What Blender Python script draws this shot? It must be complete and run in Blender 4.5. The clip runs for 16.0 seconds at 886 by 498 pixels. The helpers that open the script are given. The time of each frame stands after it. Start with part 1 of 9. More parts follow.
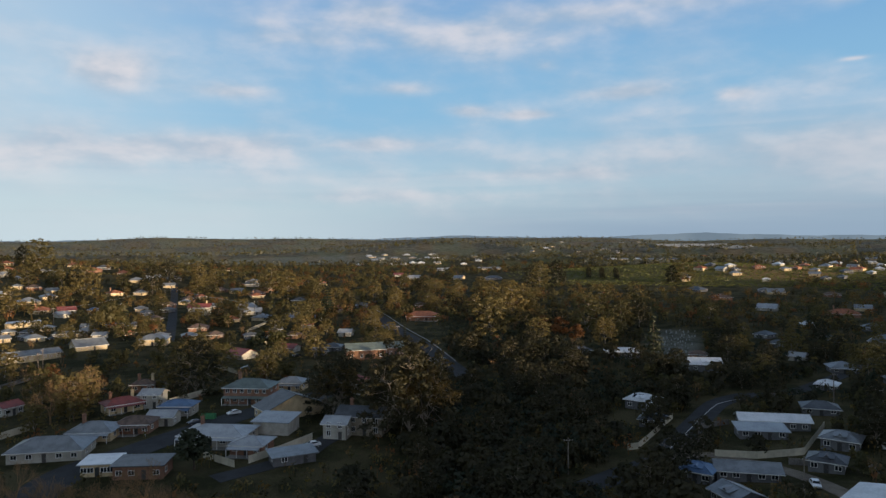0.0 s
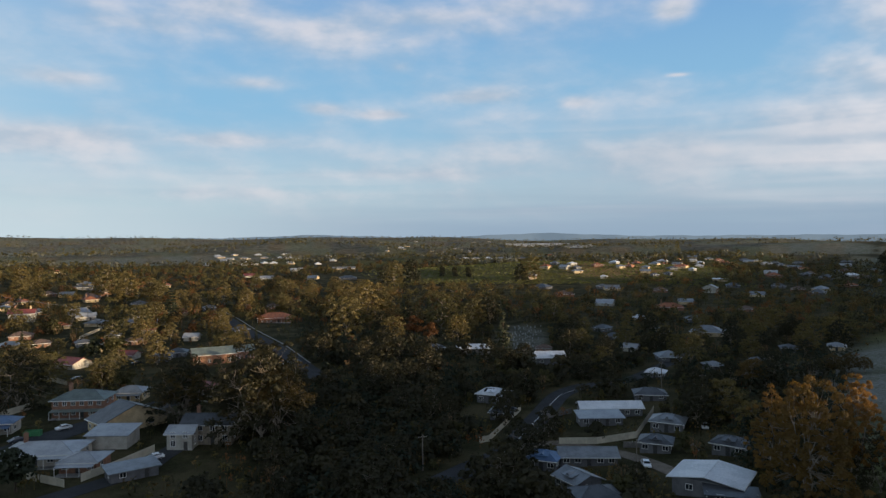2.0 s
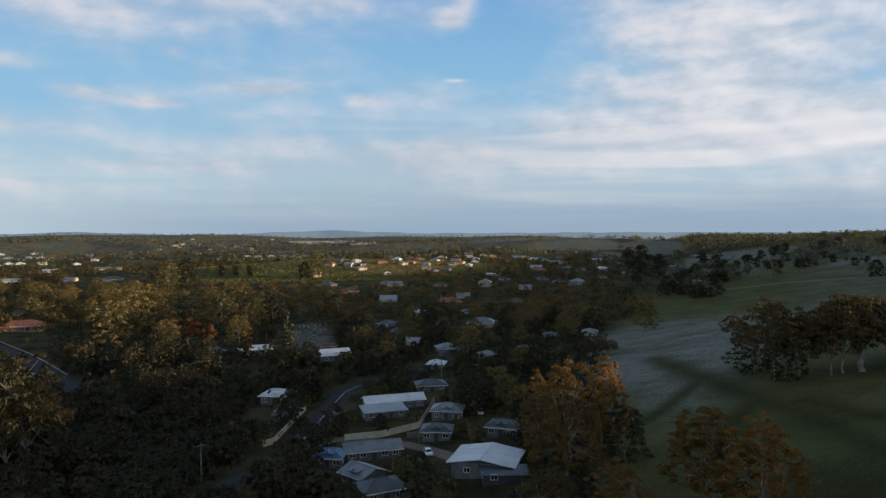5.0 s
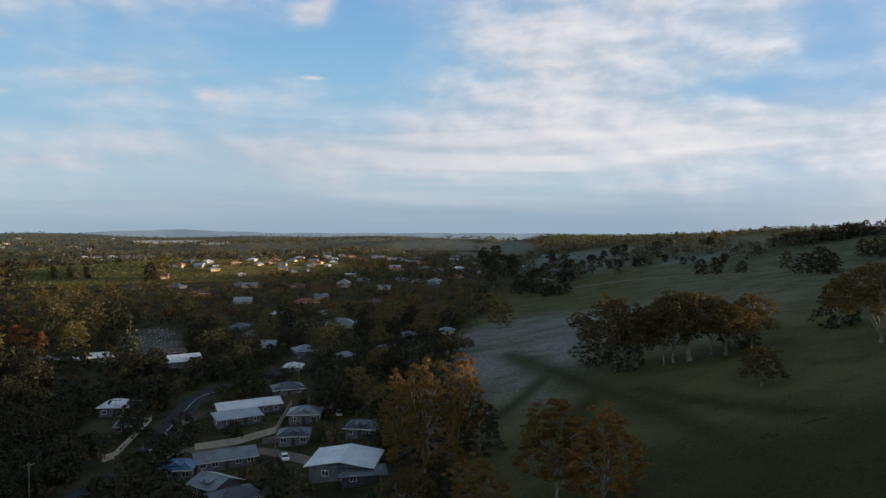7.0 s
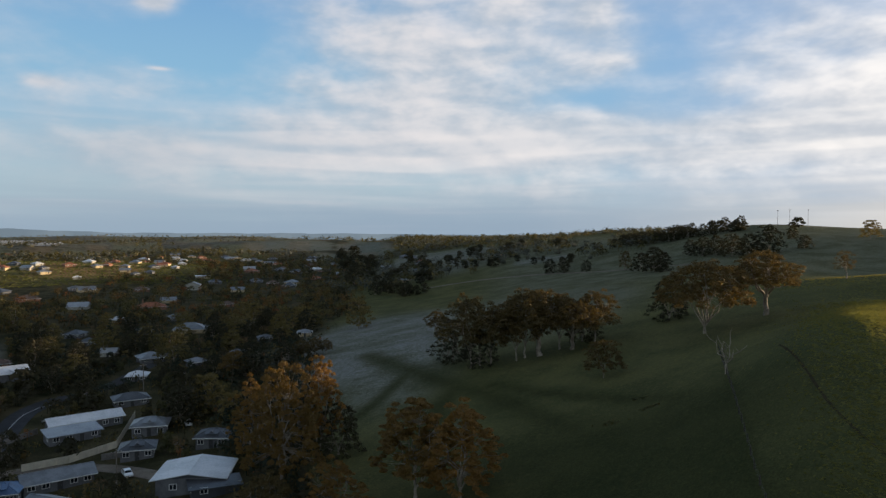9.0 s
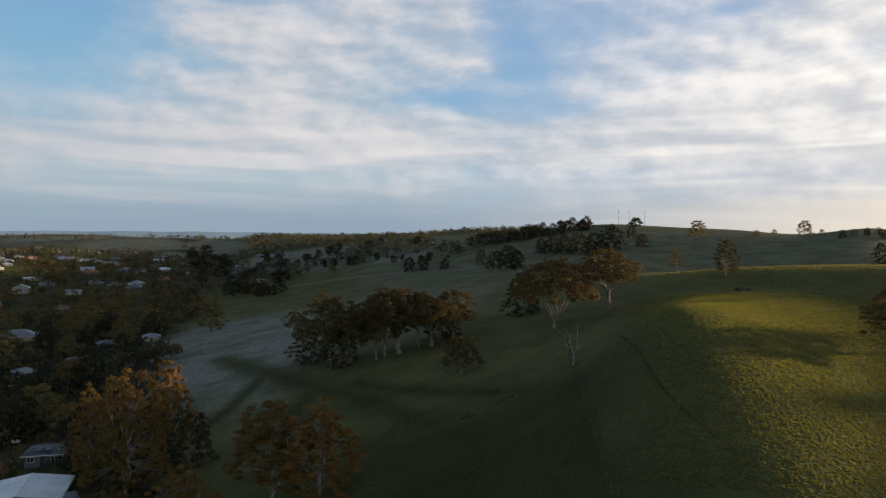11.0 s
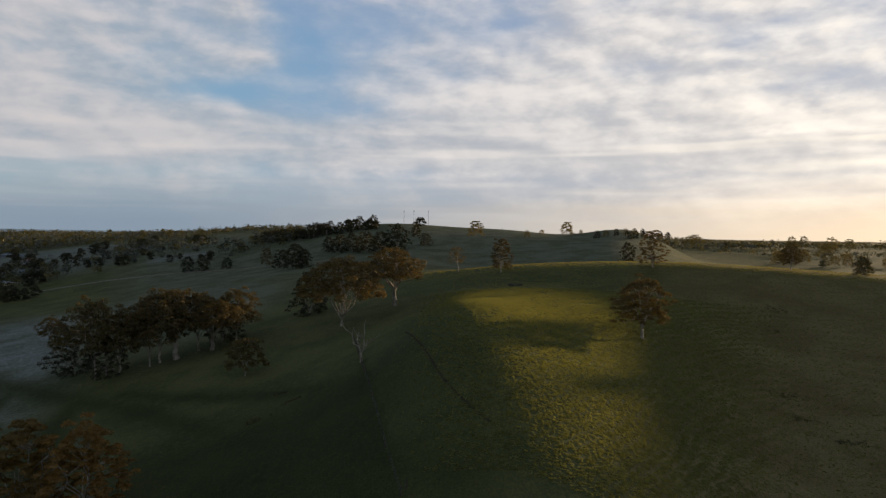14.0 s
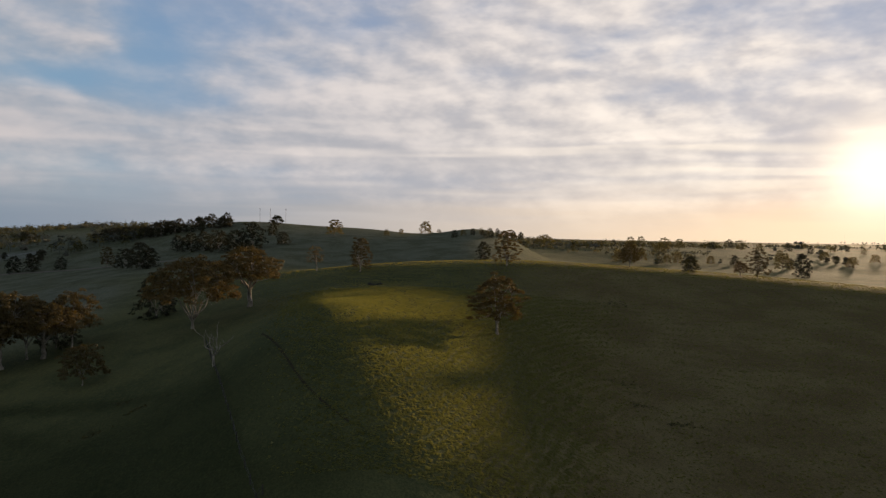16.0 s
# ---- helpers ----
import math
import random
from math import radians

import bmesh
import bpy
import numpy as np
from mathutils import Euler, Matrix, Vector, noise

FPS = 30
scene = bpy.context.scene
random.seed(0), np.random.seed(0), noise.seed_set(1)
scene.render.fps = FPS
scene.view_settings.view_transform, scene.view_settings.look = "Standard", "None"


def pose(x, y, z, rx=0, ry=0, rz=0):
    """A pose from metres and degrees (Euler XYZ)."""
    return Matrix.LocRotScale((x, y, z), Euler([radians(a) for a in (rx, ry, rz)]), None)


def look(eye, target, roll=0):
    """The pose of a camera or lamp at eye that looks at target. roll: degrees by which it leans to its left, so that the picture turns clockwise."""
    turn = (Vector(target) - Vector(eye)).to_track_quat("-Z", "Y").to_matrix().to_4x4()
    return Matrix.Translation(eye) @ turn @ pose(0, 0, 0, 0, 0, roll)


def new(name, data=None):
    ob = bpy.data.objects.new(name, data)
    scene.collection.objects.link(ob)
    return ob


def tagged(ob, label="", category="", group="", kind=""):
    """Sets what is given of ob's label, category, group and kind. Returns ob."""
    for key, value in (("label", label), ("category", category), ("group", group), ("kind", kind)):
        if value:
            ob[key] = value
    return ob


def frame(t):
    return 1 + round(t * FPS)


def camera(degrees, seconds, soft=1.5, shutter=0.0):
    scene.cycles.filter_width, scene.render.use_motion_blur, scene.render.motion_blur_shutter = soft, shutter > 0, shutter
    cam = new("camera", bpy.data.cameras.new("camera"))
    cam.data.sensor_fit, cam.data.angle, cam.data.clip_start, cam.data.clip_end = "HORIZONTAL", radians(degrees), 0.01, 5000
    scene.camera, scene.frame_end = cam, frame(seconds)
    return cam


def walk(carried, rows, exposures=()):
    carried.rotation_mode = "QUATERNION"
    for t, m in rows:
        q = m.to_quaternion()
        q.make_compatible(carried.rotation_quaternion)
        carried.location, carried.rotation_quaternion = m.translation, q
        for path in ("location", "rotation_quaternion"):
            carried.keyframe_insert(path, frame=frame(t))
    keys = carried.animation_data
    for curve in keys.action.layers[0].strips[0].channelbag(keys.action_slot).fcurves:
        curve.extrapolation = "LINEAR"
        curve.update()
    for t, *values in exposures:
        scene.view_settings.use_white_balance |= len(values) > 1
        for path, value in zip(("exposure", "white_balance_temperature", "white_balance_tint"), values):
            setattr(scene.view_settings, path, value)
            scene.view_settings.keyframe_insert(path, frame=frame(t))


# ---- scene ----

EYE = 55.0  # height of the drone above the town, metres
cam = camera(64.94, 16.0, soft=1.4)
walk(cam, [
    (0.0, pose(0, 0, EYE, 89.234, 0.451, -0.000)),
    (0.5, pose(0, 0, EYE, 89.203, 0.442, -3.005)),
    (1.0, pose(0, 0, EYE, 89.182, 0.440, -5.994)),
    (1.5, pose(0, 0, EYE, 89.161, 0.385, -8.949)),
    (2.0, pose(0, 0, EYE, 89.119, 0.370, -11.896)),
    (2.5, pose(0, 0, EYE, 89.084, 0.376, -14.830)),
    (3.0, pose(0, 0, EYE, 88.996, 0.378, -17.756)),
    (3.5, pose(0, 0, EYE, 88.922, 0.439, -20.704)),
    (4.0, pose(0, 0, EYE, 88.868, 0.403, -23.625)),
    (6.5, pose(0, 0, EYE, 88.773, 0.177, -38.196)),
    (7.0, pose(0, 0, EYE, 88.782, 0.050, -41.044)),
    (7.5, pose(0, 0, EYE, 88.798, -0.001, -43.927)),
    (8.0, pose(0, 0, EYE, 88.811, -0.010, -46.832)),
    (8.5, pose(0, 0, EYE, 88.831, -0.135, -49.724)),
    (9.0, pose(0, 0, EYE, 88.835, -0.113, -52.644)),
    (11.5, pose(0, 0, EYE, 88.738, -0.289, -67.052)),
    (12.0, pose(0, 0, EYE, 88.729, -0.343, -69.963)),
    (12.5, pose(0, 0, EYE, 88.735, -0.415, -72.829)),
    (13.0, pose(0, 0, EYE, 88.751, -0.482, -75.724)),
    (13.5, pose(0, 0, EYE, 88.767, -0.551, -78.614)),
    (14.0, pose(0, 0, EYE, 88.768, -0.589, -81.512)),
    (14.5, pose(0, 0, EYE, 88.793, -0.690, -84.405)),
    (15.0, pose(0, 0, EYE, 88.821, -0.722, -87.283)),
    (15.5, pose(0, 0, EYE, 88.826, -0.776, -90.160)),
    (16.0, pose(0, 0, EYE, 88.831, -0.835, -93.037)),
], exposures=[
    (0, 0.51, 6500, 10), (4, 0.55, 6550, 10), (7, 0.56, 6650, 10), (9, 0.52, 6780, 10), (11, 0.43, 6820, 10), (12.5, 0.33, 6820, 11), (14.5, 0.12, 6950, 12), (16, 0.06, 7080, 15)])

# ---------------------------------------------------------------- sky, sun and clouds
SUN_BEARING, SUN_HEIGHT = 125.0, 5.0   # degrees, clockwise from +y, and above the horizon

world = bpy.data.worlds.new("morning_sky")
scene.world = world
world.use_nodes = True
wt = world.node_tree
wt.nodes.clear()


class Net:
    """Short ways to wire nodes."""

    def __init__(self, tree):
        self.tree = tree

    def add(self, kind, **settings):
        n = self.tree.nodes.new(kind)
        for k, v in settings.items():
            setattr(n, k, v)
        return n

    def put(self, socket, v):
        if isinstance(v, bpy.types.NodeSocket):
            self.tree.links.new(v, socket)
        elif v is not None:
            socket.default_value = v

    def math(self, op, a, b=None, c=None, clamp=False):
        n = self.add("ShaderNodeMath", operation=op, use_clamp=clamp)
        for s, v in zip(n.inputs, (a, b, c)):
            self.put(s, v)
        return n.outputs[0]

    def mix(self, f, a, b, blend="MIX"):
        n = self.add("ShaderNodeMix", data_type="RGBA", blend_type=blend)
        self.put(n.inputs[0], f)
        for s, v in ((n.inputs[6], a), (n.inputs[7], b)):
            self.put(s, (*v, 1) if isinstance(v, tuple) and len(v) == 3 else v)
        return n.outputs[2]

    def step(self, v, a, b, lo=0.0, hi=1.0, smooth=True):
        n = self.add("ShaderNodeMapRange", interpolation_type="SMOOTHSTEP" if smooth else "LINEAR")
        for s, w in zip(n.inputs, (v, a, b, lo, hi)):
            self.put(s, w)
        return n.outputs[0]

    def noise(self, vec, scale, detail=4.0, rough=0.55, distort=0.0):
        n = self.add("ShaderNodeTexNoise")
        self.put(n.inputs["Vector"], vec)
        for k, v in (("Scale", scale), ("Detail", detail), ("Roughness", rough), ("Distortion", distort)):
            n.inputs[k].default_value = v
        return n.outputs[0]

    def join(self, x, y, z=0.0):
        n = self.add("ShaderNodeCombineXYZ")
        for s, v in zip(n.inputs, (x, y, z)):
            self.put(s, v)
        return n.outputs[0]


W = Net(wt)
coord = W.add("ShaderNodeTexCoord").outputs["Generated"]
sep = W.add("ShaderNodeSeparateXYZ")
W.put(sep.inputs[0], coord)
sx, sy, sz = sep.outputs
height = W.math("MULTIPLY", W.math("ARCSINE", sz), 57.2958)                # degrees above the horizon
bear = W.math("MULTIPLY", W.math("ARCTAN2", sx, sy), 57.2958)              # bearing in degrees

nishita = W.add("ShaderNodeTexSky", sky_type="NISHITA", sun_disc=False, sun_elevation=radians(SUN_HEIGHT),
                sun_rotation=radians(SUN_BEARING), altitude=300.0, air_density=1.0, dust_density=1.2, ozone_density=2.0)
clear = W.mix(1.0, nishita.outputs[0], (0.10, 0.10, 0.10), "MULTIPLY")
deep = W.mix(W.step(height, 2.0, 11.0), (0.44, 0.60, 0.70), (0.25, 0.49, 0.72))
deep = W.mix(W.step(height, 10.0, 24.0), deep, (0.155, 0.345, 0.66))
deep = W.mix(W.step(bear, 45.0, 95.0, 0.0, 0.8), deep, (0.28, 0.42, 0.70))
deep = W.mix(W.step(bear, -8.0, -36.0, 0.0, 0.55), deep, (0.60, 0.71, 0.78))
clear = W.mix(0.82, clear, deep)


def bump(bc, hc, bw, hw, amount):
    """A soft oval of more (or less) cloud about a bearing and a height."""
    a = W.math("DIVIDE", W.math("SUBTRACT", bear, bc), bw)
    b = W.math("DIVIDE", W.math("SUBTRACT", height, hc), hw)
    d = W.math("ADD", W.math("MULTIPLY", a, a), W.math("MULTIPLY", b, b))
    return W.math("MULTIPLY", W.math("EXPONENT", W.math("MULTIPLY", d, -1.0)), amount)


def total(parts):
    v = parts[0]
    for q in parts[1:]:
        v = W.math("ADD", v, q)
    return v


# lumpy cloud fields: banks, puffs and clear gaps by bearing and height, broken up at three scales
def cloud_noise(db, dh, wide, high, detail, rough, seed, distort=0.0):
    return W.noise(W.join(W.math("MULTIPLY", W.math("ADD", bear, db), 1.0 / wide), W.math("MULTIPLY", W.math("ADD", height, dh), 1.0 / high), seed), 1.0, detail, rough, distort)


n_big = cloud_noise(0, 0, 16.0, 4.6, 2.0, 0.5, 3.7, 0.2)
n_mid = cloud_noise(0, 0, 6.4, 2.9, 4.0, 0.52, 9.1, 0.1)
n_fine = cloud_noise(0, 0, 2.2, 1.2, 3.0, 0.55, 5.3, 0.1)
n_lit = cloud_noise(0.9, 0.5, 6.4, 2.9, 4.0, 0.52, 9.1, 0.1)      # the same lumps, a little towards the sun
field = total([W.math("MULTIPLY", W.math("SUBTRACT", n_big, 0.5), 0.62), W.math("MULTIPLY", W.math("SUBTRACT", n_mid, 0.5), 0.44),
               W.math("MULTIPLY", W.math("SUBTRACT", n_fine, 0.5), 0.16)])
more = total([
    bump(50, 13.5, 9, 5, 0.30), bump(62, 15.0, 8, 4, 0.22), bump(50, 8.0, 20, 2.6, 0.30), bump(30, 6.5, 13, 1.7, 0.20), bump(58, 17.8, 5, 1.6, 0.14),
    bump(96, 13, 20, 9, 0.30), bump(85, 7, 20, 3, 0.26), bump(106, 5, 22, 4, 0.16), bump(65, 17.6, 2.2, 1.5, 0.26), bump(66.5, 13.4, 2.4, 0.9, 0.16),
    bump(35, 14, 5, 3.8, -0.30), bump(28, 14.5, 5.5, 1.8, -0.18), bump(70.5, 14.0, 2.4, 2.0, -0.24), bump(65, 10.8, 5, 0.9, -0.20), bump(73, 9.6, 5, 0.8, -0.12),
    bump(6, 16.9, 12, 1.7, 0.26), bump(-11, 15.8, 5, 1.1, 0.22), bump(-5, 17.7, 3, 0.9, 0.18), bump(20, 18.5, 6, 1.2, 0.16),
    bump(30.3, 17.1, 1.4, 0.9, 0.50), bump(31.6, 18.6, 1.1, 0.9, 0.36), bump(2.1, 10.4, 2.0, 0.55, 0.40), bump(6.9, 10.0, 1.7, 0.36, 0.40), bump(14.8, 11.4, 3.4, 0.65, 0.34),
    bump(22.8, 10.8, 1.4, 0.5, 0.32), bump(30.6, 12.4, 0.9, 0.16, 0.36), bump(-2.9, 12.2, 3.2, 0.55, 0.28), bump(-16.5, 11.6, 3.2, 0.6, 0.24), bump(-25.5, 12.4, 2.6, 1.4, 0.32),
    bump(8.5, 13.7, 1.3, 0.5, 0.20), bump(-18, 7.5, 9, 1.2, 0.32), bump(-4.5, 7.8, 4, 0.65, 0.28), bump(-29, 6.6, 8, 1.2, 0.22), bump(9, 5.2, 10, 0.6, 0.22),
    bump(-8, 3.6, 14, 0.6, 0.18), bump(14, 8.6, 12, 0.7, -0.10), bump(140, 20, 60, 30, 0.10)])
amount = W.math("ADD", W.math("ADD", field, more), 0.34)
veil = W.step(amount, 0.16, 0.64)
dense = W.step(amount, 0.38, 0.78)

# how near the sun a direction is
sd = (math.sin(radians(SUN_BEARING)) * math.cos(radians(SUN_HEIGHT)), math.cos(radians(SUN_BEARING)) * math.cos(radians(SUN_HEIGHT)),
      math.sin(radians(SUN_HEIGHT)))
dot = W.add("ShaderNodeVectorMath", operation="DOT_PRODUCT")
W.put(dot.inputs[0], coord)
dot.inputs[1].default_value = sd
cosine = dot.outputs["Value"]
near_sun = W.math("POWER", W.math("MAXIMUM", cosine, 0.0), 7.0)
halo = W.math("POWER", W.math("MAXIMUM", cosine, 0.0), 700.0)

# soft relief inside the clouds: edges lit from the sun's side, greyer bellies
lit = W.math("ADD", W.math("MULTIPLY", W.math("SUBTRACT", n_mid, n_lit), 2.2), W.math("MULTIPLY", W.math("SUBTRACT", n_fine, 0.5), 0.25))
relief = W.step(W.math("ADD", lit, W.math("MULTIPLY", W.math("SUBTRACT", n_big, 0.5), 0.8)), -0.46, 0.46)
belly = W.mix(W.step(bear, 40, 115), (0.38, 0.45, 0.54), (0.53, 0.56, 0.62))
crest = W.mix(W.step(bear, 20, 115), (0.64, 0.62, 0.65), (0.88, 0.87, 0.88))
cloud = W.mix(relief, belly, crest)
cloud = W.mix(W.math("POWER", near_sun, 1.1), cloud, W.mix(relief, (0.86, 0.82, 0.78), (1.45, 1.36, 1.20)))
sky_col = W.mix(W.math("MULTIPLY", veil, 0.55), clear, cloud)
sky_col = W.mix(W.math("MULTIPLY", dense, 0.78), sky_col, cloud)

# long level bands in the lower sky
band = W.noise(W.join(W.math("MULTIPLY", bear, 0.022), W.math("MULTIPLY", height, 0.36), 8.0), 1.5, 2.0, 0.5, 0.3)
banded = W.math("MULTIPLY", W.math("MULTIPLY", W.step(height, 11.5, 6.5), W.step(bear, 8.0, 40.0, 0.3, 1.0)), W.step(band, 0.34, 0.66, 0.0, 0.5))
sky_col = W.mix(banded, sky_col, W.mix(W.step(band, 0.50, 0.66), belly, W.mix(near_sun, crest, (1.3, 1.22, 1.05))))
# the hazy air along the horizon: pale to the north-west, slate to the north-east, warm under the sun
air = W.mix(W.step(bear, -24, 20), (0.50, 0.60, 0.65), (0.24, 0.33, 0.44))
air = W.mix(W.step(bear, 55, 105), air, (0.62, 0.60, 0.57))
air = W.mix(W.math("POWER", near_sun, 1.5), air, (1.35, 1.06, 0.72))
streak = W.math("MULTIPLY", W.math("SUBTRACT", W.noise(W.join(W.math("MULTIPLY", bear, 0.03), W.math("MULTIPLY", height, 0.5), 1.0), 1.6, 4.0, 0.5), 0.5), 3.0)
depth = W.step(W.math("ADD", height, streak), 5.0, 0.2, 0.0, 0.9)
sky_col = W.mix(depth, sky_col, air)
sky_col = W.mix(bump(25, 4.0, 15, 4.2, 0.42), sky_col, (0.31, 0.40, 0.49))   # slate cloud low to the north-east
sky_col = W.mix(halo, sky_col, (1.9, 1.7, 1.35))
# the unseen sky overhead is dimmed, so that less light falls on the ground
sky_col = W.mix(W.step(height, 20.0, 55.0), sky_col, W.mix(0.72, sky_col, (0.05, 0.062, 0.078)))
back = W.add("ShaderNodeBackground")
W.put(back.inputs[0], sky_col)
back.inputs[1].default_value = 0.80
W.put(W.add("ShaderNodeOutputWorld").inputs[0], back.outputs[0])

sun = new("sun", bpy.data.lights.new("sun", "SUN"))
sun.data.energy, sun.data.angle, sun.data.color = 5.0, radians(1.8), (1.0, 0.77, 0.50)
sun.matrix_world = look((sd[0] * 900, sd[1] * 900, sd[2] * 900), (0, 0, 0))

# ---------------------------------------------------------------- materials
def surface(name, col, col2=None, rough=0.7, metal=0.0, scale=2.0, fine=14.0, relief=0.15, spread=0.12, spec=0.4, world_space=False):
    """A painted, sheet, masonry or soil surface: two scales of stain, fine relief, and a little difference between things."""
    m = bpy.data.materials.new(name)
    m.use_nodes = True
    n = Net(m.node_tree)
    b = m.node_tree.nodes["Principled BSDF"]
    at = n.add("ShaderNodeNewGeometry").outputs["Position"] if world_space else n.add("ShaderNodeTexCoord").outputs["Object"]
    big = n.noise(at, 1.0 / scale, 4.0, 0.6)
    small = n.noise(at, fine / scale, 3.0, 0.6)
    col2 = col2 or tuple(c * 0.62 for c in col)
    tone = n.mix(n.step(n.math("ADD", big, n.math("MULTIPLY", n.math("SUBTRACT", small, 0.5), 0.6)), 0.36, 0.66), col, col2)
    who = n.add("ShaderNodeObjectInfo").outputs["Random"]
    tone = n.mix(1.0, tone, n.mix(who, tuple([1 - spread] * 3), tuple([1 + spread] * 3)), "MULTIPLY")
    n.put(b.inputs["Base Color"], tone)
    n.put(b.inputs["Roughness"], n.step(small, 0.3, 0.7, rough - 0.08, min(1.0, rough + 0.08)))
    b.inputs["Metallic"].default_value = metal
    b.inputs["Specular IOR Level"].default_value = spec
    if relief:
        bm_ = n.add("ShaderNodeBump")
        bm_.inputs["Strength"].default_value, bm_.inputs["Distance"].default_value = relief, 0.05
        n.put(bm_.inputs["Height"], small)
        n.put(b.inputs["Normal"], bm_.outputs[0])
    return m


def leafage(name, col, col2, glow=0.35):
    """Leaves: light comes partly through them; each spray has its own tone."""
    m = bpy.data.materials.new(name)
    m.use_nodes = True
    t = m.node_tree
    t.nodes.clear()
    n = Net(t)
    geo = n.add("ShaderNodeNewGeometry")
    who = n.add("ShaderNodeObjectInfo").outputs["Random"]
    patch = n.noise(n.add("ShaderNodeTexCoord").outputs["Object"], 0.35, 2.0, 0.5)
    f = n.math("ADD", n.math("MULTIPLY", geo.outputs["Random Per Island"], 0.28), n.math("MULTIPLY", patch, 0.72))
    tone = n.mix(f, col, col2)
    tone = n.mix(1.0, tone, n.mix(who, (0.75, 0.8, 0.8), (1.25, 1.15, 1.1)), "MULTIPLY")
    d = n.add("ShaderNodeBsdfDiffuse")
    tr = n.add("ShaderNodeBsdfTranslucent")
    gl = n.add("ShaderNodeBsdfGlossy")
    gl.inputs["Roughness"].default_value = 0.55
    gl.inputs["Color"].default_value = (0.5, 0.5, 0.5, 1)
    n.put(d.inputs[0], tone)
    n.put(tr.inputs[0], n.mix(1.0, tone, (1.2, 1.15, 0.7), "MULTIPLY"))
    mx, mg = n.add("ShaderNodeMixShader"), n.add("ShaderNodeMixShader")
    mx.inputs[0].default_value, mg.inputs[0].default_value = glow, 0.04
    n.put(mx.inputs[1], d.outputs[0])
    n.put(mx.inputs[2], tr.outputs[0])
    n.put(mg.inputs[1], mx.outputs[0])
    n.put(mg.inputs[2], gl.outputs[0])
    n.put(n.add("ShaderNodeOutputMaterial").inputs[0], mg.outputs[0])
    return m


GUM = leafage("gum_leaves", (0.034, 0.032, 0.011), (0.185, 0.118, 0.036), 0.38)
# darker copy of the gum leaves: shade of unlit groves put into the colour
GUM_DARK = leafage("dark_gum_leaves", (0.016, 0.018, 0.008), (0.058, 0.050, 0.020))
GARDEN = leafage("garden_leaves", (0.028, 0.033, 0.012), (0.130, 0.112, 0.036))
OLIVE = leafage("olive_leaves", (0.066, 0.060, 0.023), (0.205, 0.158, 0.056), 0.42)
BLADES = leafage("grass_blades", (0.100, 0.104, 0.032), (0.215, 0.195, 0.054), 0.5)
# brighter, more orange copy of the gum leaves: low sunlight put into the colour
GUM_SUNLIT = leafage("sunlit_gum_leaves", (0.072, 0.050, 0.014), (0.330, 0.180, 0.044), 0.48)
RUST = leafage("autumn_leaves", (0.10, 0.045, 0.018), (0.20, 0.095, 0.03))
GOLD = leafage("golden_leaves", (0.20, 0.13, 0.02), (0.34, 0.22, 0.04))
# two paler leaves for distant trees: haze put into the leaf colour
HAZE_GREYGUM = leafage("grey_green_leaves", (0.085, 0.092, 0.075), (0.165, 0.165, 0.130))
HAZE_GUM = leafage("blue_grey_leaves", (0.060, 0.070, 0.066), (0.120, 0.122, 0.104), 0.25)
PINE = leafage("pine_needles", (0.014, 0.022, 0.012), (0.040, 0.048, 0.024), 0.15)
BARK_PALE = surface("pale_bark", (0.33, 0.28, 0.22), (0.15, 0.115, 0.085), 0.85, scale=1.6, relief=0.5)
BARK_DARK = surface("dark_bark", (0.10, 0.075, 0.055), (0.05, 0.04, 0.03), 0.9, scale=1.0, relief=0.6)
# warmed towards orange: low sunlight put into the twig colour
TWIG = surface("bare_twigs", (0.24, 0.145, 0.065), (0.13, 0.082, 0.044), 0.9, scale=1.0)

ZINC = surface("grey_steel_roof", (0.22, 0.235, 0.25), (0.15, 0.16, 0.17), 0.42, 0.25, 3.0)
ZINC_PALE = surface("pale_steel_roof", (0.35, 0.365, 0.38), (0.25, 0.26, 0.275), 0.42, 0.15, 4.0)
SLATE = surface("charcoal_steel_roof", (0.085, 0.09, 0.10), (0.05, 0.054, 0.06), 0.45, 0.1, 3.0)
WHITE_ROOF = surface("white_steel_roof", (0.66, 0.67, 0.69), (0.50, 0.52, 0.54), 0.42, 0.05, 5.0)
BLUE_ROOF = surface("blue_steel_roof", (0.085, 0.15, 0.26), (0.06, 0.10, 0.18), 0.42, 0.1, 3.0)
RED_ROOF = surface("red_painted_roof", (0.24, 0.055, 0.045), (0.14, 0.04, 0.035), 0.55, 0.0, 2.5)
TILE = surface("terracotta_tile_roof", (0.36, 0.13, 0.06), (0.20, 0.075, 0.045), 0.8, 0.0, 1.5, relief=0.5)
BROWN_ROOF = surface("brown_tile_roof", (0.15, 0.10, 0.075), (0.08, 0.055, 0.045), 0.8, 0.0, 1.5, relief=0.5)
GREEN_ROOF = surface("green_grey_roof", (0.16, 0.20, 0.18), (0.11, 0.13, 0.12), 0.5, 0.05, 3.0)

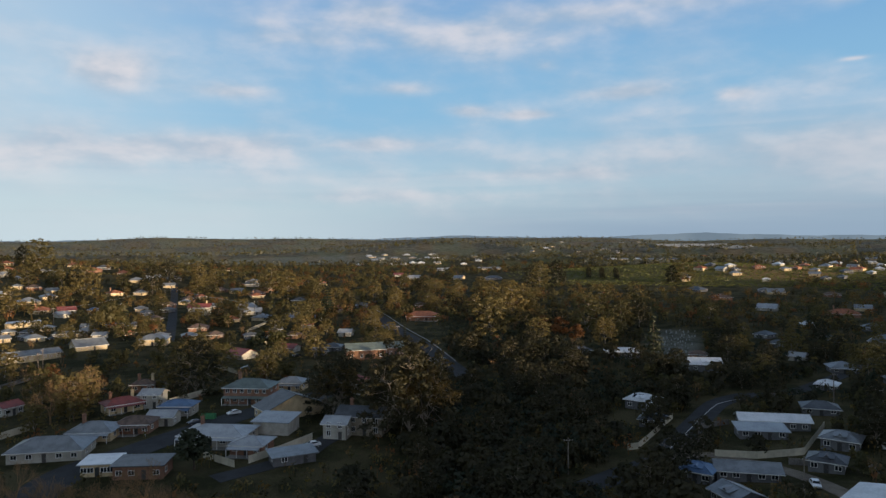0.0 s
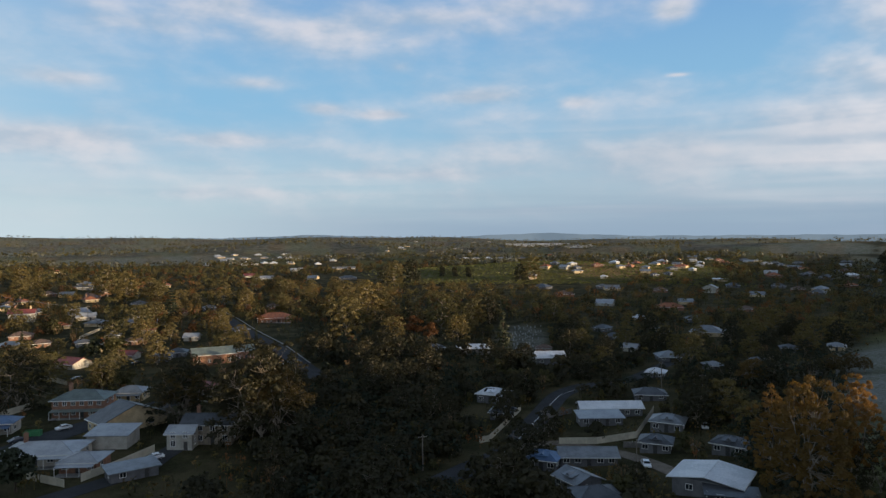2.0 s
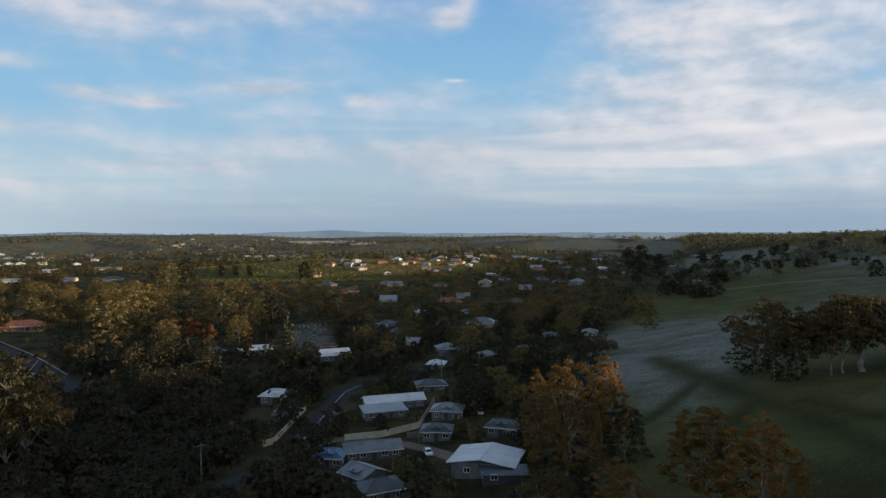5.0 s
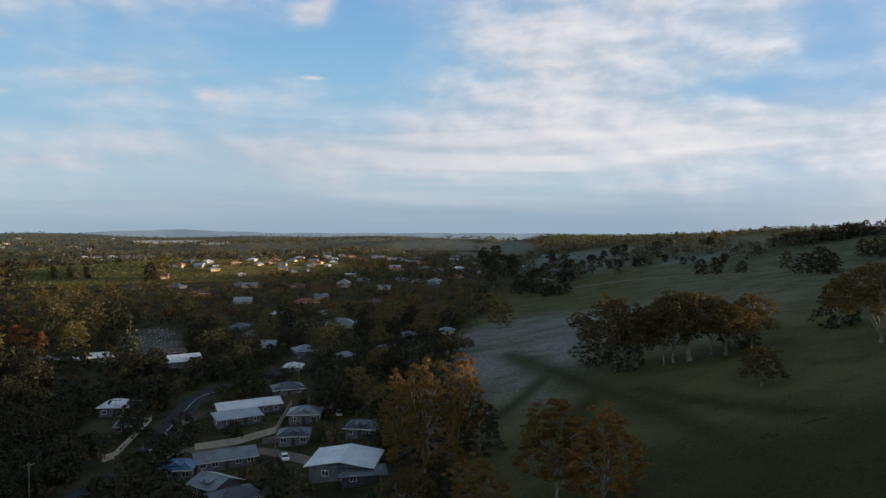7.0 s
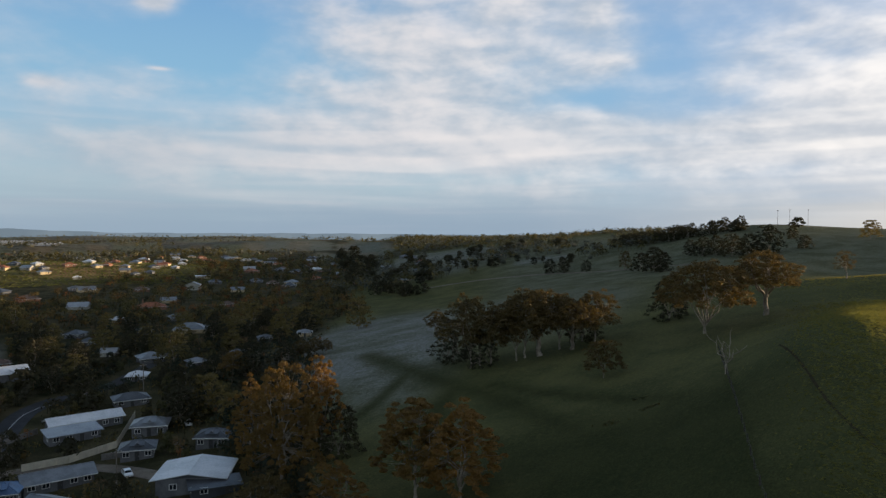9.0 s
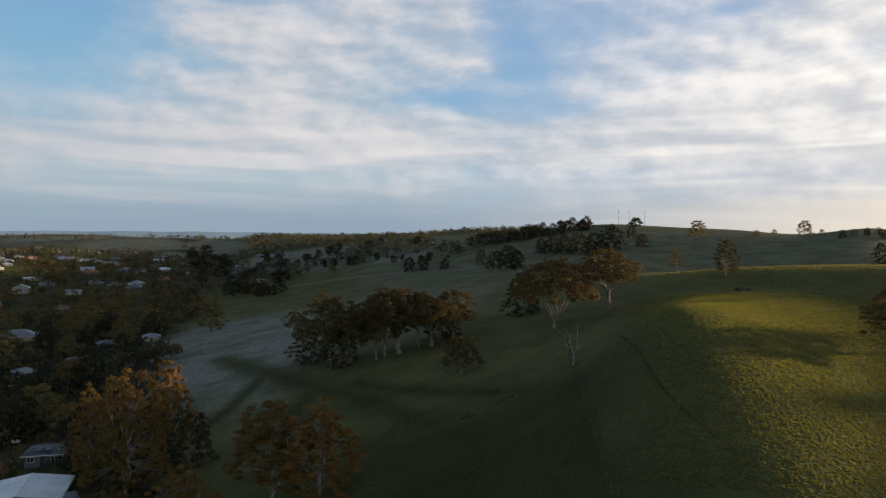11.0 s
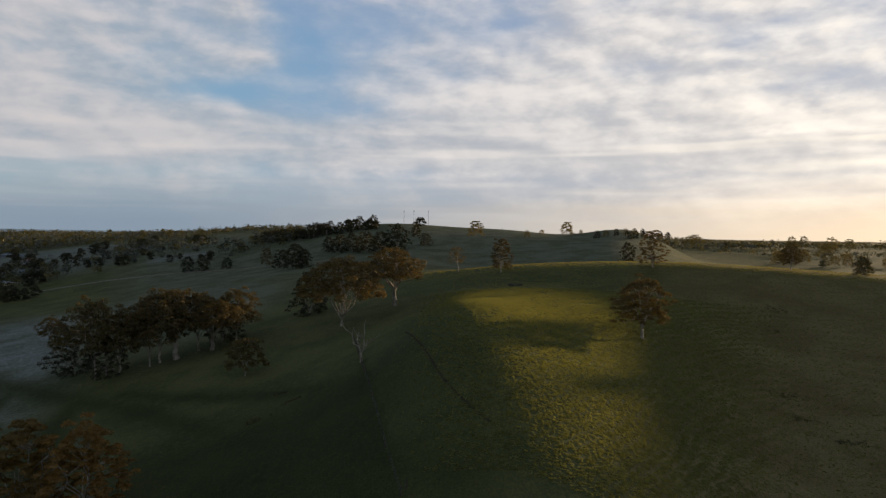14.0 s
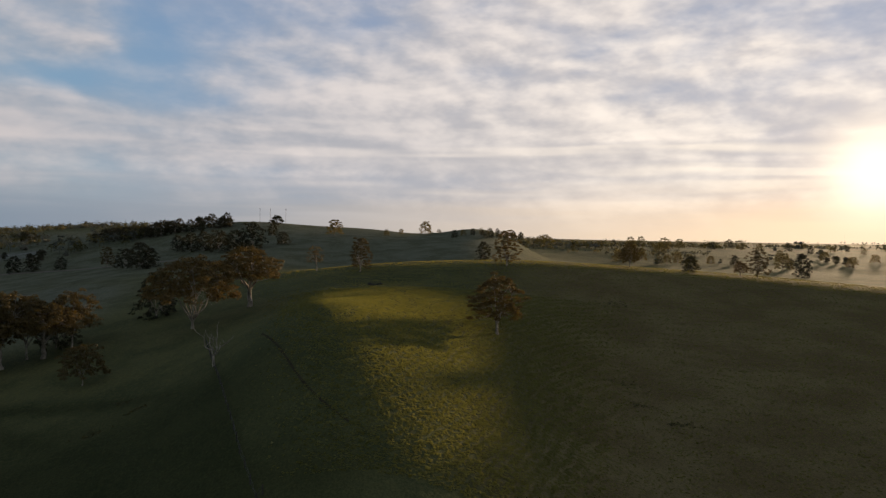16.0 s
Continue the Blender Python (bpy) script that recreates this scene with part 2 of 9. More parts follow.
CREAM = surface("cream_render", (0.58, 0.45, 0.27), (0.42, 0.32, 0.19), 0.85, scale=2.5)
WHITE = surface("white_weatherboard", (0.44, 0.41, 0.35), (0.32, 0.295, 0.25), 0.7, scale=2.5)
BRICK = surface("red_brown_brick", (0.30, 0.16, 0.10), (0.19, 0.10, 0.07), 0.88, scale=0.9, relief=0.5)
STONE = surface("bluestone_and_sandstone", (0.34, 0.28, 0.21), (0.22, 0.18, 0.14), 0.88, scale=0.8, relief=0.5)
# real grey cladding, and also cream or white walls darkened as if shaded
GREYWALL = surface("grey_cladding", (0.15, 0.15, 0.155), (0.10, 0.10, 0.105), 0.65, scale=2.0)
DARKWALL = surface("charcoal_cladding", (0.065, 0.07, 0.08), (0.045, 0.05, 0.055), 0.6, scale=2.0)
TRIM = surface("white_painted_trim", (0.78, 0.77, 0.74), (0.66, 0.65, 0.62), 0.55, scale=1.0)
DARKTRIM = surface("dark_trim", (0.06, 0.055, 0.05), (0.04, 0.04, 0.04), 0.6, scale=1.0)
WOOD = surface("weathered_timber", (0.22, 0.18, 0.14), (0.12, 0.10, 0.08), 0.85, scale=0.6, relief=0.4)
POLE = surface("grey_pole_timber", (0.20, 0.17, 0.14), (0.12, 0.10, 0.085), 0.85, scale=0.6, relief=0.4)
STEEL = surface("galvanised_steel", (0.42, 0.43, 0.44), (0.33, 0.34, 0.35), 0.45, 0.6, 1.0)
FENCE = surface("cream_steel_fence", (0.55, 0.50, 0.38), (0.44, 0.40, 0.31), 0.6, 0.0, 2.0)
FENCE_GREY = surface("grey_paling_fence", (0.21, 0.19, 0.17), (0.13, 0.12, 0.11), 0.85, 0.0, 1.2)
SOLAR = surface("solar_panel", (0.012, 0.016, 0.03), (0.01, 0.012, 0.02), 0.16, 0.0, 1.0, relief=0.0)
GREENBOX = surface("green_skip_paint", (0.05, 0.22, 0.09), (0.04, 0.15, 0.06), 0.5, 0.0, 1.0)
ASPHALT = surface("asphalt", (0.048, 0.049, 0.053), (0.034, 0.035, 0.037), 0.9, 0.0, 6.0, 30.0, 0.3, 0.0, 0.12, world_space=True)
GRAVEL = surface("gravel_drive", (0.20, 0.17, 0.135), (0.12, 0.10, 0.08), 0.95, 0.0, 4.0, 30.0, 0.4, 0.0, 0.08, world_space=True)
CONCRETE = surface("concrete_kerb", (0.27, 0.265, 0.25), (0.19, 0.185, 0.175), 0.85, 0.0, 2.0, 20.0, 0.2, 0.0, world_space=True)
MARKING = surface("road_paint", (0.62, 0.62, 0.60), (0.42, 0.42, 0.41), 0.7, 0.0, 2.0)
TYRE = surface("rubber_tyre", (0.02, 0.02, 0.02), (0.015, 0.015, 0.015), 0.85, 0.0, 0.5)
CAR_WHITE = surface("white_car_paint", (0.78, 0.79, 0.80), (0.70, 0.71, 0.72), 0.22, 0.0, 2.0, relief=0.0, spec=0.6)
CAR_DARK = surface("dark_car_paint", (0.05, 0.055, 0.065), (0.04, 0.045, 0.055), 0.2, 0.0, 2.0, relief=0.0, spec=0.6)
HEADSTONE = surface("pale_headstone", (0.34, 0.34, 0.33), (0.20, 0.20, 0.19), 0.8, 0.0, 0.5)
LOG = surface("fallen_log_bark", (0.055, 0.045, 0.035), (0.03, 0.026, 0.02), 0.9, 0.0, 0.8, relief=0.6)


def glass_material():
    m = bpy.data.materials.new("window_glass")
    m.use_nodes = True
    b = m.node_tree.nodes["Principled BSDF"]
    b.inputs["Base Color"].default_value = (0.02, 0.024, 0.028, 1)
    b.inputs["Roughness"].default_value = 0.06
    b.inputs["Specular IOR Level"].default_value = 0.8
    return m


GLASS = glass_material()


def land_material():
    """Pasture, frosted pasture, dried earth and rough town ground, with painted shade and haze, told apart by the cover
    map on the land.
    """
    m = bpy.data.materials.new("pasture_and_town_ground")
    m.use_nodes = True
    n = Net(m.node_tree)
    b = m.node_tree.nodes["Principled BSDF"]
    at = n.add("ShaderNodeNewGeometry").outputs["Position"]
    cover = n.add("ShaderNodeVertexColor", layer_name="cover").outputs[0]
    s = n.add("ShaderNodeSeparateColor")
    n.put(s.inputs[0], cover)
    pasture, frost, dry_lit = s.outputs
    huge = n.noise(at, 0.012, 4.0, 0.6)
    big = n.noise(at, 0.06, 5.0, 0.62)
    mid = n.noise(at, 1.0, 4.0, 0.65, 0.4)
    tuft = n.noise(at, 3.2, 4.0, 0.7)
    grass = n.mix(n.step(big, 0.35, 0.65), (0.062, 0.068, 0.030), (0.102, 0.102, 0.044))
    grass = n.mix(n.step(mid, 0.42, 0.72, 0.0, 0.55), grass, (0.147, 0.135, 0.050))
    grass = n.mix(n.step(huge, 0.5, 0.75, 0.0, 0.4), grass, (0.045, 0.058, 0.024))
    white = n.mix(n.step(mid, 0.3, 0.7), (0.14, 0.146, 0.134), (0.255, 0.264, 0.255))
    flecks = n.math("MULTIPLY", frost, n.step(n.math("ADD", big, n.math("MULTIPLY", mid, 0.4)), 0.52, 0.86, 0.35, 1.0))
    soil = n.mix(n.step(big, 0.35, 0.65), (0.20, 0.115, 0.055), (0.26, 0.17, 0.085))
    rough = n.mix(n.step(big, 0.38, 0.62), (0.030, 0.030, 0.016), (0.082, 0.068, 0.038))
    rough = n.mix(n.step(mid, 0.45, 0.7, 0.0, 0.6), rough, (0.052, 0.055, 0.023))
    tone = n.mix(pasture, rough, grass)
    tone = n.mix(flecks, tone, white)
    tone = n.mix(dry_lit, tone, soil)
    # alpha darkens the drains and the ground painted as shaded
    damp_shade = n.add("ShaderNodeVertexColor", layer_name="cover").outputs["Alpha"]
    tone = n.mix(damp_shade, tone, (0.018, 0.024, 0.009))
    tone = n.mix(1.0, tone, n.mix(n.step(tuft, 0.3, 0.7), (0.72, 0.72, 0.72), (1.25, 1.25, 1.2)), "MULTIPLY")
    n.put(b.inputs["Base Color"], tone)
    b.inputs["Roughness"].default_value = 0.95
    b.inputs["Specular IOR Level"].default_value = 0.02
    one = n.add("ShaderNodeBump")
    one.inputs["Strength"].default_value, one.inputs["Distance"].default_value = 0.8, 0.20
    n.put(one.inputs["Height"], n.math("ADD", mid, n.math("MULTIPLY", tuft, 0.5)))
    n.put(b.inputs["Normal"], one.outputs[0])
    return m


LAND = land_material()

# ---------------------------------------------------------------- mesh building
class Shape:
    """Vertices and faces of one mesh, gathered piece by piece."""

    def __init__(self):
        self.v, self.f, self.m, self.slot = [], [], [], 0

    def face(self, *pts):
        k = len(self.v)
        self.v += [tuple(p) for p in pts]
        self.f.append(tuple(range(k, k + len(pts))))
        self.m.append(self.slot)

    def solid(self, pts, faces):
        k = len(self.v)
        self.v += [tuple(p) for p in pts]
        for f in faces:
            self.f.append(tuple(k + i for i in f))
            self.m.append(self.slot)

    def box(self, x0, y0, z0, x1, y1, z1):
        self.solid([(x0, y0, z0), (x1, y0, z0), (x1, y1, z0), (x0, y1, z0), (x0, y0, z1), (x1, y0, z1), (x1, y1, z1), (x0, y1, z1)],
                   [(0, 3, 2, 1), (4, 5, 6, 7), (0, 1, 5, 4), (1, 2, 6, 5), (2, 3, 7, 6), (3, 0, 4, 7)])

    def slab(self, quad, thick):
        """A plate: four corners of its top, anticlockwise from above, and its thickness downwards."""
        low = [(x, y, z - thick) for x, y, z in quad]
        self.solid(list(quad) + low, [(0, 1, 2, 3), (7, 6, 5, 4), (0, 4, 5, 1), (1, 5, 6, 2), (2, 6, 7, 3), (3, 7, 4, 0)])

    def tube(self, a, b, ra, rb, sides=5, cap=False):
        a, b = Vector(a), Vector(b)
        d = (b - a).normalized() if (b - a).length > 1e-6 else Vector((0, 0, 1))
        s = d.orthogonal().normalized()
        t = d.cross(s)
        k = len(self.v)
        for p, r in ((a, ra), (b, rb)):
            for i in range(sides):
                w = 2 * math.pi * i / sides
                self.v.append(tuple(p + r * (math.cos(w) * s + math.sin(w) * t)))
        for i in range(sides):
            j = (i + 1) % sides
            self.f.append((k + i, k + j, k + sides + j, k + sides + i))
            self.m.append(self.slot)
        if cap:
            self.f.append(tuple(k + sides + i for i in range(sides)))
            self.f.append(tuple(k + sides - 1 - i for i in range(sides)))
            self.m += [self.slot, self.slot]

    def mesh(self, name, *mats, smooth=False):
        me = bpy.data.meshes.new(name)
        me.from_pydata(self.v, [], self.f)
        for q in mats:
            me.materials.append(q)
        if len(mats) > 1:
            me.polygons.foreach_set("material_index", self.m)
        if smooth:
            me.polygons.foreach_set("use_smooth", [True] * len(self.f))
        me.update()
        return me


def part(name, shape, mat, parent, label="", smooth=False):
    mats = mat if isinstance(mat, tuple) else (mat,)
    ob = new(name, shape if isinstance(shape, bpy.types.Mesh) else shape.mesh(name, *mats, smooth=smooth))
    ob.parent = parent
    if label:
        ob["label"] = label
    return ob


def thing(name, label, category, group=""):
    ob = new(name)
    ob.empty_display_size = 0.5
    return tagged(ob, label, category, group)


def at(bearing, dist):
    """x, y, z on the ground, by the bearing (degrees clockwise from +y) and the distance from under the drone."""
    b = radians(bearing)
    x, y = dist * math.sin(b), dist * math.cos(b)
    return x, y, float(ground(x, y))

# ---------------------------------------------------------------- the lie of the land
def sstep(a, b, v):
    t = np.clip((v - a) / (b - a), 0.0, 1.0)
    return t * t * (3 - 2 * t)


def mound(x, y, bearing, dist, height, across, along):
    """A rounded rise: its bearing (degrees clockwise from north, +y) and distance from the origin, and its spread."""
    b = math.radians(bearing)
    dx, dy = x - dist * math.sin(b), y - dist * math.cos(b)
    s, c = math.sin(b), math.cos(b)
    return height * np.exp(-((dx * s + dy * c) / along) ** 2 - ((dx * c - dy * s) / across) ** 2)


RIDGES = ((1700, 10, 5), (2300, 17, -60), (3050, 25, -60), (3800, 36, -60))   # low wooded rises to the north: distance, height, first bearing


def ridge_line(bearing, k):
    return RIDGES[k][0] + 130 * np.sin(bearing / 6.0 + 2.1 * k) + 50 * np.sin(bearing / 2.3 + k)


def ground(x, y):
    """Height of the ground at x, y, for numbers or arrays."""
    x, y = np.asarray(x, float), np.asarray(y, float)
    far = np.hypot(x, y)
    bearing = np.degrees(np.arctan2(x, y))
    south = np.logaddexp(0, (-y - 10) / 30.0) * 30
    u = x - y - 0.72 * south + 12 * np.sin((x + y) / 190.0) - 0.10 * np.maximum(0, y - 120)
    rise = 28 * np.logaddexp(0, (u + 38) / 28.0)
    top = 47 - 12 * sstep(20, 260, -y)
    z = top * np.tanh(0.152 * rise / top)
    # the spur east of the town: a crest, and a hollow behind it
    spur = sstep(76, 88, bearing) * sstep(178, 150, bearing)
    z = z + mound(x, y, 99, 296, 4.7, 55, 45) + mound(x, y, 112, 296, 3.8, 60, 45) + mound(x, y, 128, 292, 2.6, 70, 55)
    z = z + mound(x, y, 87, 300, 1.2, 35, 40)
    # a rounded brow on the near slope, and the fold beside it, shaped to place the patch of sun
    z = z + mound(x, y, 85.6, 157.3, 7.9, 44.4, 92.4) + mound(x, y, 83.4, 128, 9.4, 19, 56.8) - mound(x, y, 104, 150, 4.1, 26, 60)
    # slope lowered here so that it stays in shade
    z = z - 4.5 * sstep(91, 112, bearing) * sstep(178, 150, bearing) * sstep(325, 190, far)
    z = z - (13 - 5 * sstep(104, 96, bearing)) * spur * sstep(308, 400, far) * sstep(1500, 700, far)
    z = z + mound(x, y, 78.5, 690, 20, 120, 170) + mound(x, y, 88, 640, 12.5, 60, 190) + mound(x, y, 96.5, 640, 20.5, 48, 180) + mound(x, y, 70, 1150, 14, 200, 300)
    z = z - 13 * sstep(1300, 2600, far) * sstep(42, 56, bearing) * sstep(100, 90, bearing)
    z = z - mound(x, y, 62, 520, 9, 130, 120)
    z = z + mound(x, y, 22, 960, 22, 260, 130) + mound(x, y, -35, 1000, 32, 300, 300)
    z = z + mound(x, y, 5, 2500, 30, 700, 380) + mound(x, y, 40, 2300, 30, 500, 420)
    z = z - 8 * sstep(900, 2200, far) * sstep(95, 110, bearing) * sstep(175, 150, bearing)
    hills = 52 + 10 * sstep(4, -8, bearing) + 8 * np.sin(bearing / 4.3) + 5 * np.sin(bearing / 1.9 + 1) - 0.95 * np.clip(bearing - 8, 0, 50)
    z = z + (hills * sstep(95, 70, bearing) * sstep(-130, -90, bearing) + 6) * sstep(3900, 4750, far)
    for k, (_, high, first) in enumerate(RIDGES):
        z = z + high * (0.7 + 0.3 * np.sin(bearing / 4.0 + 1.7 * k)) * np.exp(-((far - ridge_line(bearing, k)) / 150.0) ** 2) * sstep(58, 40, bearing) * sstep(first, first + 8, bearing)
    z = z + 1.1 * np.sin(x / 37.0 + 0.6 * np.sin(y / 51.0)) * np.sin(y / 43.0) * sstep(60, 300, far)
    return z

# damp hollows and old drains in the pasture, and shade painted as dark patches: two ends by bearing and distance, and
# the half width
DRAINS_AND_SHADE = [
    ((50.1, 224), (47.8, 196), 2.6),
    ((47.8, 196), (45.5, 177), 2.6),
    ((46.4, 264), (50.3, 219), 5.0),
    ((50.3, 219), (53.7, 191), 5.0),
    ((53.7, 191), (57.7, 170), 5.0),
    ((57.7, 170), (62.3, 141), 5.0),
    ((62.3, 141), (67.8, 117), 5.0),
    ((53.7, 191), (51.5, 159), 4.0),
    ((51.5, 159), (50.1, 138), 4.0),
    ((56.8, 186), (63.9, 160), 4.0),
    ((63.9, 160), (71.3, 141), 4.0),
    # wide dark patches: valley shade put into the near slope's colour
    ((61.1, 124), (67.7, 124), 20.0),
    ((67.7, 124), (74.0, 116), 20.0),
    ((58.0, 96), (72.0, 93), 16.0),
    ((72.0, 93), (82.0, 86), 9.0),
    # dark strip drawn along the wire fence
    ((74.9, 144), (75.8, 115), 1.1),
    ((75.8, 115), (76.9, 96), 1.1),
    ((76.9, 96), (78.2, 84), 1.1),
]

# ---------------------------------------------------------------- the land, one sheet to the horizon
# the fields of the valley: bearing, distance, and half their spread in each
FIELDS = ((50.3, 1075, 1.7, 130), (54.2, 975, 2.1, 120), (60.8, 668, 2.6, 46), (40.2, 2060, 4.0, 240), (46.0, 2020, 2.4, 190), (64.8, 925, 1.5, 90),
          (66.2, 1130, 1.6, 60), (36.0, 2500, 5.0, 160))


def build_land():
    bearings = np.concatenate([np.arange(-42, 134, 0.44), np.arange(134, 318, 2.5)])
    rings = np.concatenate([[0.5, 12, 24], np.geomspace(36, 900, 150), np.geomspace(912, 4950, 110)])
    nb, nr = len(bearings), len(rings)
    b, r = np.meshgrid(np.radians(bearings), rings)
    x, y = r * np.sin(b), r * np.cos(b)
    z = ground(x, y)
    co = np.stack([x, y, z], -1).reshape(-1, 3)
    i, j = np.meshgrid(np.arange(nr - 1), np.arange(nb), indexing="ij")
    k = (j + 1) % nb
    faces = np.stack([i * nb + j, (i + 1) * nb + j, (i + 1) * nb + k, i * nb + k], -1).reshape(-1, 4)
    me = bpy.data.meshes.new("ground")
    me.from_pydata(co.tolist(), [], faces.tolist())
    me.materials.append(LAND)
    me.polygons.foreach_set("use_smooth", [True] * len(me.polygons))
    # cover: pasture, frost, dry earth, and in alpha the drains with painted shade
    deg = np.degrees(b)
    deg = np.where(deg > 180, deg - 360, deg)
    u = x - y
    wob = 14 * np.sin(x / 31.0) + 11 * np.sin(y / 23.0 + 1) + 6 * np.sin((x + y) / 9.0)
    hill = sstep(-12, 6, u + wob * 0.35 + 22 - 0.12 * np.maximum(0, y - 180)) * sstep(40, 44, deg + 0.02 * wob)
    hill = np.maximum(hill, sstep(20, 40, u))
    east = sstep(60, 63, deg)
    mound_grass = sstep(1.0, 0.75, np.hypot((deg - 21) / 14.5, (r - 930) / 150.0) + wob * 0.004)
    west_fields = sstep(1.0, 0.8, np.hypot((deg + 10) / 9.0, (r - 1900) / 330.0)) + sstep(1.0, 0.8, np.hypot((deg + 17) / 14.0, (r - 2900) / 300.0))
    quilt = sstep(0.0, 0.12, np.sin(deg * 0.9 + r * 0.0017) * np.sin(r * 0.0045 + deg * 0.25)) * sstep(1250, 1600, r)
    beyond = sstep(100, 104, deg) * sstep(335, 370, r)
    pasture = np.clip(np.maximum.reduce([hill * sstep(1500, 1100, r) * (r < 4000), east * (r < 1400), 0.8 * beyond * (r < 2600), mound_grass, west_fields, quilt, hill * quilt]), 0, 1)
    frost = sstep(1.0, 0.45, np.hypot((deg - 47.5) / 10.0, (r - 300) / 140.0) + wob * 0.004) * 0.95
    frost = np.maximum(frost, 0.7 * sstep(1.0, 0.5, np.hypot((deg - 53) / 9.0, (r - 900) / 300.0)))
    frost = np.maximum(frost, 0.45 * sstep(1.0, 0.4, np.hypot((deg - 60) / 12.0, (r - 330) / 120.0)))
    # far hillside whitened: distance haze put into the frost cover
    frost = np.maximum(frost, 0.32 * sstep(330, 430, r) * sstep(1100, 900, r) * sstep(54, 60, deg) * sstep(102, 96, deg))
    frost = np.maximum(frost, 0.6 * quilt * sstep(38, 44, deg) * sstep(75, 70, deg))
    for fb, fd, wb, wd in FIELDS:
        field = sstep(1.0, 0.8, (np.abs((deg - fb) / wb) ** 3 + np.abs((r - fd) / wd) ** 3) ** (1 / 3.0) + wob * 0.003)
        pasture = np.maximum(pasture, field)
        frost = np.maximum(frost, 0.75 * field * (fb < 63))
    # far northern ground paled in colour to stand for haze
    frost = np.maximum(frost, 0.62 * sstep(1500, 2600, r) * sstep(46, 38, deg))
    # pale west fields: mist painted with the frost colour
    frost = np.maximum(frost, 0.8 * np.clip(west_fields, 0, 1))
    frost = np.maximum(frost, 0.45 * sstep(1.0, 0.7, np.hypot((deg - 18.3) / 2.4, (r - 385) / 60.0)))
    damp_shade = np.zeros_like(r)
    for (b0, d0), (b1, d1), wide in DRAINS_AND_SHADE:
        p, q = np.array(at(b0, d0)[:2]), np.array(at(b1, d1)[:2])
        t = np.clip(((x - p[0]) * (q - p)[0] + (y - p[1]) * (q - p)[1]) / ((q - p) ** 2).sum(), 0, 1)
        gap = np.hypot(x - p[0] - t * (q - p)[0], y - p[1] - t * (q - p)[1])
        damp_shade = np.maximum(damp_shade, np.exp(-(gap / wide) ** 2) * 0.8)
    # paddock left of the fence darkened; part of it is painted hillside shade
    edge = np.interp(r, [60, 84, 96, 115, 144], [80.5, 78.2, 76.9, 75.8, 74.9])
    damp_shade = np.maximum(damp_shade, 0.88 * sstep(edge + 0.15, edge - 0.15, deg) * sstep(50, 62, deg + wob * 0.15) * sstep(169, 120, r))
    frost = frost * (1 - damp_shade)
    gully = np.exp(-((u - 46 - 0.00 * y + 6 * np.sin(y / 16.0)) / 9.0) ** 2) * sstep(210, 150, r)
    frost = frost * (1 - 0.8 * gully)
    dry_lit = sstep(1.0, 0.6, np.hypot((deg - 26) / 5.0, (r - 900) / 90.0) + wob * 0.006) * 0.9
    dry_lit = np.maximum(dry_lit, 0.5 * sstep(1.0, 0.6, np.hypot((deg - 17) / 2.5, (r - 1050) / 60.0)))
    dry_lit = np.maximum(dry_lit, 0.22 * sstep(0.0, 0.2, np.sin(deg * 1.7 + 1) * np.sin(r * 0.007)) * sstep(1400, 1800, r))
    # fields beyond the crest dimmed in colour, as if backlit
    damp_shade = np.maximum(damp_shade, 0.20 * beyond * sstep(2600, 1400, r) * (0.75 + 0.25 * np.sin(r / 120.0 + deg)))
    # sunward slope browned and lightened: flare and haze put into its colour
    dry_lit = np.maximum(dry_lit, 0.42 * sstep(92, 106, deg) * sstep(150, 135, deg) * sstep(345, 320, r))
    # mound lightened in colour so that it looks sunlit
    dry_lit = np.maximum(dry_lit, 0.16 * mound_grass)
    col = np.stack([pasture, frost, dry_lit, damp_shade * 0.75], -1).reshape(-1, 4)
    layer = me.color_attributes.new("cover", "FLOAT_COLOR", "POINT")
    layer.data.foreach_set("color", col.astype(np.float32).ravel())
    me.update()
    return tagged(new("ground", me), "rolling green pasture and rough town ground with frost in the hollows", "ground", kind="structure")


build_land()


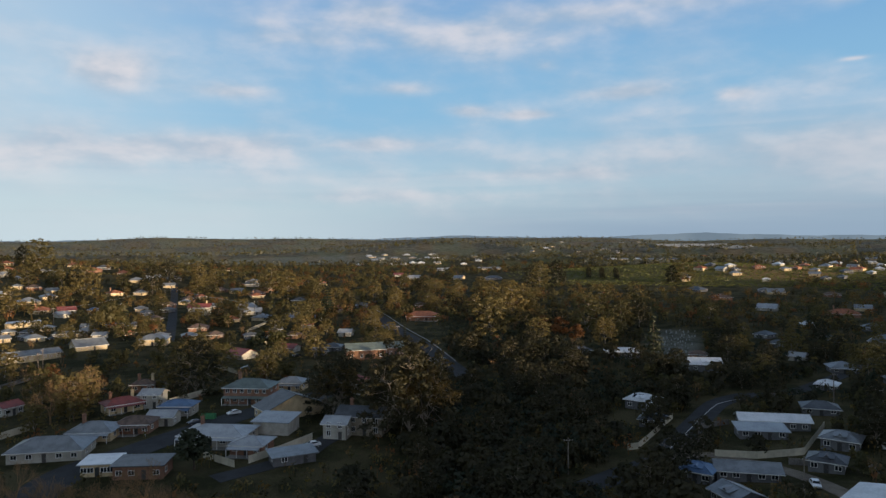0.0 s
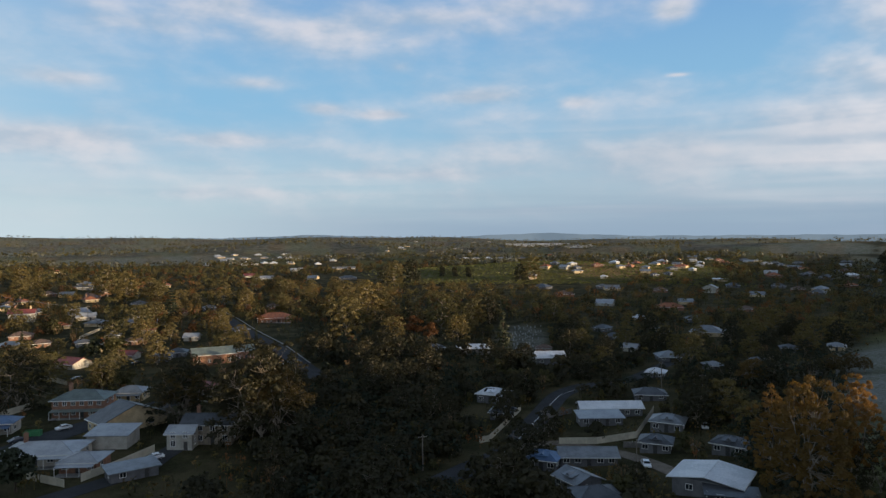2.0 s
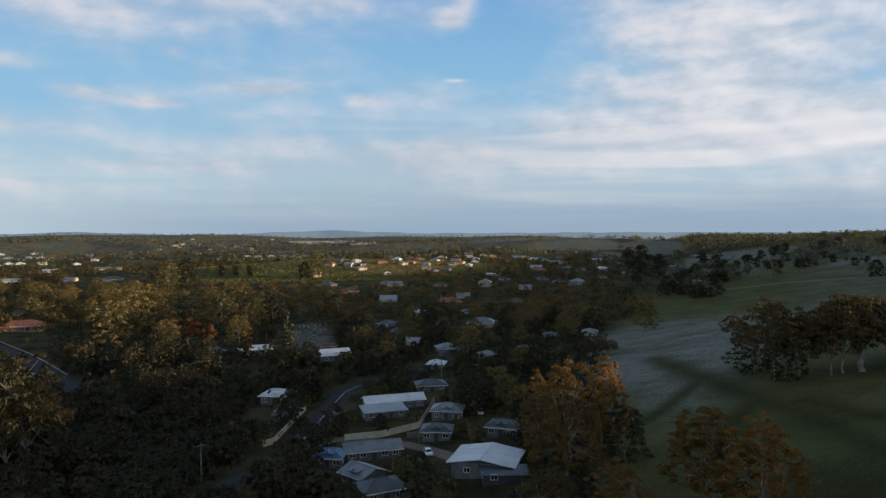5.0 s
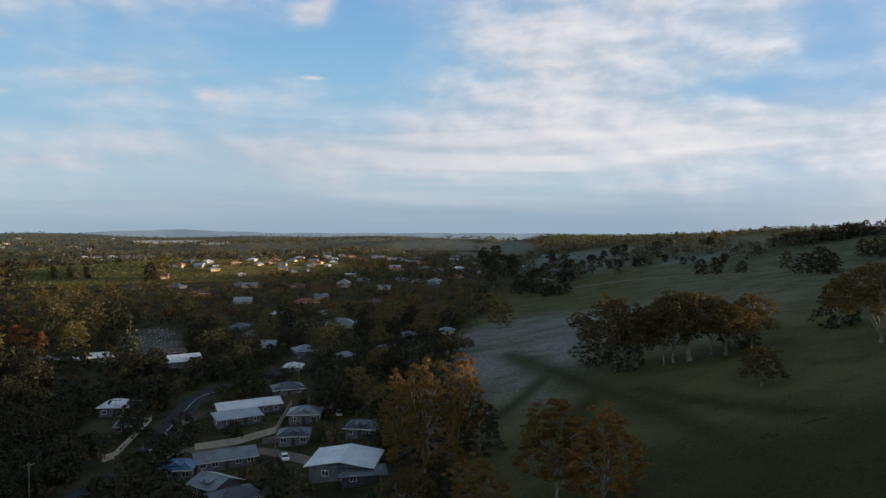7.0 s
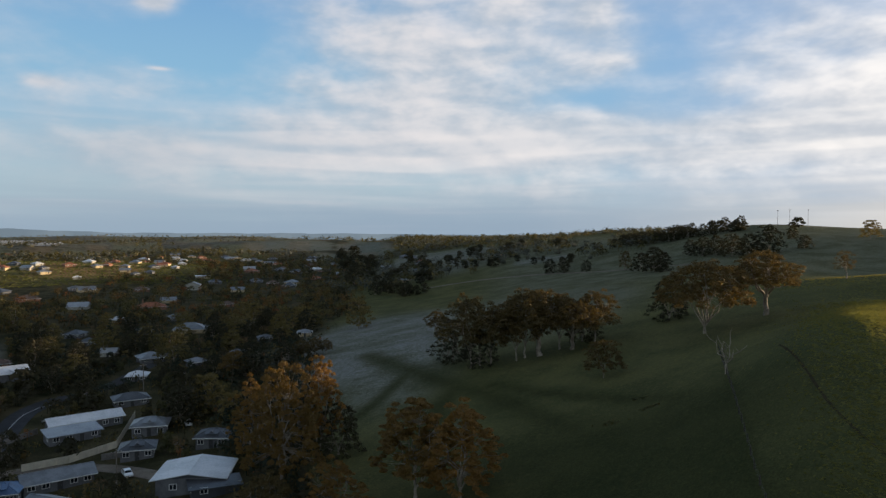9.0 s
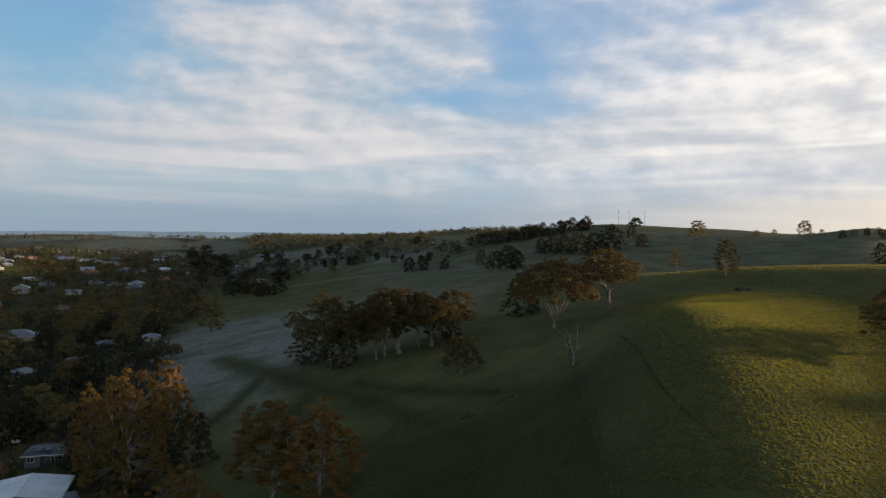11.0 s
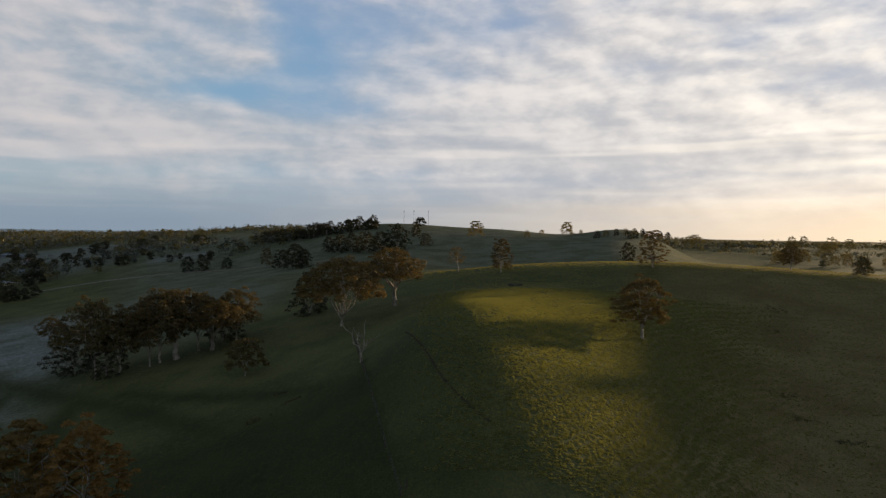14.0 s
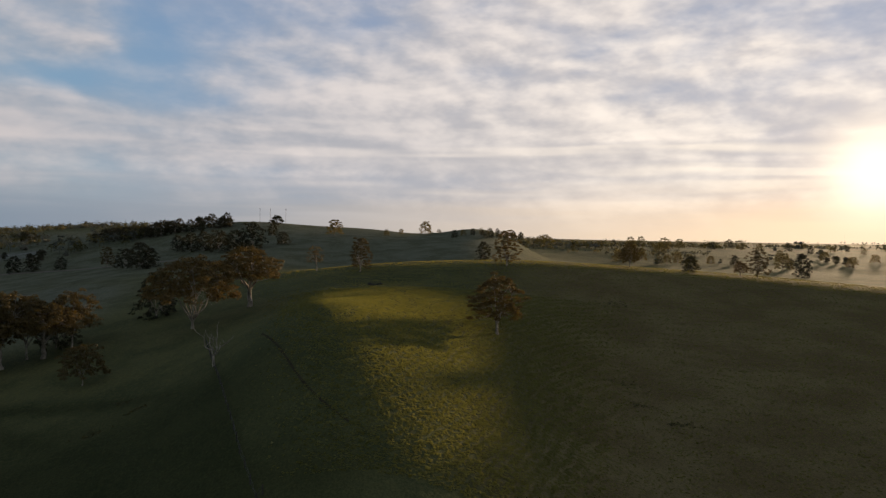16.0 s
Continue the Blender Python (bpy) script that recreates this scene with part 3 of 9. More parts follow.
def ribbon(name, pts, width, mat, label, category, lift=0.10, step=4.0, wob=0.0):
    """A strip laid on the ground along points given by bearing and distance, smoothed, with real edges."""
    base = [Vector(at(*p)[:2]) for p in pts]
    line = []
    for i in range(len(base) - 1):
        p0, p1, p2, p3 = base[max(i - 1, 0)], base[i], base[i + 1], base[min(i + 2, len(base) - 1)]
        n = max(2, int((p2 - p1).length / step))
        for k in range(n):
            t = k / n
            line.append(0.5 * (2 * p1 + (p2 - p0) * t + (2 * p0 - 5 * p1 + 4 * p2 - p3) * t * t + (3 * p1 - p0 - 3 * p2 + p3) * t ** 3))
    line.append(base[-1])
    s = Shape()
    rows = []
    for i, p in enumerate(line):
        d = (line[min(i + 1, len(line) - 1)] - line[max(i - 1, 0)]).normalized()
        n = Vector((-d.y, d.x))
        w = width * (1 + wob * math.sin(i * 1.7))
        row = []
        for k in (-0.5, -0.25, 0.0, 0.25, 0.5):
            q = p + n * w * k
            row.append((q.x, q.y, float(ground(q.x, q.y)) + lift))
        rows.append(row)
    cols = 5
    s.v = [q for row in rows for q in row]
    for i in range(len(rows) - 1):
        for k in range(cols - 1):
            a = i * cols + k
            s.f.append((a + 1, a, a + cols, a + cols + 1))
            s.m.append(0)
    k0 = len(s.v)
    for side in (0, cols - 1):
        start = len(s.v)
        s.v += [(row[side][0], row[side][1], row[side][2] - lift - 0.3) for row in rows]
        for i in range(len(rows) - 1):
            a, b_ = i * cols + side, (i + 1) * cols + side
            s.f.append((a, start + i, start + i + 1, b_) if side == 0 else (b_, start + i + 1, start + i, a))
            s.m.append(0)
    return tagged(new(name, s.mesh(name, mat)), label, category, kind="structure"), line

def distant_range():
    """Blue ranges at the edge of sight: a glowing strip with the haze of the air painted into its colour."""
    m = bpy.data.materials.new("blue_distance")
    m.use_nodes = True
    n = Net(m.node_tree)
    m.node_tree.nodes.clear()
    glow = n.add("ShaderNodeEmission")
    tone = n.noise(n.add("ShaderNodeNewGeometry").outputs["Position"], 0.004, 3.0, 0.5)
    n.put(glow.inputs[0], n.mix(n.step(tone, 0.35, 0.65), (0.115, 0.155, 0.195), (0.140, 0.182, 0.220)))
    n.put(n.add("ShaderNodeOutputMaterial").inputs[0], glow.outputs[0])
    s = Shape()
    deg = np.arange(-46, 62, 0.25)
    rise = 0.10 + 0.22 * np.exp(-((deg - 1.5) / 4.5) ** 2) + 0.27 * np.exp(-((deg - 20) / 5.0) ** 2) + 0.10 * np.exp(-((deg + 20) / 9.0) ** 2) + 0.025 * np.sin(deg * 1.3) + 0.012 * np.sin(deg * 3.7)
    rise = rise * sstep(60, 40, deg)
    for b, e in zip(np.radians(deg), np.radians(rise)):
        for d, z in ((4930, -60.0), (4930, EYE + 4930 * math.tan(e)), (4955, -60.0)):
            s.v.append((d * math.sin(b), d * math.cos(b), z))
    for i in range(len(deg) - 1):
        a, b = 3 * i, 3 * i + 3
        s.f += [(a, b, b + 1, a + 1), (a + 1, b + 1, b + 2, a + 2)]
    s.m = [0] * len(s.f)
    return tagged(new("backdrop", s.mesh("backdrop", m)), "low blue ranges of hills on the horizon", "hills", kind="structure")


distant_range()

# ---------------------------------------------------------------- trees
def spray(s, rng, c, radius, count, size, flat=0.7, up=0.35):
    """A clump of leaves: small bent blades on and inside a lumpy ball."""
    d = rng.normal(size=(count, 3))
    d /= np.linalg.norm(d, axis=1, keepdims=True)
    d[:, 2] = np.where(d[:, 2] < -0.3, -0.4 * d[:, 2], d[:, 2])
    rr = radius * rng.uniform(0.55, 1.08, (count, 1)) ** 0.6
    p = np.asarray(c) + d * rr * np.array([1, 1, flat])
    n = d + rng.normal(scale=0.55 if size < 0.5 else 0.32, size=(count, 3)) + np.array([0, 0, up])
    n /= np.linalg.norm(n, axis=1, keepdims=True)
    a = np.cross(n, rng.normal(size=(count, 3)))
    a /= np.linalg.norm(a, axis=1, keepdims=True)
    b = np.cross(n, a)
    ln = size * rng.uniform(0.6, 1.35, (count, 1))
    wd = ln * rng.uniform(0.45, 0.8, (count, 1))
    q = np.stack([p - a * ln, p - b * wd * 0.9, p + a * ln * 0.9 + n * ln * 0.15, p + b * wd], 1)
    k = len(s.v)
    s.v += q.reshape(-1, 3).tolist()
    s.f += [(k + 4 * i, k + 4 * i + 1, k + 4 * i + 2, k + 4 * i + 3) for i in range(count)]
    s.m += [0] * count


def limb(s, rng, a, b, ra, rb, bends=3, wander=0.12, sides=6):
    a, b = Vector(a), Vector(b)
    ln = (b - a).length
    pts = [a]
    for i in range(1, bends):
        t = i / bends
        pts.append(a.lerp(b, t) + Vector(rng.normal(scale=wander * ln, size=3)) * math.sin(math.pi * t) * 0.6)
    pts.append(b)
    for i in range(bends):
        s.tube(pts[i], pts[i + 1], ra + (rb - ra) * i / bends, ra + (rb - ra) * (i + 1) / bends, sides)
    return pts


def eucalypt(seed, h=18.0, spread=7.0, fork=0.2, low=0.38, tufts=80, blades=90, size=0.26, trunk_r=0.4, stems=5, lean=0.0, ragged=0.25, hang=0.25, mats=None, bare=0, sides=7, layer=0.72, puff=1.6):
    """A eucalypt: a short trunk that fans into long pale limbs, and on their twigs many flat tufts of leaves that make an uneven, open umbrella.
    fork, low: where the limbs part and where the crown begins, as shares of the height. hang: how far the rim of the crown droops."""
    rng = np.random.default_rng(seed)
    wood, crown = Shape(), Shape()
    foot = Vector((lean * h * 0.10, 0, h * fork))
    limb(wood, rng, (0, 0, -0.8), foot, trunk_r * 1.2, trunk_r * 0.85, 4, 0.05, sides)
    wood.tube((0, 0, -0.8), (0, 0, 0.8), trunk_r * 1.5, trunk_r * 1.12, sides)
    mid = Vector((lean * h * 0.32, 0, h * low))
    up = h * (1 - low)
    phase = rng.uniform(0, 6.28, 6)
    tips = []
    for i in range(int(tufts * 1.25)):
        q = (i + 0.5) / (tufts * 1.25)
        zz = 1.0 - q * (1.0 + hang)
        w = i * 2.39996 + rng.uniform(-0.25, 0.25)
        flat = math.sqrt(max(0.0, 1 - min(1.0, abs(zz)) ** 2)) if zz > 0 else 1.0 + 0.25 * zz
        swell = 1 + ragged * (math.sin(2 * w + phase[0]) * 0.5 + math.sin(3 * w + 4 * zz + phase[1]) * 0.6 + math.sin(5 * w - 6 * zz + phase[2]) * 0.4)
        gap = math.sin(4 * w + 5 * zz + phase[3]) + 0.7 * math.sin(7 * w - 3 * zz + phase[4])
        if gap < -1.0 and len(tips) > 8:
            continue
        r = rng.uniform(0.72, 1.0) * swell
        tips.append(mid + Vector((math.cos(w) * flat * spread * r, math.sin(w) * flat * spread * r, zz * up * (0.55 + 0.45 * r) if zz > 0 else zz * up * 0.9)))
        if rng.uniform() < 0.18:
            tips.append(mid + (tips[-1] - mid) * rng.uniform(0.45, 0.7))
    ends, lines = [], []
    for k in range(stems):
        w = 6.283 * k / stems + phase[5] + rng.uniform(-0.3, 0.3)
        out = rng.uniform(0.38, 0.62) if k else 0.12
        e = mid + Vector((math.cos(w) * spread * out, math.sin(w) * spread * out, up * (0.62 - 0.45 * out + rng.uniform(-0.06, 0.06))))
        pts = limb(wood, rng, foot, e, trunk_r * 0.55, trunk_r * 0.20, 5, 0.07, max(4, sides - 2))
        ends.append(e)
        lines.append(pts)
    tr = spread * puff / math.sqrt(tufts)
    for p in tips:
        k = min(range(stems), key=lambda j: (ends[j] - p).length)
        start = min(lines[k][2:], key=lambda q: (q - p).length + 0.4 * max(0.0, q.z - p.z))
        knee = start.lerp(p, 0.55) + Vector(rng.normal(scale=0.05 * spread, size=3)) - Vector((0, 0, 0.05 * (p - start).length))
        wood.tube(start, knee, trunk_r * 0.15, trunk_r * 0.10, 4)
        wood.tube(knee, p, trunk_r * 0.10, trunk_r * 0.04, 3)
        spray(crown, rng, p, tr * rng.uniform(0.7, 1.25), int(blades * rng.uniform(0.7, 1.25)), size, layer, 0.3)
    for i in range(bare):
        w = rng.uniform(0, 6.28)
        p0 = foot.lerp(mid, rng.uniform(0, 0.8))
        p1 = p0 + Vector((math.cos(w) * spread * 0.85, math.sin(w) * spread * 0.85, h * rng.uniform(0.06, 0.2)))
        pts = limb(wood, rng, p0, p1, trunk_r * 0.2, trunk_r * 0.05, 5, 0.12, 4)
        for q in pts[2:5]:
            wood.tube(q, q + Vector(rng.normal(scale=0.09 * h, size=3)) + Vector((0, 0, 0.06 * h)), trunk_r * 0.07, trunk_r * 0.03, 3)
    leaf, bark = mats or (GUM, BARK_PALE)
    return wood.mesh("trunk", bark, smooth=True), crown.mesh("crown", leaf)


def bushy_meshes(seed, h=9.0, spread=4.0, clumps=18, blades=60, size=0.5, clear=0.18, mats=None, trunk_r=0.25, flat=0.85):
    """A garden tree: short trunk, rounded uneven head."""
    rng = np.random.default_rng(seed)
    wood, crown = Shape(), Shape()
    limb(wood, rng, (0, 0, -0.6), (0, 0, h * clear + 0.8), trunk_r * 1.3, trunk_r * 0.8, 3, 0.05, 6)
    for i in range(clumps):
        w, q = rng.uniform(0, 6.28), rng.uniform(0, 1) ** 0.5
        zz = rng.uniform(0, 1)
        wide = spread * math.sqrt(max(0.05, 1 - (zz * 1.25 - 0.4) ** 2)) * 0.72
        c = (math.cos(w) * wide * q, math.sin(w) * wide * q, h * (clear + 0.12) + zz * h * (0.80 - clear))
        if i < 7:
            limb(wood, rng, (0, 0, h * clear + 0.6), c, trunk_r * 0.5, trunk_r * 0.12, 3, 0.08, 4)
        spray(crown, rng, c, spread * rng.uniform(0.26, 0.42), blades, size, flat)
    leaf, bark = mats or (GARDEN, BARK_DARK)
    return wood.mesh("trunk", bark, smooth=True), crown.mesh("crown", leaf)


def pine_meshes(seed, h=16.0, spread=3.2, tiers=11, blades=70, size=0.45, slim=False, mats=None):
    """A conifer or cypress: a straight stem and drooping tiers."""
    rng = np.random.default_rng(seed)
    wood, crown = Shape(), Shape()
    wood.tube((0, 0, -0.6), (0, 0, h * 0.96), 0.32, 0.05, 6)
    for i in range(tiers):
        t = i / (tiers - 1)
        wide = spread * ((1 - t) ** 0.8 * 0.9 + 0.1) * (1 if not slim else (0.6 + 0.4 * math.sin(math.pi * min(1, t + 0.3))))
        for k in range(5 if t < 0.7 else 3):
            w = k * 1.2566 + i * 0.9 + rng.uniform(-0.3, 0.3)
            c = (math.cos(w) * wide * 0.55, math.sin(w) * wide * 0.55, h * (0.10 + 0.86 * t))
            wood.tube((0, 0, c[2] + 0.4), c, 0.07, 0.03, 3)
            spray(crown, rng, c, max(0.6, wide * 0.55), blades // 3, size, 0.55, 0.1)
    leaf, bark = mats or (PINE, BARK_DARK)
    return wood.mesh("trunk", bark, smooth=True), crown.mesh("crown", leaf)


def bare_meshes(seed, h=10.0, trunk_r=0.22, depth=7, spread=0.55, first=0.2, mat=None):
    """A leafless tree: a trunk and a few boughs that fork again and again into twigs."""
    rng = np.random.default_rng(seed)

    def grow(s, p, d, ln, r, k):
        q = p + d * ln
        s.tube(p, q, r, r * 0.68, 5 if k > depth - 3 else 3)
        if k == 0:
            return
        for i in range(3 if rng.uniform() < 0.55 else 2):
            nd = (d + Vector(rng.normal(scale=spread, size=3)) + Vector((0, 0, 0.22))).normalized()
            grow(s, q, nd, ln * rng.uniform(0.68, 0.9), r * 0.62, k - 1)

    wood = Shape()
    top = Vector((0, 0, h * first - 0.5))
    wood.tube((0, 0, -0.5), top, trunk_r, trunk_r * 0.75, 7)
    out = [wood.mesh("trunk", mat or TWIG, smooth=True)]
    for i in range(3):
        w = 2.1 * i + rng.uniform(-0.4, 0.4)
        bough = Shape()
        grow(bough, top, Vector((math.cos(w) * 0.5, math.sin(w) * 0.5, 1.0)).normalized(), h * first * 0.85, trunk_r * 0.66, depth - 1)
        out.append(bough.mesh("bough", mat or TWIG))
    return tuple(out)


def dead_meshes(seed, h=11.0, trunk_r=0.3, arms=5):
    """A dead, barkless tree of a few bleached arms."""
    rng = np.random.default_rng(seed)
    wood, out = Shape(), []
    fork = Vector((0.2, 0, h * 0.2))
    limb(wood, rng, (0, 0, -0.5), fork, trunk_r * 1.0, trunk_r * 0.8, 3, 0.06, 6)
    for i in range(arms):
        arms_ = Shape()
        w = 2 * math.pi * i / arms + rng.uniform(-0.4, 0.4)
        tip = fork + Vector((math.cos(w) * h * 0.42, math.sin(w) * h * 0.42, h * rng.uniform(0.40, 0.72)))
        pts = limb(arms_, rng, fork, tip, trunk_r * 0.45, trunk_r * 0.12, 5, 0.09, 5)
        for k in range(3):
            p0 = pts[1 + k]
            p1 = p0 + Vector((rng.normal() * h * 0.09, rng.normal() * h * 0.09, h * rng.uniform(0.05, 0.14)))
            limb(arms_, rng, p0, p1, trunk_r * 0.2, trunk_r * 0.07, 2, 0.1, 4)
        out.append(arms_.mesh("branch", BARK_PALE))
    return (wood.mesh("trunk", BARK_PALE, smooth=True), *out)


def plant(name, meshes, bearing, dist, label, scale=1.0, turn=None, group="", category="tree", wide=None):
    """Stands a tree with its parts on the ground."""
    x, y, z = at(bearing, dist)
    ob = thing(name, label, category, group)
    ob.location = (x, y, z - 0.1)
    ob.rotation_euler = (0, 0, turn if turn is not None else random.uniform(0, 6.28))
    ob.scale = ((wide or scale), (wide or scale), scale)
    for me in meshes:
        part(me.name.split(".")[0], me, None, ob)
    return ob

# ---------------------------------------------------------------- houses
def roof_shape(kind, w, d, h, rise, eave):
    """A roof as plates with thickness, from its plan, wall height and rise."""
    s = Shape()
    X, Y, t = w / 2 + eave, d / 2 + eave, 0.16
    lo = h - eave * rise / (d / 2) * 0.8 + 0.12
    if kind == "gable":
        s.slab([(-X, -Y, lo), (X, -Y, lo), (X, 0, h + rise), (-X, 0, h + rise)], t)
        s.slab([(X, Y, lo), (-X, Y, lo), (-X, 0, h + rise), (X, 0, h + rise)], t)
        s.box(-X, -0.12, h + rise - 0.05, X, 0.12, h + rise + 0.07)
    elif kind == "hip":
        r = max(0.2, w / 2 - d / 2 * 0.9)
        a, b = (-r, 0, h + rise), (r, 0, h + rise)
        c = [(-X, -Y, lo), (X, -Y, lo), (X, Y, lo), (-X, Y, lo)]
        lowc = [(x, y, z - t) for x, y, z in c]
        s.solid(c + lowc + [a, b], [(0, 1, 9, 8), (1, 2, 9), (2, 3, 8, 9), (3, 0, 8), (4, 5, 1, 0), (5, 6, 2, 1), (6, 7, 3, 2), (7, 4, 0, 3), (7, 6, 5, 4)])
        s.tube((-r, 0, h + rise), (r, 0, h + rise), 0.1, 0.1, 4)
        for k, e in ((0, a), (1, b), (2, b), (3, a)):
            s.tube(c[k], e, 0.09, 0.09, 4)
    elif kind == "skillion":
        s.slab([(-X, -Y, h + 0.1), (X, -Y, h + 0.1), (X, Y, h + rise), (-X, Y, h + rise)], 0.22)
    elif kind == "butterfly":
        s.slab([(-X, -Y, h + rise), (0.0, -Y, h + 0.35 * rise), (0.0, Y, h + 0.35 * rise), (-X, Y, h + rise * 0.8)], 0.25)
        s.slab([(0.05, -Y * 0.93, h + 0.25 * rise), (X, -Y * 0.93, h + 0.9 * rise), (X, Y * 0.9, h + 0.8 * rise), (0.05, Y * 0.9, h + 0.25 * rise)], 0.25)
    else:
        s.slab([(-X, -Y, h + 0.12), (X, -Y, h + 0.12), (X, Y, h + 0.35), (-X, Y, h + 0.35)], 0.2)
    return s, lo


def window_shape(w, h):
    """A window seen from outside: one moulded frame with a middle bar, and the glass behind it; its face looks towards -y."""
    fr, gl = Shape(), Shape()
    f = 0.1
    xs, zs = (-w / 2, -w / 2 + f, -f / 2, f / 2, w / 2 - f, w / 2), (0, f, h - f, h)
    n = len(xs)
    for yy in (-0.08, 0.02):
        fr.v += [(x, yy, z) for z in zs for x in xs]
    half = n * len(zs)
    solid = [[not (j == 1 and i in (1, 3)) for i in range(n - 1)] for j in range(3)]
    for j in range(3):
        for i in range(n - 1):
            if not solid[j][i]:
                continue
            a, b_, c, d = j * n + i, j * n + i + 1, (j + 1) * n + i + 1, (j + 1) * n + i
            fr.f.append((a, b_, c, d))
            fr.f.append((half + d, half + c, half + b_, half + a))
            for p, q, jj, ii in ((a, b_, j - 1, i), (b_, c, j, i + 1), (c, d, j + 1, i), (d, a, j, i - 1)):
                if not (0 <= jj < 3 and 0 <= ii < n - 1) or not solid[jj][ii]:
                    fr.f.append((q, p, half + p, half + q))
    fr.m = [0] * len(fr.f)
    gl.box(-w / 2 + f * 0.5, -0.03, f * 0.5, w / 2 - f * 0.5, 0.01, h - f * 0.5)
    return fr, gl


WINDOWS = {}
FOOTPRINTS = []  # where the houses stand: x, y, radius, bearing, distance


def window_meshes(w, h, trim):
    key = (w, h, trim.name)
    if key not in WINDOWS:
        a, b = window_shape(w, h)
        WINDOWS[key] = (a.mesh("window", trim), b.mesh("pane", GLASS))
    return WINDOWS[key]


def house(bearing, dist, w, d, h, turn, label, roof="hip", roof_mat=None, wall_mat=None, rise=None, eave=0.65, verandah=0.0, chimneys=0,
          wins=3, storeys=1, gable_mat=None, trim=None, name="house", category="house", solar=0, door=True, panes=True, vent=False, group="", base=None, side_wins=True):
    """A building on the ground. turn: degrees by which its front (its long side) is turned from facing the drone."""
    x, y, z = at(bearing, dist)
    FOOTPRINTS.append((x, y, max(w, d) * 0.55 + verandah * 0.5, bearing, dist))
    ob = thing(name, label, category, group)
    ob.location = (x, y, base if base is not None else z)
    ob.rotation_euler = (0, 0, radians(-bearing + turn))
    roof_mat, wall_mat, trim = roof_mat or ZINC, wall_mat or CREAM, trim or TRIM
    rise = rise if rise is not None else d * (0.21 if roof != "skillion" else 0.12)
    s = Shape()
    s.box(-w / 2, -d / 2, -1.8, w / 2, d / 2, h)
    part("wall", s, wall_mat, ob)
    if roof == "gable":
        for sx_ in (-1, 1):
            g = Shape()
            e = sx_ * w / 2
            i = sx_ * (w / 2 - 0.25)
            g.solid([(e, -d / 2, h), (e, d / 2, h), (e, 0, h + rise - 0.16), (i, -d / 2, h), (i, d / 2, h), (i, 0, h + rise - 0.16)],
                    [(0, 1, 2), (5, 4, 3), (0, 3, 4, 1), (1, 4, 5, 2), (2, 5, 3, 0)] if sx_ > 0 else [(2, 1, 0), (3, 4, 5), (1, 4, 3, 0), (2, 5, 4, 1), (0, 3, 5, 2)])
            part("gable", g, gable_mat or wall_mat, ob)
    elif roof in ("skillion", "butterfly"):
        g = Shape()
        if roof == "skillion":
            g.solid([(-w / 2, -d / 2, h), (w / 2, -d / 2, h), (w / 2, d / 2, h), (-w / 2, d / 2, h), (-w / 2, d / 2, h + rise - 0.3), (w / 2, d / 2, h + rise - 0.3)],
                    [(0, 4, 3), (1, 2, 5), (2, 3, 4, 5), (0, 1, 5, 4)])
        else:
            for e0, e1, t0, t1 in ((-w / 2, -0.1, h + rise * 0.86, h + 0.1 * rise), (0.1, w / 2, h + 0.1 * rise, h + rise * 0.56)):
                g.solid([(e0, -d / 2, h), (e1, -d / 2, h), (e1, d / 2 * 0.9, h), (e0, d / 2 * 0.9, h), (e0, -d / 2, t0), (e1, -d / 2, t1), (e1, d / 2 * 0.9, t1), (e0, d / 2 * 0.9, t0)],
                        [(4, 5, 6, 7), (0, 1, 5, 4), (1, 2, 6, 5), (2, 3, 7, 6), (3, 0, 4, 7)])
        part("upper_wall", g, gable_mat or wall_mat, ob)
    rs, lo = roof_shape(roof, w, d, h, rise, eave)
    top = part("roof", rs, roof_mat, ob)
    if roof in ("hip", "gable"):
        X, Y = w / 2 + eave, d / 2 + eave
        for y0 in (-Y - 0.1, Y - 0.02):
            gut = Shape()
            gut.box(-X, y0, lo - 0.22, X, y0 + 0.12, lo - 0.04)
            part("gutter", gut, trim, ob)
    if vent:
        v = Shape()
        v.slab([(-1.6, -d / 2 + 0.2, h + 0.7), (1.6, -d / 2 + 0.2, h + 0.7), (1.6, 0.2, h + rise * 0.95), (-1.6, 0.2, h + rise * 0.95)], 0.14)
        v.solid([(-1.5, -d / 2 + 0.5, h), (1.5, -d / 2 + 0.5, h), (0, -d / 2 + 0.5, h + 1.3), (0, 0, h + 1.3)], [(0, 1, 2), (0, 2, 3), (2, 1, 3)])
        part("roof_gablet", v, roof_mat, ob)
    for i in range(chimneys):
        c = Shape()
        cx, cy = (-w * 0.3 if i % 2 == 0 else w * 0.28) + 0.4 * i, d * 0.12
        c.box(cx - 0.45, cy - 0.35, h, cx + 0.45, cy + 0.35, h + rise + 1.5)
        c.box(cx - 0.55, cy - 0.45, h + rise + 1.5, cx + 0.55, cy + 0.45, h + rise + 1.72)
        for q in (-0.2, 0.2):
            c.tube((cx + q, cy, h + rise + 1.7), (cx + q, cy, h + rise + 2.15), 0.13, 0.11, 6, True)
        part("chimney", c, BRICK if i % 2 == 0 else CREAM, ob)
    for i in range(solar):
        p = Shape()
        px_, slope = -w * 0.28 + 1.15 * i, rise / (d / 2)
        zc = h + rise - 0.16 + 0.12
        p.slab([(px_, -d * 0.38, zc + 0.16 - slope * d * 0.38), (px_ + 1.05, -d * 0.38, zc + 0.16 - slope * d * 0.38), (px_ + 1.05, -d * 0.12, zc + 0.16 - slope * d * 0.12), (px_, -d * 0.12, zc + 0.16 - slope * d * 0.12)], 0.08)
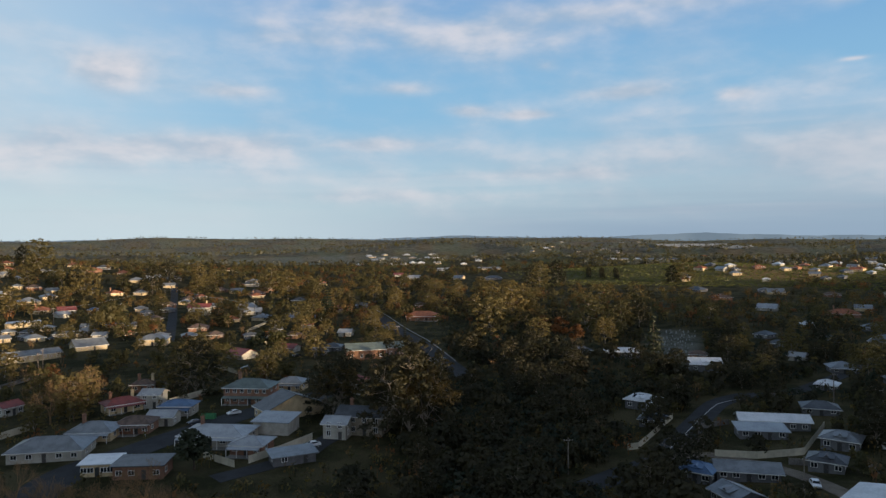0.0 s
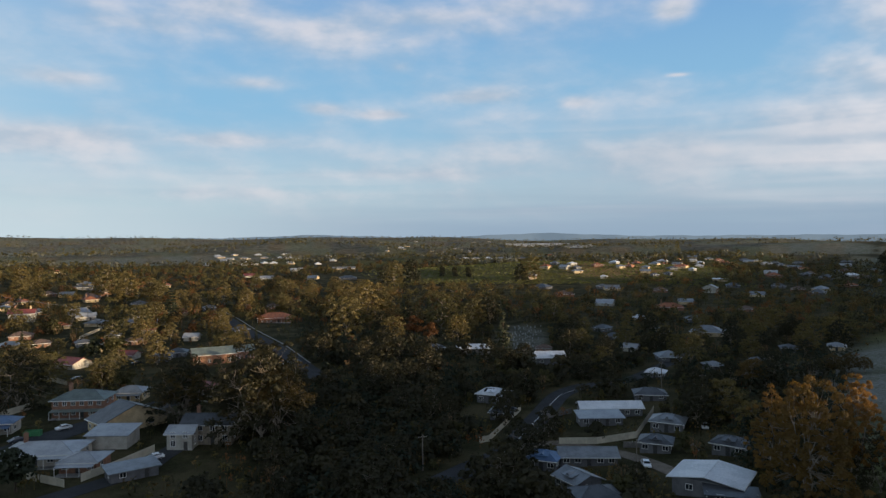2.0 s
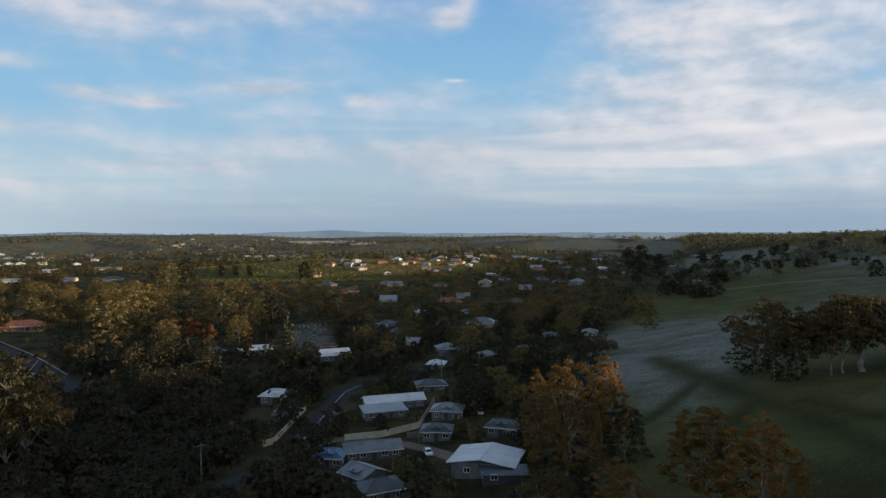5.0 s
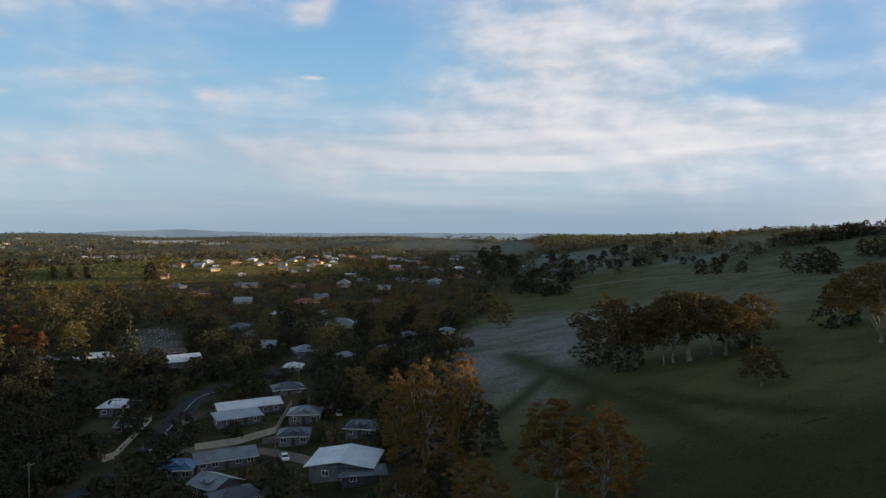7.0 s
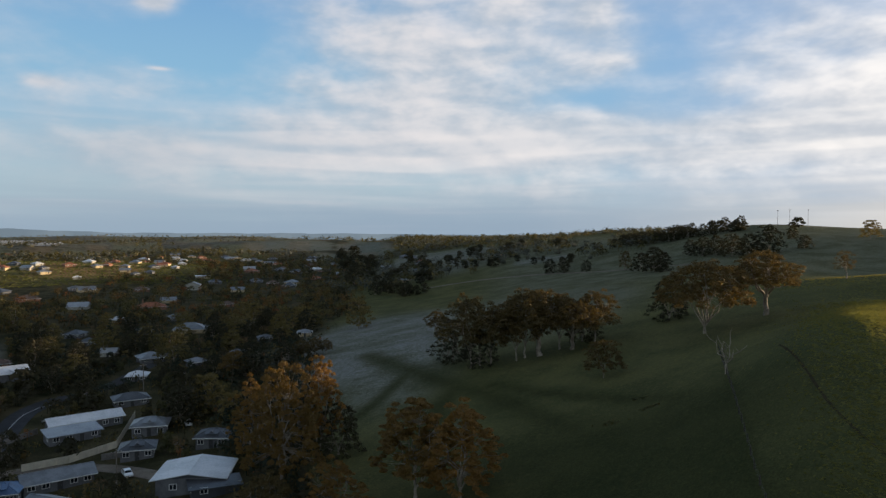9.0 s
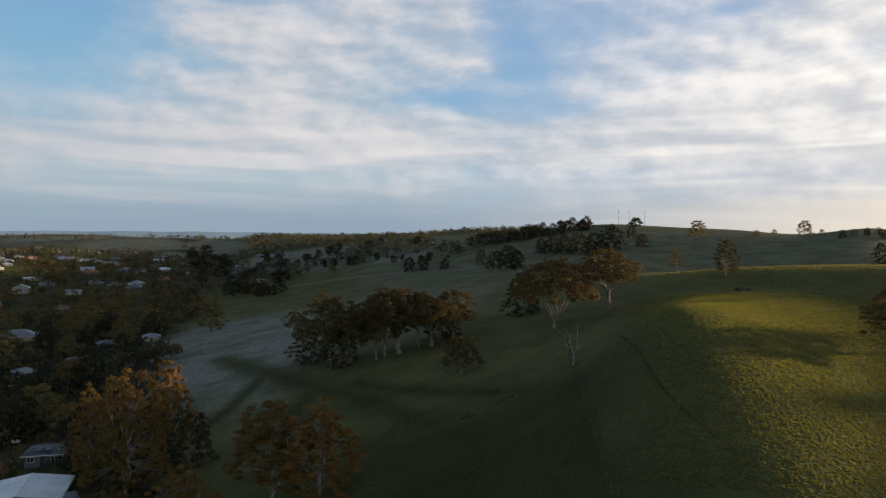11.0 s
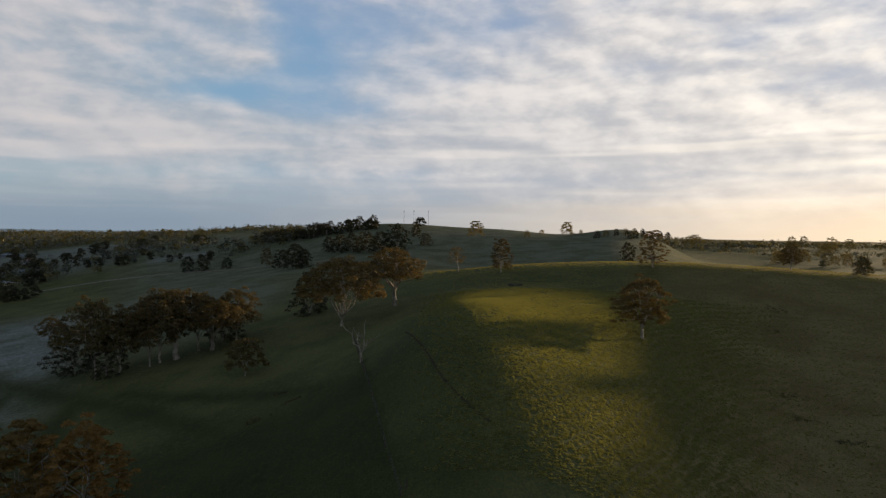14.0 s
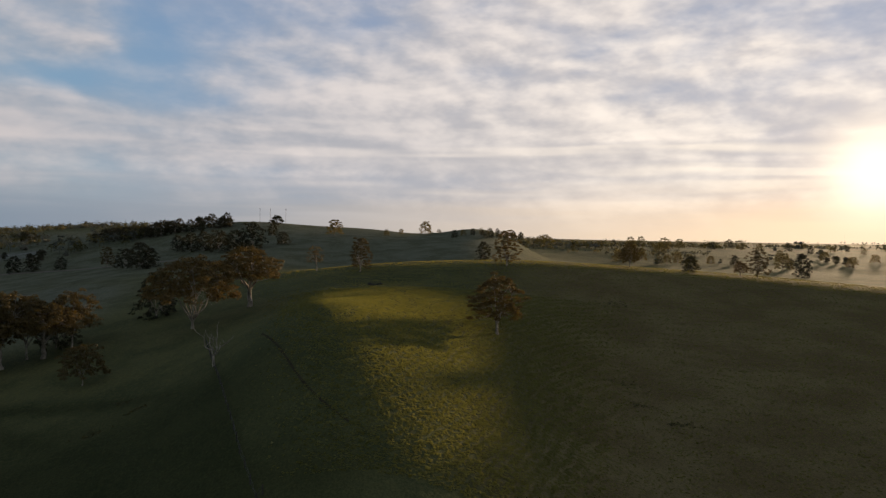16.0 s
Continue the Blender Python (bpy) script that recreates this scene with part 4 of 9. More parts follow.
        part("solar_panel", p, SOLAR, top)
    ww, wh = (1.5, 1.25) if h < 3.6 else (1.3, 1.6)
    fr, pn = window_meshes(ww, wh, trim)

    def opening(lx, ly, lz, ang):
        o = part("window", fr, None, ob)
        o.location, o.rotation_euler = (lx, ly, lz), (0, 0, ang)
        if panes:
            part("pane", pn, None, o)

    for lv in range(storeys):
        z0 = 0.95 + lv * (h / storeys)
        for i in range(wins):
            px_ = -w / 2 + w * (i + 0.5) / wins
            if not (door and lv == 0 and i == wins // 2):
                opening(px_, -d / 2, z0, 0)
        if side_wins:
            for e, ang in ((w / 2, math.pi / 2), (-w / 2, -math.pi / 2)):
                opening(e, -d * 0.16, z0, ang)
                if d > 8:
                    opening(e, d * 0.24, z0, ang)
    if door and wins:
        dr = Shape()
        dx = -w / 2 + w * (wins // 2 + 0.5) / wins
        dr.box(dx - 0.5, -d / 2 - 0.05, 0.0, dx + 0.5, -d / 2 + 0.03, 2.08)
        dr.box(dx - 0.6, -d / 2 - 0.03, 2.082, dx + 0.6, -d / 2 + 0.03, 2.2)
        dd = part("door", dr, DARKTRIM, ob)
        kb = Shape()
        if panes:
            kb.box(dx + 0.34, -d / 2 - 0.12, 0.98, dx + 0.42, -d / 2 - 0.052, 1.06)
            part("handle", kb, STEEL, dd)
    if verandah > 0:
        vr = Shape()
        vz = min(2.75, h - 0.15)
        y0, y1 = -d / 2 - verandah, -d / 2 + 0.02
        vr.slab([(-w / 2, y0, vz - 0.35), (w / 2, y0, vz - 0.35), (w / 2, y1, vz), (-w / 2, y1, vz)], 0.12)
        part("verandah_roof", vr, roof_mat, ob)
        fl = Shape()
        fl.box(-w / 2, y0, -1.2, w / 2, -d / 2 - 0.003, 0.06)
        part("verandah_floor", fl, CONCRETE, ob)
        n = max(3, int(w / 2.8) + 1)
        post = Shape()
        post.box(-0.06, -0.06, 0.06, 0.06, 0.06, vz - 0.45)
        pm = post.mesh("post", trim)
        for i in range(n):
            q = part("post", pm, None, ob)
            q.location = (-w / 2 + 0.12 + (w - 0.24) * i / (n - 1), y0 + 0.15, 0)
    return ob

# ---------------------------------------------------------------- fences, poles, cars and other small things
WORN = surface("worn_earth", (0.055, 0.045, 0.028), (0.035, 0.03, 0.02), 1.0, 0.0, 1.5, 20.0, 0.4, 0.0, 0.0, world_space=True)


def along(pts, gap):
    """Points at even steps along a line given by bearing and distance."""
    base = [Vector(at(*p)[:2]) for p in pts]
    out = []
    for a, b in zip(base, base[1:]):
        n = max(1, round((b - a).length / gap))
        out += [a.lerp(b, k / n) for k in range(n)]
    return out + [base[-1]]


def fence(pts, high, mat, label):
    """A panel fence: a post and an infill sheet with a capping rail in each bay."""
    line = along(pts, 2.4)
    ob = thing("fence", label, "fence")
    ob.location = (*line[0], float(ground(*line[0])))
    o = Vector(ob.location)
    for i, p in enumerate(line):
        z = float(ground(*p))
        s = Shape()
        s.box(-0.05, -0.05, -0.5, 0.05, 0.05, high + 0.08)
        q = part("post", s, mat, ob)
        q.location = Vector((*p, z)) - o
        if i + 1 < len(line):
            r = line[i + 1]
            z1 = float(ground(*r))
            d = (r - p)
            n = Vector((-d.y, d.x)).normalized() * 0.02
            a, b = p + d.normalized() * 0.055, r - d.normalized() * 0.055
            s = Shape()
            pts8 = []
            for zz in (-0.15, high):
                pts8 += [(a.x - n.x, a.y - n.y, z + zz), (b.x - n.x, b.y - n.y, z1 + zz), (b.x + n.x, b.y + n.y, z1 + zz), (a.x + n.x, a.y + n.y, z + zz)]
            s.solid([Vector(v) - o for v in pts8], [(3, 2, 1, 0), (4, 5, 6, 7), (0, 1, 5, 4), (1, 2, 6, 5), (2, 3, 7, 6), (3, 0, 4, 7)])
            part("panel", s, mat, ob)
    return ob


def wire_fence(pts, label):
    """Round timber posts and three strands of wire."""
    line = along(pts, 4.0)
    ob = thing("wire_fence", label, "fence")
    ob.location = (*line[0], float(ground(*line[0])))
    o = Vector(ob.location)
    s = Shape()
    s.tube((0, 0, -0.5), (0, 0, 1.25), 0.09, 0.08, 6, True)
    pm = s.mesh("post", LOG)
    top = []
    for p in line:
        z = float(ground(*p))
        q = part("post", pm, None, ob)
        q.location = Vector((*p, z)) - o
        top.append(Vector((*p, z)) - o)
    for hh in (0.35, 0.75, 1.12):
        w = Shape()
        for p in top:   # one unbroken strand, triangular in section
            w.v += [(p.x, p.y - 0.012, p.z + hh), (p.x, p.y + 0.012, p.z + hh), (p.x, p.y, p.z + hh + 0.022)]
        for i in range(len(top) - 1):
            for k in range(3):
                w.f.append((3 * i + k, 3 * i + (k + 1) % 3, 3 * i + 3 + (k + 1) % 3, 3 * i + 3 + k))
                w.m.append(0)
        part("wire", w, DARKTRIM, ob)
    return ob


def pole(bearing, dist, high, label, name="power_pole"):
    x, y, z = at(bearing, dist)
    ob = thing(name, label, "pole" if name == "power_pole" else "mast")
    ob.location, ob.rotation_euler = (x, y, z), (0, 0, radians(-bearing + 20))
    s = Shape()
    if name == "mast":
        s.tube((0, 0, -0.5), (0, 0, high), 0.16, 0.09, 7, True)
        part("shaft", s, POLE, ob)
        h = Shape()
        h.box(-0.5, -0.2, high, 0.5, 0.2, high + 0.45)
        part("head", h, POLE, ob)
        return ob
    s.tube((0, 0, -0.5), (0, 0, high), 0.17, 0.11, 7, True)
    part("shaft", s, POLE, ob)
    c = Shape()
    c.box(-1.1, -0.16, high - 0.7, 1.1, -0.05, high - 0.58)
    arm = part("crossarm", c, WOOD, ob)
    for k in (-0.95, -0.35, 0.35, 0.95):
        i = Shape()
        i.tube((k, -0.1, high - 0.58), (k, -0.1, high - 0.4), 0.05, 0.04, 6, True)
        part("insulator", i, TRIM, arm)
    return ob


def power_line(a, b, ha, hb, label):
    """Three sagging wires between two poles."""
    p, q = Vector(at(*a)), Vector(at(*b))
    p.z, q.z = p.z + ha, q.z + hb
    ob = thing("power_line", label, "power line")
    ob.location = p
    side = Vector((-(q - p).y, (q - p).x, 0)).normalized()
    for k in (-0.95, 0.35, 0.95):
        s = Shape()
        pts = [(q - p) * t + side * k - Vector((0, 0, 4 * 1.6 * t * (1 - t))) for t in [i / 12 for i in range(13)]]
        s.v = [(q.x, q.y + dy, q.z + dz) for q in pts for dy, dz in ((-0.02, 0), (0.02, 0), (0, 0.035))]
        s.f = [(3 * i + j, 3 * i + (j + 1) % 3, 3 * i + 3 + (j + 1) % 3, 3 * i + 3 + j) for i in range(len(pts) - 1) for j in range(3)]
        s.m = [0] * len(s.f)
        part("wire", s, STEEL, ob)


CARS = {}


def car(bearing, dist, turn, paint, label):
    """A parked hatchback: shell with bonnet and cabin, glass, lamps and four wheels with rims."""
    x, y, z = at(bearing, dist)
    ob = thing("car", label, "car")
    ob.location, ob.rotation_euler = (x, y, z + 0.16), (0, 0, radians(-bearing + turn))
    key = paint.name
    if key not in CARS:
        s = Shape()
        prof = [(-2.1, 0.35), (-2.15, 0.75), (-1.2, 0.95), (-0.55, 1.42), (0.9, 1.46), (1.7, 1.0), (2.1, 0.92), (2.12, 0.35)]
        n = len(prof)
        half = [0.86 if z_ < 1.2 else 0.68 for _, z_ in prof]
        pts = [(a, -h_, b) for (a, b), h_ in zip(prof, half)] + [(a, h_, b) for (a, b), h_ in zip(prof, half)]
        s.solid(pts, [tuple(range(n)), tuple(range(2 * n - 1, n - 1, -1))] + [((i + 1) % n, i, n + i, n + (i + 1) % n) for i in range(n)])
        panes = []
        g = Shape()
        g.face((-1.16, -0.74, 0.99), (-1.16, 0.74, 0.99), (-0.62, 0.62, 1.40), (-0.62, -0.62, 1.40))
        panes.append(("windscreen", g))
        g = Shape()
        g.face((1.66, 0.74, 1.04), (1.66, -0.74, 1.04), (0.96, -0.62, 1.45), (0.96, 0.62, 1.45))
        panes.append(("rear_window", g))
        for k in (-1, 1):
            g = Shape()
            q = [(-0.95, k * 0.865, 0.99), (1.45, k * 0.865, 1.0), (0.85, k * 0.70, 1.39), (-0.5, k * 0.70, 1.36)]
            g.face(*(q if k < 0 else q[::-1]))
            panes.append(("side_window", g))
        for _, g in panes:
            g.v = [(a * 1.01, b * 1.015, c + 0.008) for a, b, c in g.v]
        w, r = Shape(), Shape()
        w.tube((0, -0.11, 0), (0, 0.11, 0), 0.32, 0.32, 14, True)
        r.tube((0, -0.125, 0), (0, 0.125, 0), 0.19, 0.19, 10, True)
        l = Shape()
        l.box(-2.17, -0.16, 0.62, -2.08, 0.16, 0.76)
        CARS[key] = (s.mesh("body", paint), [(name, g.mesh(name, GLASS)) for name, g in panes], w.mesh("wheel", TYRE), r.mesh("rim", STEEL), l.mesh("headlight", TRIM))
    b_, g_, w_, r_, l_ = CARS[key]
    part("body", b_, None, ob)
    for name, pane in g_:
        part(name, pane, None, ob)
    for wx in (-1.3, 1.3):
        for wy in (-0.78, 0.78):
            q = part("wheel", w_, None, ob)
            q.location = (wx, wy, 0.16)
            part("rim", r_, None, q)
    for wy in (-0.6, 0.6):
        q = part("headlight", l_, None, ob)
        q.location = (0, wy, 0)
    return ob


def log(bearing, dist, ln, label):
    """A fallen trunk with stubs of branches, half sunk in grass."""
    x, y, z = at(bearing, dist)
    rng = np.random.default_rng(int(dist * 7))
    ob = thing("fallen_log", label, "log")
    ob.location, ob.rotation_euler = (x, y, z), (0, 0, radians(-bearing) + rng.uniform(-0.3, 0.3))
    s = Shape()
    limb(s, rng, (-ln / 2, 0, 0.25), (ln / 2, rng.normal() * 0.4, 0.3), 0.42, 0.2, 4, 0.05, 7)
    part("trunk", s, LOG, ob)
    for k in range(4):
        t = Shape()
        p = Vector((rng.uniform(-ln / 2, ln / 2), 0, 0.3))
        limb(t, rng, p, p + Vector((rng.normal() * 0.6, rng.normal() * 0.9, rng.uniform(0.3, 1.1))), 0.14, 0.05, 2, 0.1, 4)
        part("branch", t, LOG, ob)
    return ob


def headstones(b0, b1, d0, d1):
    """Rows of pale headstones in the burial ground."""
    rng = np.random.default_rng(9)
    s = Shape()
    s.box(-0.35, -0.07, -0.2, 0.35, 0.07, 0.95)
    s.solid([(-0.35, -0.07, 0.95), (0.35, -0.07, 0.95), (0.2, -0.07, 1.25), (-0.2, -0.07, 1.25), (-0.35, 0.07, 0.95), (0.35, 0.07, 0.95), (0.2, 0.07, 1.25), (-0.2, 0.07, 1.25)],
            [(0, 1, 2, 3), (7, 6, 5, 4), (1, 5, 6, 2), (2, 6, 7, 3), (3, 7, 4, 0)])
    s.box(-0.45, -0.2, -0.3, 0.45, 0.2, 0.12)
    me = s.mesh("headstone", HEADSTONE)
    for i in range(9):
        for j in range(8):
            if rng.uniform() < 0.25:
                continue
            x, y, z = at(b0 + (b1 - b0) * (i + rng.uniform(-0.4, 0.9) + 0.35 * j) / 10, d0 + (d1 - d0) * (j + rng.uniform(-0.3, 0.8)) / 7)
            ob = tagged(new("headstone", me), "pale stone headstone in the burial ground", "headstone", "headstones in rows")
            ob.location, ob.rotation_euler, k = (x, y, z), (rng.normal() * 0.03, 0, radians(-18) + rng.normal() * 0.3), rng.uniform(0.55, 1.0)
            ob.scale = (k, k, k)


def skip_bin(bearing, dist):
    x, y, z = at(bearing, dist)
    ob = thing("skip_bin", "open green steel rubbish skip in the yard", "skip")
    ob.location, ob.rotation_euler = (x, y, z), (0, 0, radians(-bearing - 22))
    s = Shape()
    for q in ([(-2.2, -0.9), (2.2, -0.9)], [(2.2, 0.9), (-2.2, 0.9)]):
        (a, b), (c, d) = q
        s.slab([(a, b, 1.6), (c, d, 1.6), (c, d + (0.12 if d < 0 else -0.12), 1.6), (a, b + (0.12 if b < 0 else -0.12), 1.6)], 1.45)
    s.box(-2.2, -0.775, 0.15, -2.08, 0.775, 1.6)
    s.box(2.08, -0.775, 0.15, 2.2, 0.775, 1.6)
    s.box(-2.075, -0.775, 0.15, 2.075, 0.775, 0.27)
    part("tub", s, GREENBOX, ob)
    for k in (-1.4, 1.4):
        f_ = Shape()
        f_.box(k - 0.15, -0.7, 0, k + 0.15, 0.7, 0.148)
        part("skid", f_, STEEL, ob)


def greenhouse(bearing, dist, ln):
    """A long, low, white many-bayed greenhouse."""
    x, y, z = at(bearing, dist)
    ob = thing("greenhouse", "long low pale plastic greenhouse in the far fields", "greenhouse")
    ob.location, ob.rotation_euler = (x, y, z), (0, 0, radians(-bearing + 3))
    n = max(3, int(ln / 9))
    for i in range(n):
        x0, x1 = -ln / 2 + ln * i / n, -ln / 2 + ln * (i + 1) / n - 0.05
        s = Shape()
        s.box(x0, -40, -2, x1, 40, 3.2)
        xm = (x0 + x1) / 2
        s.solid([(x0, -40, 3.2), (x1, -40, 3.2), (xm, -40, 5.0), (x0, 40, 3.2), (x1, 40, 3.2), (xm, 40, 5.0)], [(0, 1, 2), (5, 4, 3), (1, 4, 5, 2), (2, 5, 3, 0)])
        part("bay", s, ZINC_PALE, ob)
    return ob


def hedge(b0, d0, b1, d1):
    """A dark windbreak hedge of close leaves along a line."""
    rng = np.random.default_rng(int(d0))
    a, b = Vector(at(b0, d0)), Vector(at(b1, d1))
    ob = thing("hedge", "dark green windbreak hedge on the sunlit field", "hedge")
    ob.location = a
    n = max(4, int((b - a).length / 5))
    leaves, stems = Shape(), Shape()
    for i in range(n):
        p = Vector(a.lerp(b, i / n))
        p.z = float(ground(p.x, p.y))
        p -= a
        stems.tube(p, p + Vector((0, 0, 2.5)), 0.15, 0.08, 4)
        spray(leaves, rng, p + Vector((0, 0, 2.4)), 3.2, 60, 0.9, 0.8)
    part("stems", stems, BARK_DARK, ob)
    part("leaves", leaves, GUM_DARK, ob)
    return ob


def sedge(bearing, dist, ln):
    """A dark, ragged patch of low sedge and bare wet earth along a scar in the slope."""
    x, y, z = at(bearing, dist)
    rng = np.random.default_rng(int(dist * 3))
    ob = thing("sedge_patch", "dark ragged patch of low sedge in the pasture", "sedge")
    ob.location, ob.rotation_euler = (x, y, z), (0, 0, radians(-bearing - 12))
    s = Shape()
    for i in range(int(ln * 3)):
        px, py = rng.normal() * ln * 0.3, rng.normal() * ln * 0.16
        gx, gy = x + px * math.cos(radians(bearing + 12)) + py * math.sin(radians(bearing + 12)), y - px * math.sin(radians(bearing + 12)) + py * math.cos(radians(bearing + 12))
        spray(s, rng, (px, py, float(ground(gx, gy)) - z + 0.1), rng.uniform(0.2, 0.45), 10, 0.16, 0.5, 0.6)
    part("leaves", s, GARDEN, ob)
    return ob

# ---------------------------------------------------------------- roads, tracks and fences
ROADS = []
ROADS.append(ribbon("road", [(-32.1, 167), (-28.5, 187), (-24.4, 198), (-20.4, 211), (-16.2, 226), (-12.2, 239), (-8.6, 257)], 11, ASPHALT, "grey asphalt main street of the town", "road")[1])
ROADS.append(ribbon("road", [(-18.4, 168), (-12.3, 178), (-10.5, 187), (-8.6, 202), (-8.2, 229)], 6, ASPHALT, "narrow asphalt lane", "road")[1])
ROADS.append(ribbon("road", [(-21.1, 803), (-21.2, 606), (-21.4, 476), (-21.6, 411)], 6, ASPHALT, "straight asphalt street running out of town", "road")[1])
ROADS.append(ribbon("road", [(-6.0, 529), (-4.4, 448), (-2.1, 374), (0.2, 314), (2.1, 273)], 8, ASPHALT, "asphalt street with a pale footpath", "road")[1])
ROADS.append(ribbon("road", [(23.7, 266), (21.5, 250), (19.7, 217), (17.1, 181), (14.3, 167), (11.6, 156)], 7.5, ASPHALT, "asphalt street curving between the houses", "road")[1])
ROADS.append(ribbon("road", [(17.1, 181), (21.1, 188), (26.6, 178), (31.2, 160)], 4.5, GRAVEL, "gravel lane behind the houses", "road")[1])
ROADS.append(ribbon("road", [(23.7, 266), (27.3, 281), (32.2, 366)], 6, ASPHALT, "asphalt street under dark trees", "road")[1])
ROADS.append(ribbon("track", [(51.0, 581), (56.7, 577), (61.8, 558), (67.6, 504), (72.6, 475)], 4, GRAVEL, "pale farm track across the paddock", "track")[1])
ribbon("path", [(78.5, 149), (80.4, 120), (81.8, 108), (83.8, 100), (85.6, 96)], 0.32, WORN, "worn earth stock path across the pasture", "path", 0.04, 2.0, 0.3)
LINES = [ribbon("road_marking", [(23.1, 258), (21.5, 249), (19.7, 217), (17.3, 182)], 0.18, MARKING, "pale line painted along the street", "road marking", 0.125)]
ribbon("footpath", [(-5.6, 550), (-3.9, 461), (-1.4, 380), (1.0, 313)], 0.7, CONCRETE, "pale concrete footpath", "footpath", 0.14)
fence([(14.8, 187), (15.6, 189), (16.8, 204), (18.2, 225)], 1.7, FENCE, "cream steel fence along the street")
fence([(21.3, 187), (24.3, 188), (27.4, 195), (28.7, 227)], 1.8, FENCE, "cream steel fence round the yard")
fence([(20.3, 215), (22.3, 223)], 1.6, FENCE_GREY, "grey paling fence of the yard")
fence([(18.6, 197), (20.7, 200)], 1.4, FENCE_GREY, "grey paling fence by the street")
fence([(26.4, 185), (27.7, 185)], 1.6, FENCE_GREY, "grey paling fence between houses")
fence([(-21.6, 252), (-18.8, 264)], 2.0, FENCE, "pale fence of the garden")
fence([(-32.7, 232), (-30.9, 239)], 2.0, FENCE, "pale fence of the garden")
fence([(-15.8, 177), (-13.2, 184), (-10.8, 193)], 1.9, FENCE, "pale fence along the lane")
fence([(-18.3, 321), (-16.6, 301)], 1.8, FENCE, "pale steel garden fence")
fence([(-19.2, 185), (-16.9, 175)], 1.8, FENCE, "pale fence by the shop")
fence([(-15.9, 428), (-13.9, 479)], 1.8, FENCE, "pale steel garden fence")
fence([(-32.6, 310), (-30.6, 323)], 1.6, FENCE_GREY, "grey paling garden fence")
fence([(31.3, 190), (32.1, 177)], 1.6, FENCE_GREY, "grey paling fence beside the driveway")
wire_fence([(74.9, 144), (75.8, 115), (76.9, 96), (78.2, 84), (78.7, 85)], "post and wire fence running down the pasture")
wire_fence([(74.3, 180), (74.9, 144)], "post and wire fence by the dead tree")
pole(-21.8, 661, 11.0, "grey timber power pole with a crossarm", "power_pole")
pole(-29.3, 513, 11.0, "grey timber power pole with a crossarm", "power_pole")
pole(-21.4, 693, 11.0, "grey timber power pole with a crossarm", "power_pole")
pole(-30.0, 329, 11.0, "grey timber power pole with a crossarm", "power_pole")
pole(-30.3, 326, 10.1, "grey timber power pole with a crossarm", "power_pole")
pole(-17.7, 567, 9.2, "grey timber power pole with a crossarm", "power_pole")
pole(20.1, 193, 8.0, "grey timber power pole with a crossarm", "power_pole")
pole(19.1, 177, 8.0, "grey timber power pole with a crossarm", "power_pole")
pole(27.4, 160, 8.5, "grey timber power pole with a crossarm", "power_pole")
pole(32.3, 248, 8.0, "grey timber power pole with a crossarm", "power_pole")
pole(29.3, 256, 11.0, "grey timber power pole with a crossarm", "power_pole")
pole(10.1, 164, 8.7, "grey timber power pole with a crossarm", "power_pole")
pole(-15.2, 522, 11.0, "grey timber power pole with a crossarm", "power_pole")
pole(78.3, 636, 13.9, "slender steel mast on the hilltop", "mast")
pole(79.1, 641, 14.1, "slender steel mast on the hilltop", "mast")
pole(80.3, 649, 14.2, "slender steel mast on the hilltop", "mast")
pole(123.0, 4008, 58.6, "distant lattice mast on the plain", "mast")
car(28.13, 168.0, 100, CAR_WHITE, "white car parked beside the house")
car(32.48, 206.1, 95, CAR_WHITE, "white car parked in the drive")
car(-16.87, 227.2, 20, CAR_WHITE, "white utility car parked in the main street")
car(-10.78, 186.4, 15, CAR_WHITE, "white car parked in the lane")
car(26.56, 231.6, 10, CAR_WHITE, "white car behind the white-roofed building")
car(17.04, 178.5, 60, CAR_DARK, "dark car at the street corner")
car(-29.48, 440.6, 30, CAR_DARK, "dark car parked by the units")
car(-10.39, 363.8, 10, CAR_WHITE, "white car by the hall")
car(-15.93, 310.6, 10, CAR_DARK, "dark car by the cottages")
car(-1.19, 315.1, -40, CAR_DARK, "dark car parked in the street")
car(-0.82, 310.6, -40, CAR_WHITE, "pale car parked in the street")
car(-0.03, 314.1, -40, CAR_DARK, "dark car parked in the street")
car(-11.96, 342.4, 10, CAR_DARK, "dark car by the cottages")
car(-19.78, 219.7, 20, CAR_DARK, "dark car parked in the main street")
log(87.5, 241, 5, "dark fallen log in the grass")
sedge(107.0, 235, 13)
sedge(108.1, 161, 6)
sedge(109.1, 148, 4)
sedge(112.6, 138, 6)
sedge(107.1, 211, 3)
sedge(96.9, 178, 2)
sedge(68.5, 148, 4)
sedge(66.2, 135, 5)
sedge(69.3, 140, 4)
headstones(17.2, 19.7, 346, 426)
greenhouse(20.5, 3041, 370)
greenhouse(19.6, 3099, 277)
greenhouse(22.7, 2202, 72)
# laid along the camera's line of sight to read as upright dark stripes
hedge(11.8, 859, 11.8, 944)
hedge(12.9, 849, 12.8, 929)
hedge(14.0, 840, 13.9, 915)
power_line((-21.8, 661), (-29.3, 513), 9.6, 9.6, "three sagging wires of the street power line")
power_line((-15.2, 522), (-21.8, 661), 9.6, 9.6, "three sagging wires of the street power line")
skip_bin(-18.8, 225)

# ---------------------------------------------------------------- the town, house by house
house(-32.1, 935, 11.5, 12.2, 2.35, 15, "cream house with an orange terracotta tile roof", "hip", TILE, CREAM, chimneys=1, panes=False, wins=2, side_wins=False)
